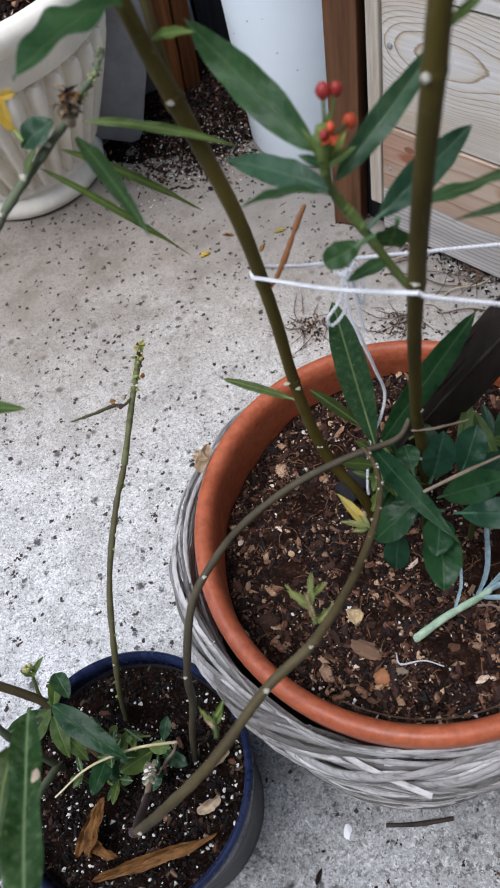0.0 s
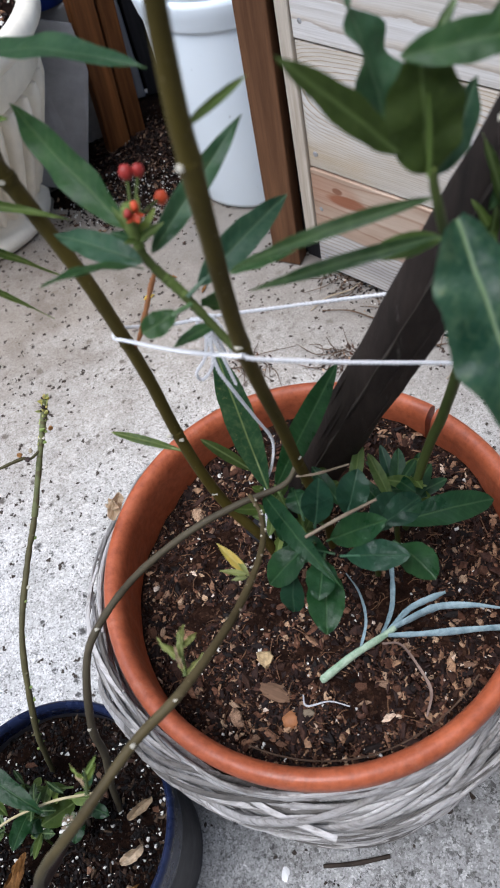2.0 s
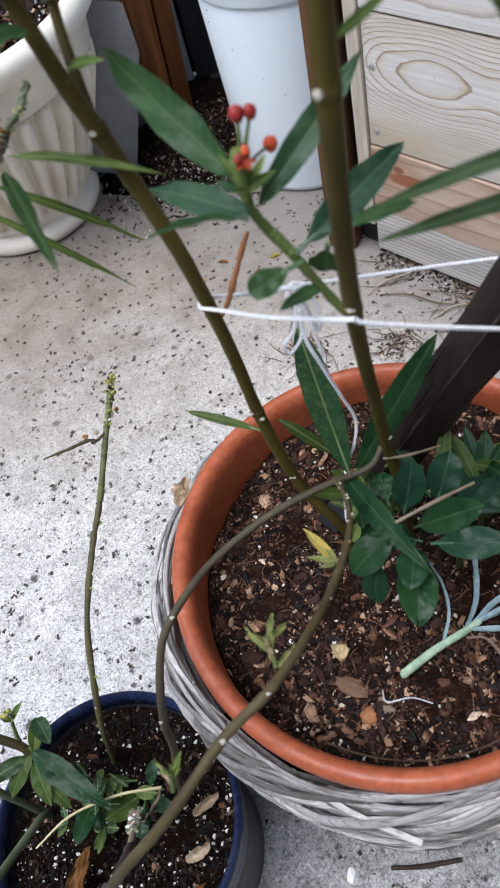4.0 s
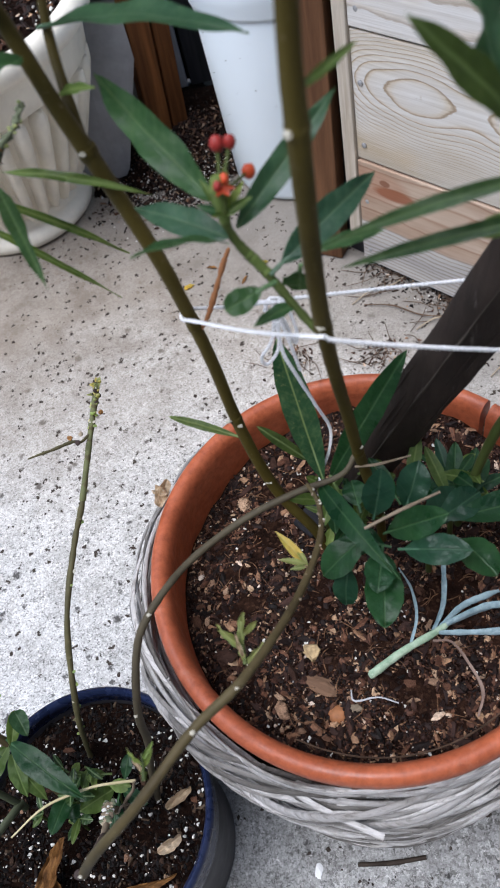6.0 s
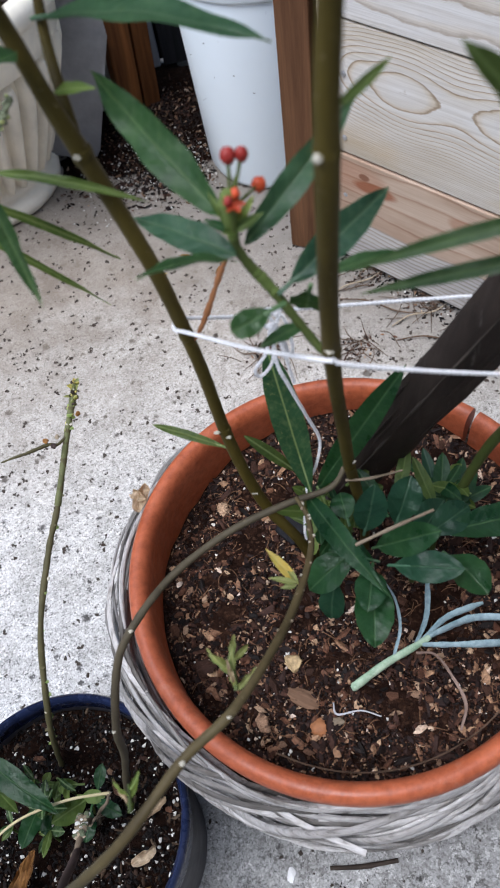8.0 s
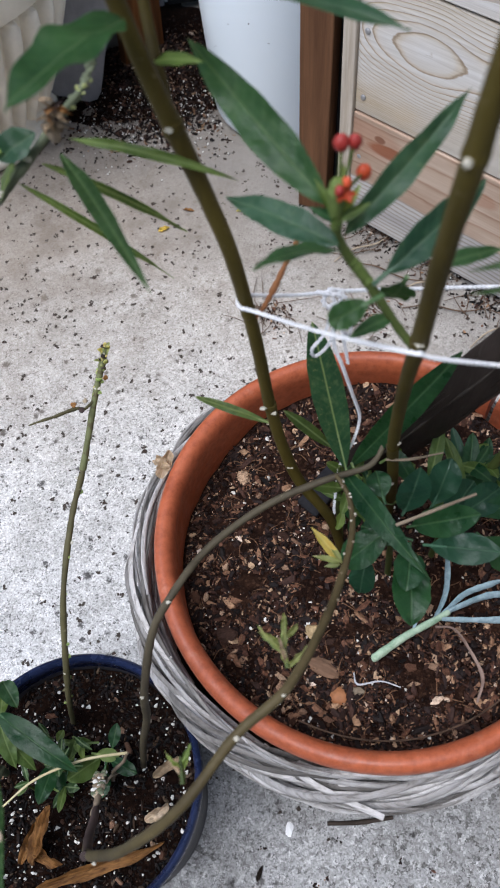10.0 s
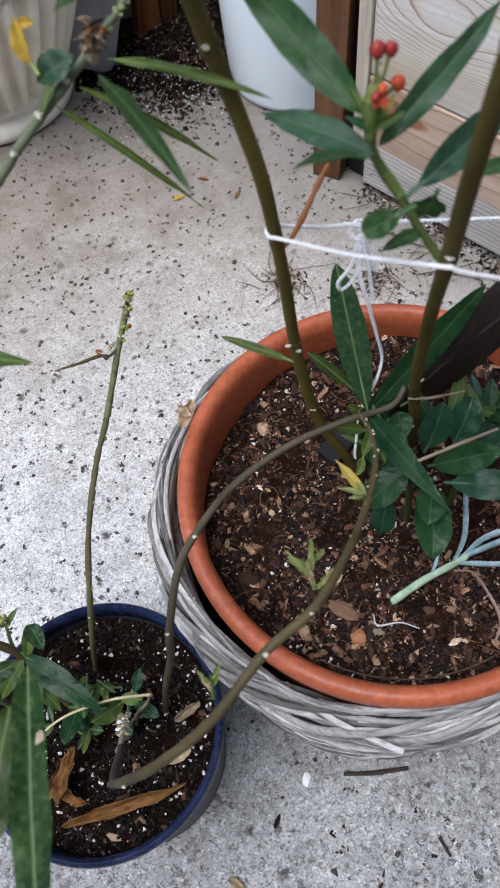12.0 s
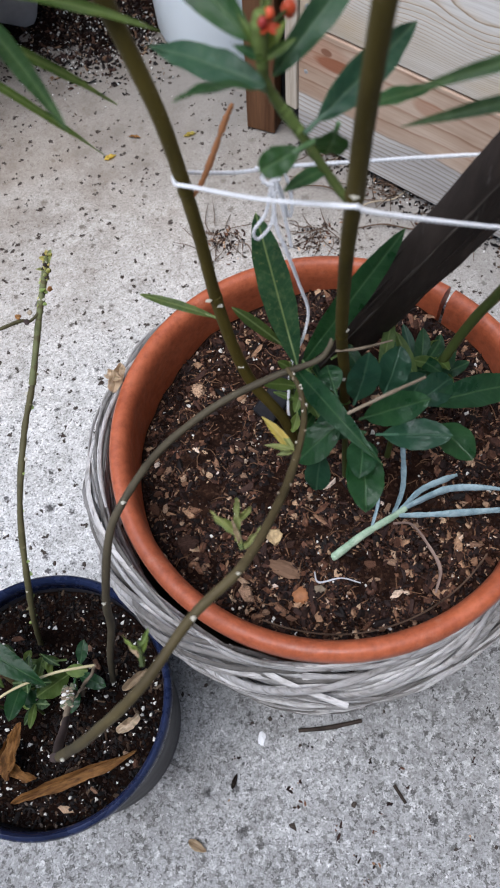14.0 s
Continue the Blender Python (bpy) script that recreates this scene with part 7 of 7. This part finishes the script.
# ---- crumbs and litter on the concrete ----
places = []
for i in range(4600):
    px, py = rnd.uniform(-0.55, 0.55), rnd.uniform(-0.35, 1.05)
    keep = 0.35 + 0.65 * min(1.0, max(0.0, (py - 0.1) / 0.7))
    if rnd.random() > keep or noise.noise(Vector((px * 5, py * 5, 0))) < -0.25 + 0.3 * rnd.random():
        continue
    size = 0.0012 + 0.0050 * rnd.random() ** 2.4
    places.append((rnd.randrange(6), tumble(rnd, px, py, size * 0.05, size, 0.4) @ Matrix.Diagonal((1, 1, 0.4, 1))))
for i in range(1500):
    cx, cy = rnd.uniform(-0.5, 0.40), rnd.uniform(0.05, 1.0)
    if noise.noise(Vector((cx * 6, cy * 6, 3))) < -0.15 + 0.5 * rnd.random() - 0.3:
        continue
    for k in range(rnd.randrange(2, 6)):
        size = 0.0016 + 0.0030 * rnd.random() ** 1.7
        places.append((rnd.randrange(6), tumble(rnd, cx + rnd.gauss(0, 0.0014), cy + rnd.gauss(0, 0.0014), size * 0.04, size, 0.3) @ Matrix.Diagonal((1, 1, 0.35, 1))))
scatter("grit", GRAIN, places, chip_material("dark_grit", (0.030, 0.025, 0.021), (0.075, 0.062, 0.052)), None, "scattered black crumbs on the concrete", "litter")
# swept earth and mulch by the dark fence
bm = bmesh.new()
bmesh.ops.create_grid(bm, x_segments=60, y_segments=50, size=0.5)
for v in bm.verts:
    gx, gy = v.co.x * 0.60 - 0.02, v.co.y * 0.44 + 1.10
    d = 1 - min(1.0, math.hypot((gx + 0.02) / 0.24, (gy - 1.13) / 0.20))
    v.co = Vector((gx, gy, -0.004 + 0.022 * d + (0.006 * noise.noise(Vector((gx, gy, 0)) * 30))))
single("earth_patch", bm, M_SOIL_BLACK, "swept black earth and mulch before the dark fence", "earth", kind="stuff")
places, white = [], []
for i in range(5200):
    px, py = rnd.gauss(-0.03, 0.075), (rnd.gauss(1.10, 0.060) if i % 3 else rnd.gauss(1.010, 0.050))
    if py > 1.25 or math.hypot(px - PX, py - PY) < 0.125 or math.hypot(px - 0.152, py - 0.990) < 0.108:
        continue
    d = 1 - min(1.0, math.hypot((px + 0.02) / 0.24, (py - 1.13) / 0.20))
    size = 0.0014 + 0.0046 * rnd.random() ** 3
    (white if i % 9 == 0 and py < 1.04 + 0.05 * rnd.random() else places).append((rnd.randrange(6), tumble(rnd, px, py, max(0.0, -0.004 + 0.022 * d) + 0.002, size if i % 9 else 0.0026 * rnd.random() ** 2 + 0.0010, 0.8)))
for i in range(1100):
    px, py = rnd.gauss(-0.050, 0.055), rnd.gauss(0.980, 0.040)
    if math.hypot(px - PX, py - PY) < 0.130 or math.hypot(px - 0.152, py - 0.990) < 0.108:
        continue
    size = 0.0016 + 0.0055 * rnd.random() ** 3
    (white if i % 12 == 0 else places).append((rnd.randrange(6), tumble(rnd, px, py, 0.0015, size if i % 12 else 0.0018, 0.7)))
# darker copy of the bark colour, with the shade at the back put in
scatter("mulch", CHIPS, places, bark_material("shaded_mulch", 0.75), None, "loose bark mulch lying before the dark fence", "mulch")
scatter("perlite", GRAIN, white, M_PERLITE, None, "white perlite grains in the mulch", "perlite")
# dry roots and twigs by the foot of the fence and behind the pot
for cx, cy, n, spread in ((0.185, 0.555, 20, 0.035), (0.290, 0.615, 34, 0.05), (0.070, 0.575, 18, 0.03), (0.235, 0.690, 34, 0.04), (0.35, 0.53, 26, 0.05)):
    root = thing("dry_roots", "tangle of thin dry brown roots on the concrete", "roots", at(cx, cy))
    for i in range(n):
        px, py, a, l = rnd.gauss(cx, spread * 0.45), rnd.gauss(cy, spread * 0.35), rnd.uniform(0, math.tau), rnd.uniform(0.02, 0.055)
        w = rnd.uniform(-0.6, 0.6)
        part("root", tube([(px, py, 0.002, 0.0004), (px + 0.4 * l * math.cos(a), py + 0.4 * l * math.sin(a), 0.002 + rnd.random() * 0.006, 0.0006), (px + l * math.cos(a + w), py + l * math.sin(a + w), 0.0015, 0.0003)], 4, 5, 0.3), M_ROOT, root)
    places = [(rnd.randrange(10), tumble(rnd, rnd.gauss(cx, spread * 0.5), rnd.gauss(cy, spread * 0.4), 0.001, 0.0012 + 0.0028 * rnd.random() ** 2, 0.6)) for i in range(130)]
    scatter("grit", CHIPS, places, M_BARK, root)
# dark litter blown against the foot of the fence
places, white = [], []
for i in range(900):
    t, q = rnd.uniform(0.01, 0.55), abs(rnd.gauss(0, 0.016))
    p = FENCE @ Vector((t, 0.010 - q, 0))
    size = 0.0012 + 0.0040 * rnd.random() ** 2.5
    (white if i % 14 == 0 else places).append((rnd.randrange(6), tumble(rnd, p.x, p.y, 0.001 + 0.004 * rnd.random() * max(0.0, 1 - q / 0.03), size if i % 14 else 0.002, 0.8)))
scatter("mulch", CHIPS, places, M_GRIT_BLACK, None, "dark mulch crumbs blown against the pine fence", "mulch")
scatter("perlite", GRAIN, white, M_PERLITE, None, "white perlite grains by the pine fence", "perlite")
for k, (t, q, a, l) in enumerate(((0.06, 0.030, 20, 0.09), (0.11, 0.045, -30, 0.11), (0.16, 0.028, 12, 0.08), (0.20, 0.050, -14, 0.10), (0.27, 0.035, 25, 0.09))):
    p = FENCE @ Vector((t, -q, 0.0025))
    m = Matrix.Translation(p) @ pose(0, 0, 0, 0, 0, a)
    single("twig", tube([(-l / 2, 0, 0, 0.0006), (-l / 6, 0.004, 0.003, 0.0010), (l / 5, -0.003, 0.002, 0.0009), (l / 2, 0.004, 0.0, 0.0005)], 5, 6, 0.4), (M_TWIG_PALE, M_ROOT)[k % 2], "thin dry twig on the concrete by the fence", "twig", m, "dry twigs")
# twigs, scraps and specks near the pots
single("twig", tube([(0.034, 0.000, 0.0022, 0.0016), (0.062, -0.003, 0.0026, 0.0021), (0.092, -0.003, 0.0022, 0.0017)], 5, 7, 0.3), M_TWIG_DARK, "short dark twig lying on the concrete", "twig")
single("paper_scrap", rough_lump(0.0058, 13, (0.8, 1.1, 0.22)), plain_material("white_paper", (0.90, 0.90, 0.90), 0.8, vary=0.05), "tiny white torn scrap on the concrete", "scrap", at(0, 0, 0.0012))
single("husk", blade(0.014, 0.004, 0.9, 0.1), M_TWIG_DARK, "black and white seed husk on the concrete", "husk", at(-0.034, -0.036, 0.001) @ pose(0, 0, 0, 0, 0, 60))
single("wood_splinter", tube([(0.106, -0.060, 0.0018, 0.0016), (0.112, -0.076, 0.0020, 0.0014)], 3, 6), M_TWIG_DARK, "small brown splinter on the concrete", "splinter")
leaf_count[0] += 1
for lx, ly, an, w, mat in ((-0.078, -0.068, -40, 0.008, M_LEAF_TAN), (-0.063, 0.750, 20, 0.007, M_LEAF_YELLOW), (0.048, 0.767, 10, 0.006, M_LEAF_YELLOW), (-0.010, 0.780, 160, 0.006, M_LEAF_DRY), (0.022, 0.735, 60, 0.004, M_LEAF_DRY)):
    leaf_count[0] += 1
    single("fallen_leaf", blade(0.018, w, 0.3, 0.1, 0.3, 0.1, seed=leaf_count[0]), mat, "tiny fallen yellowed leaf on the concrete", "leaf", at(lx, ly, 0.0015) @ pose(0, 0, 0, 0, 0, an), "fallen leaflets")
# brown bits of bark strewn on the near concrete
places = []
for i in range(46):
    cx, cy = rnd.uniform(-0.06, 0.32), rnd.uniform(-0.14, 0.02)
    for k in range(rnd.randrange(2, 6)):
        size = 0.0012 + 0.0024 * rnd.random() ** 2
        places.append((rnd.choice((0, 4, 8, 1, 5)), tumble(rnd, cx + rnd.gauss(0, 0.0018), cy + rnd.gauss(0, 0.0018), size * 0.08, size, 0.4)))
scatter("bark_litter", CHIPS, places, M_BARK, None, "brown bark bits strewn on the concrete", "litter")
places = []
for i in range(160):
    a, q = rnd.uniform(0, math.tau), 0.185 * math.sqrt(rnd.random())
    places.append((rnd.randrange(6), tumble(rnd, PX + q * math.cos(a), PY + q * math.sin(a), 0.297, 0.002 + 0.005 * rnd.random() ** 2, 1.0)))
scatter("perlite", GRAIN, places, M_PERLITE, planter)
places = []
for i in range(1500):
    a, q = rnd.uniform(0, math.tau), 0.188 * math.sqrt(rnd.random())
    places.append((rnd.randrange(16), tumble(rnd, PX + q * math.cos(a), PY + q * math.sin(a), 0.2965, 0.003 + 0.008 * rnd.random() ** 2.5, 0.8)))
scatter("bark_mulch", CHIPS, places, M_BARK, planter)
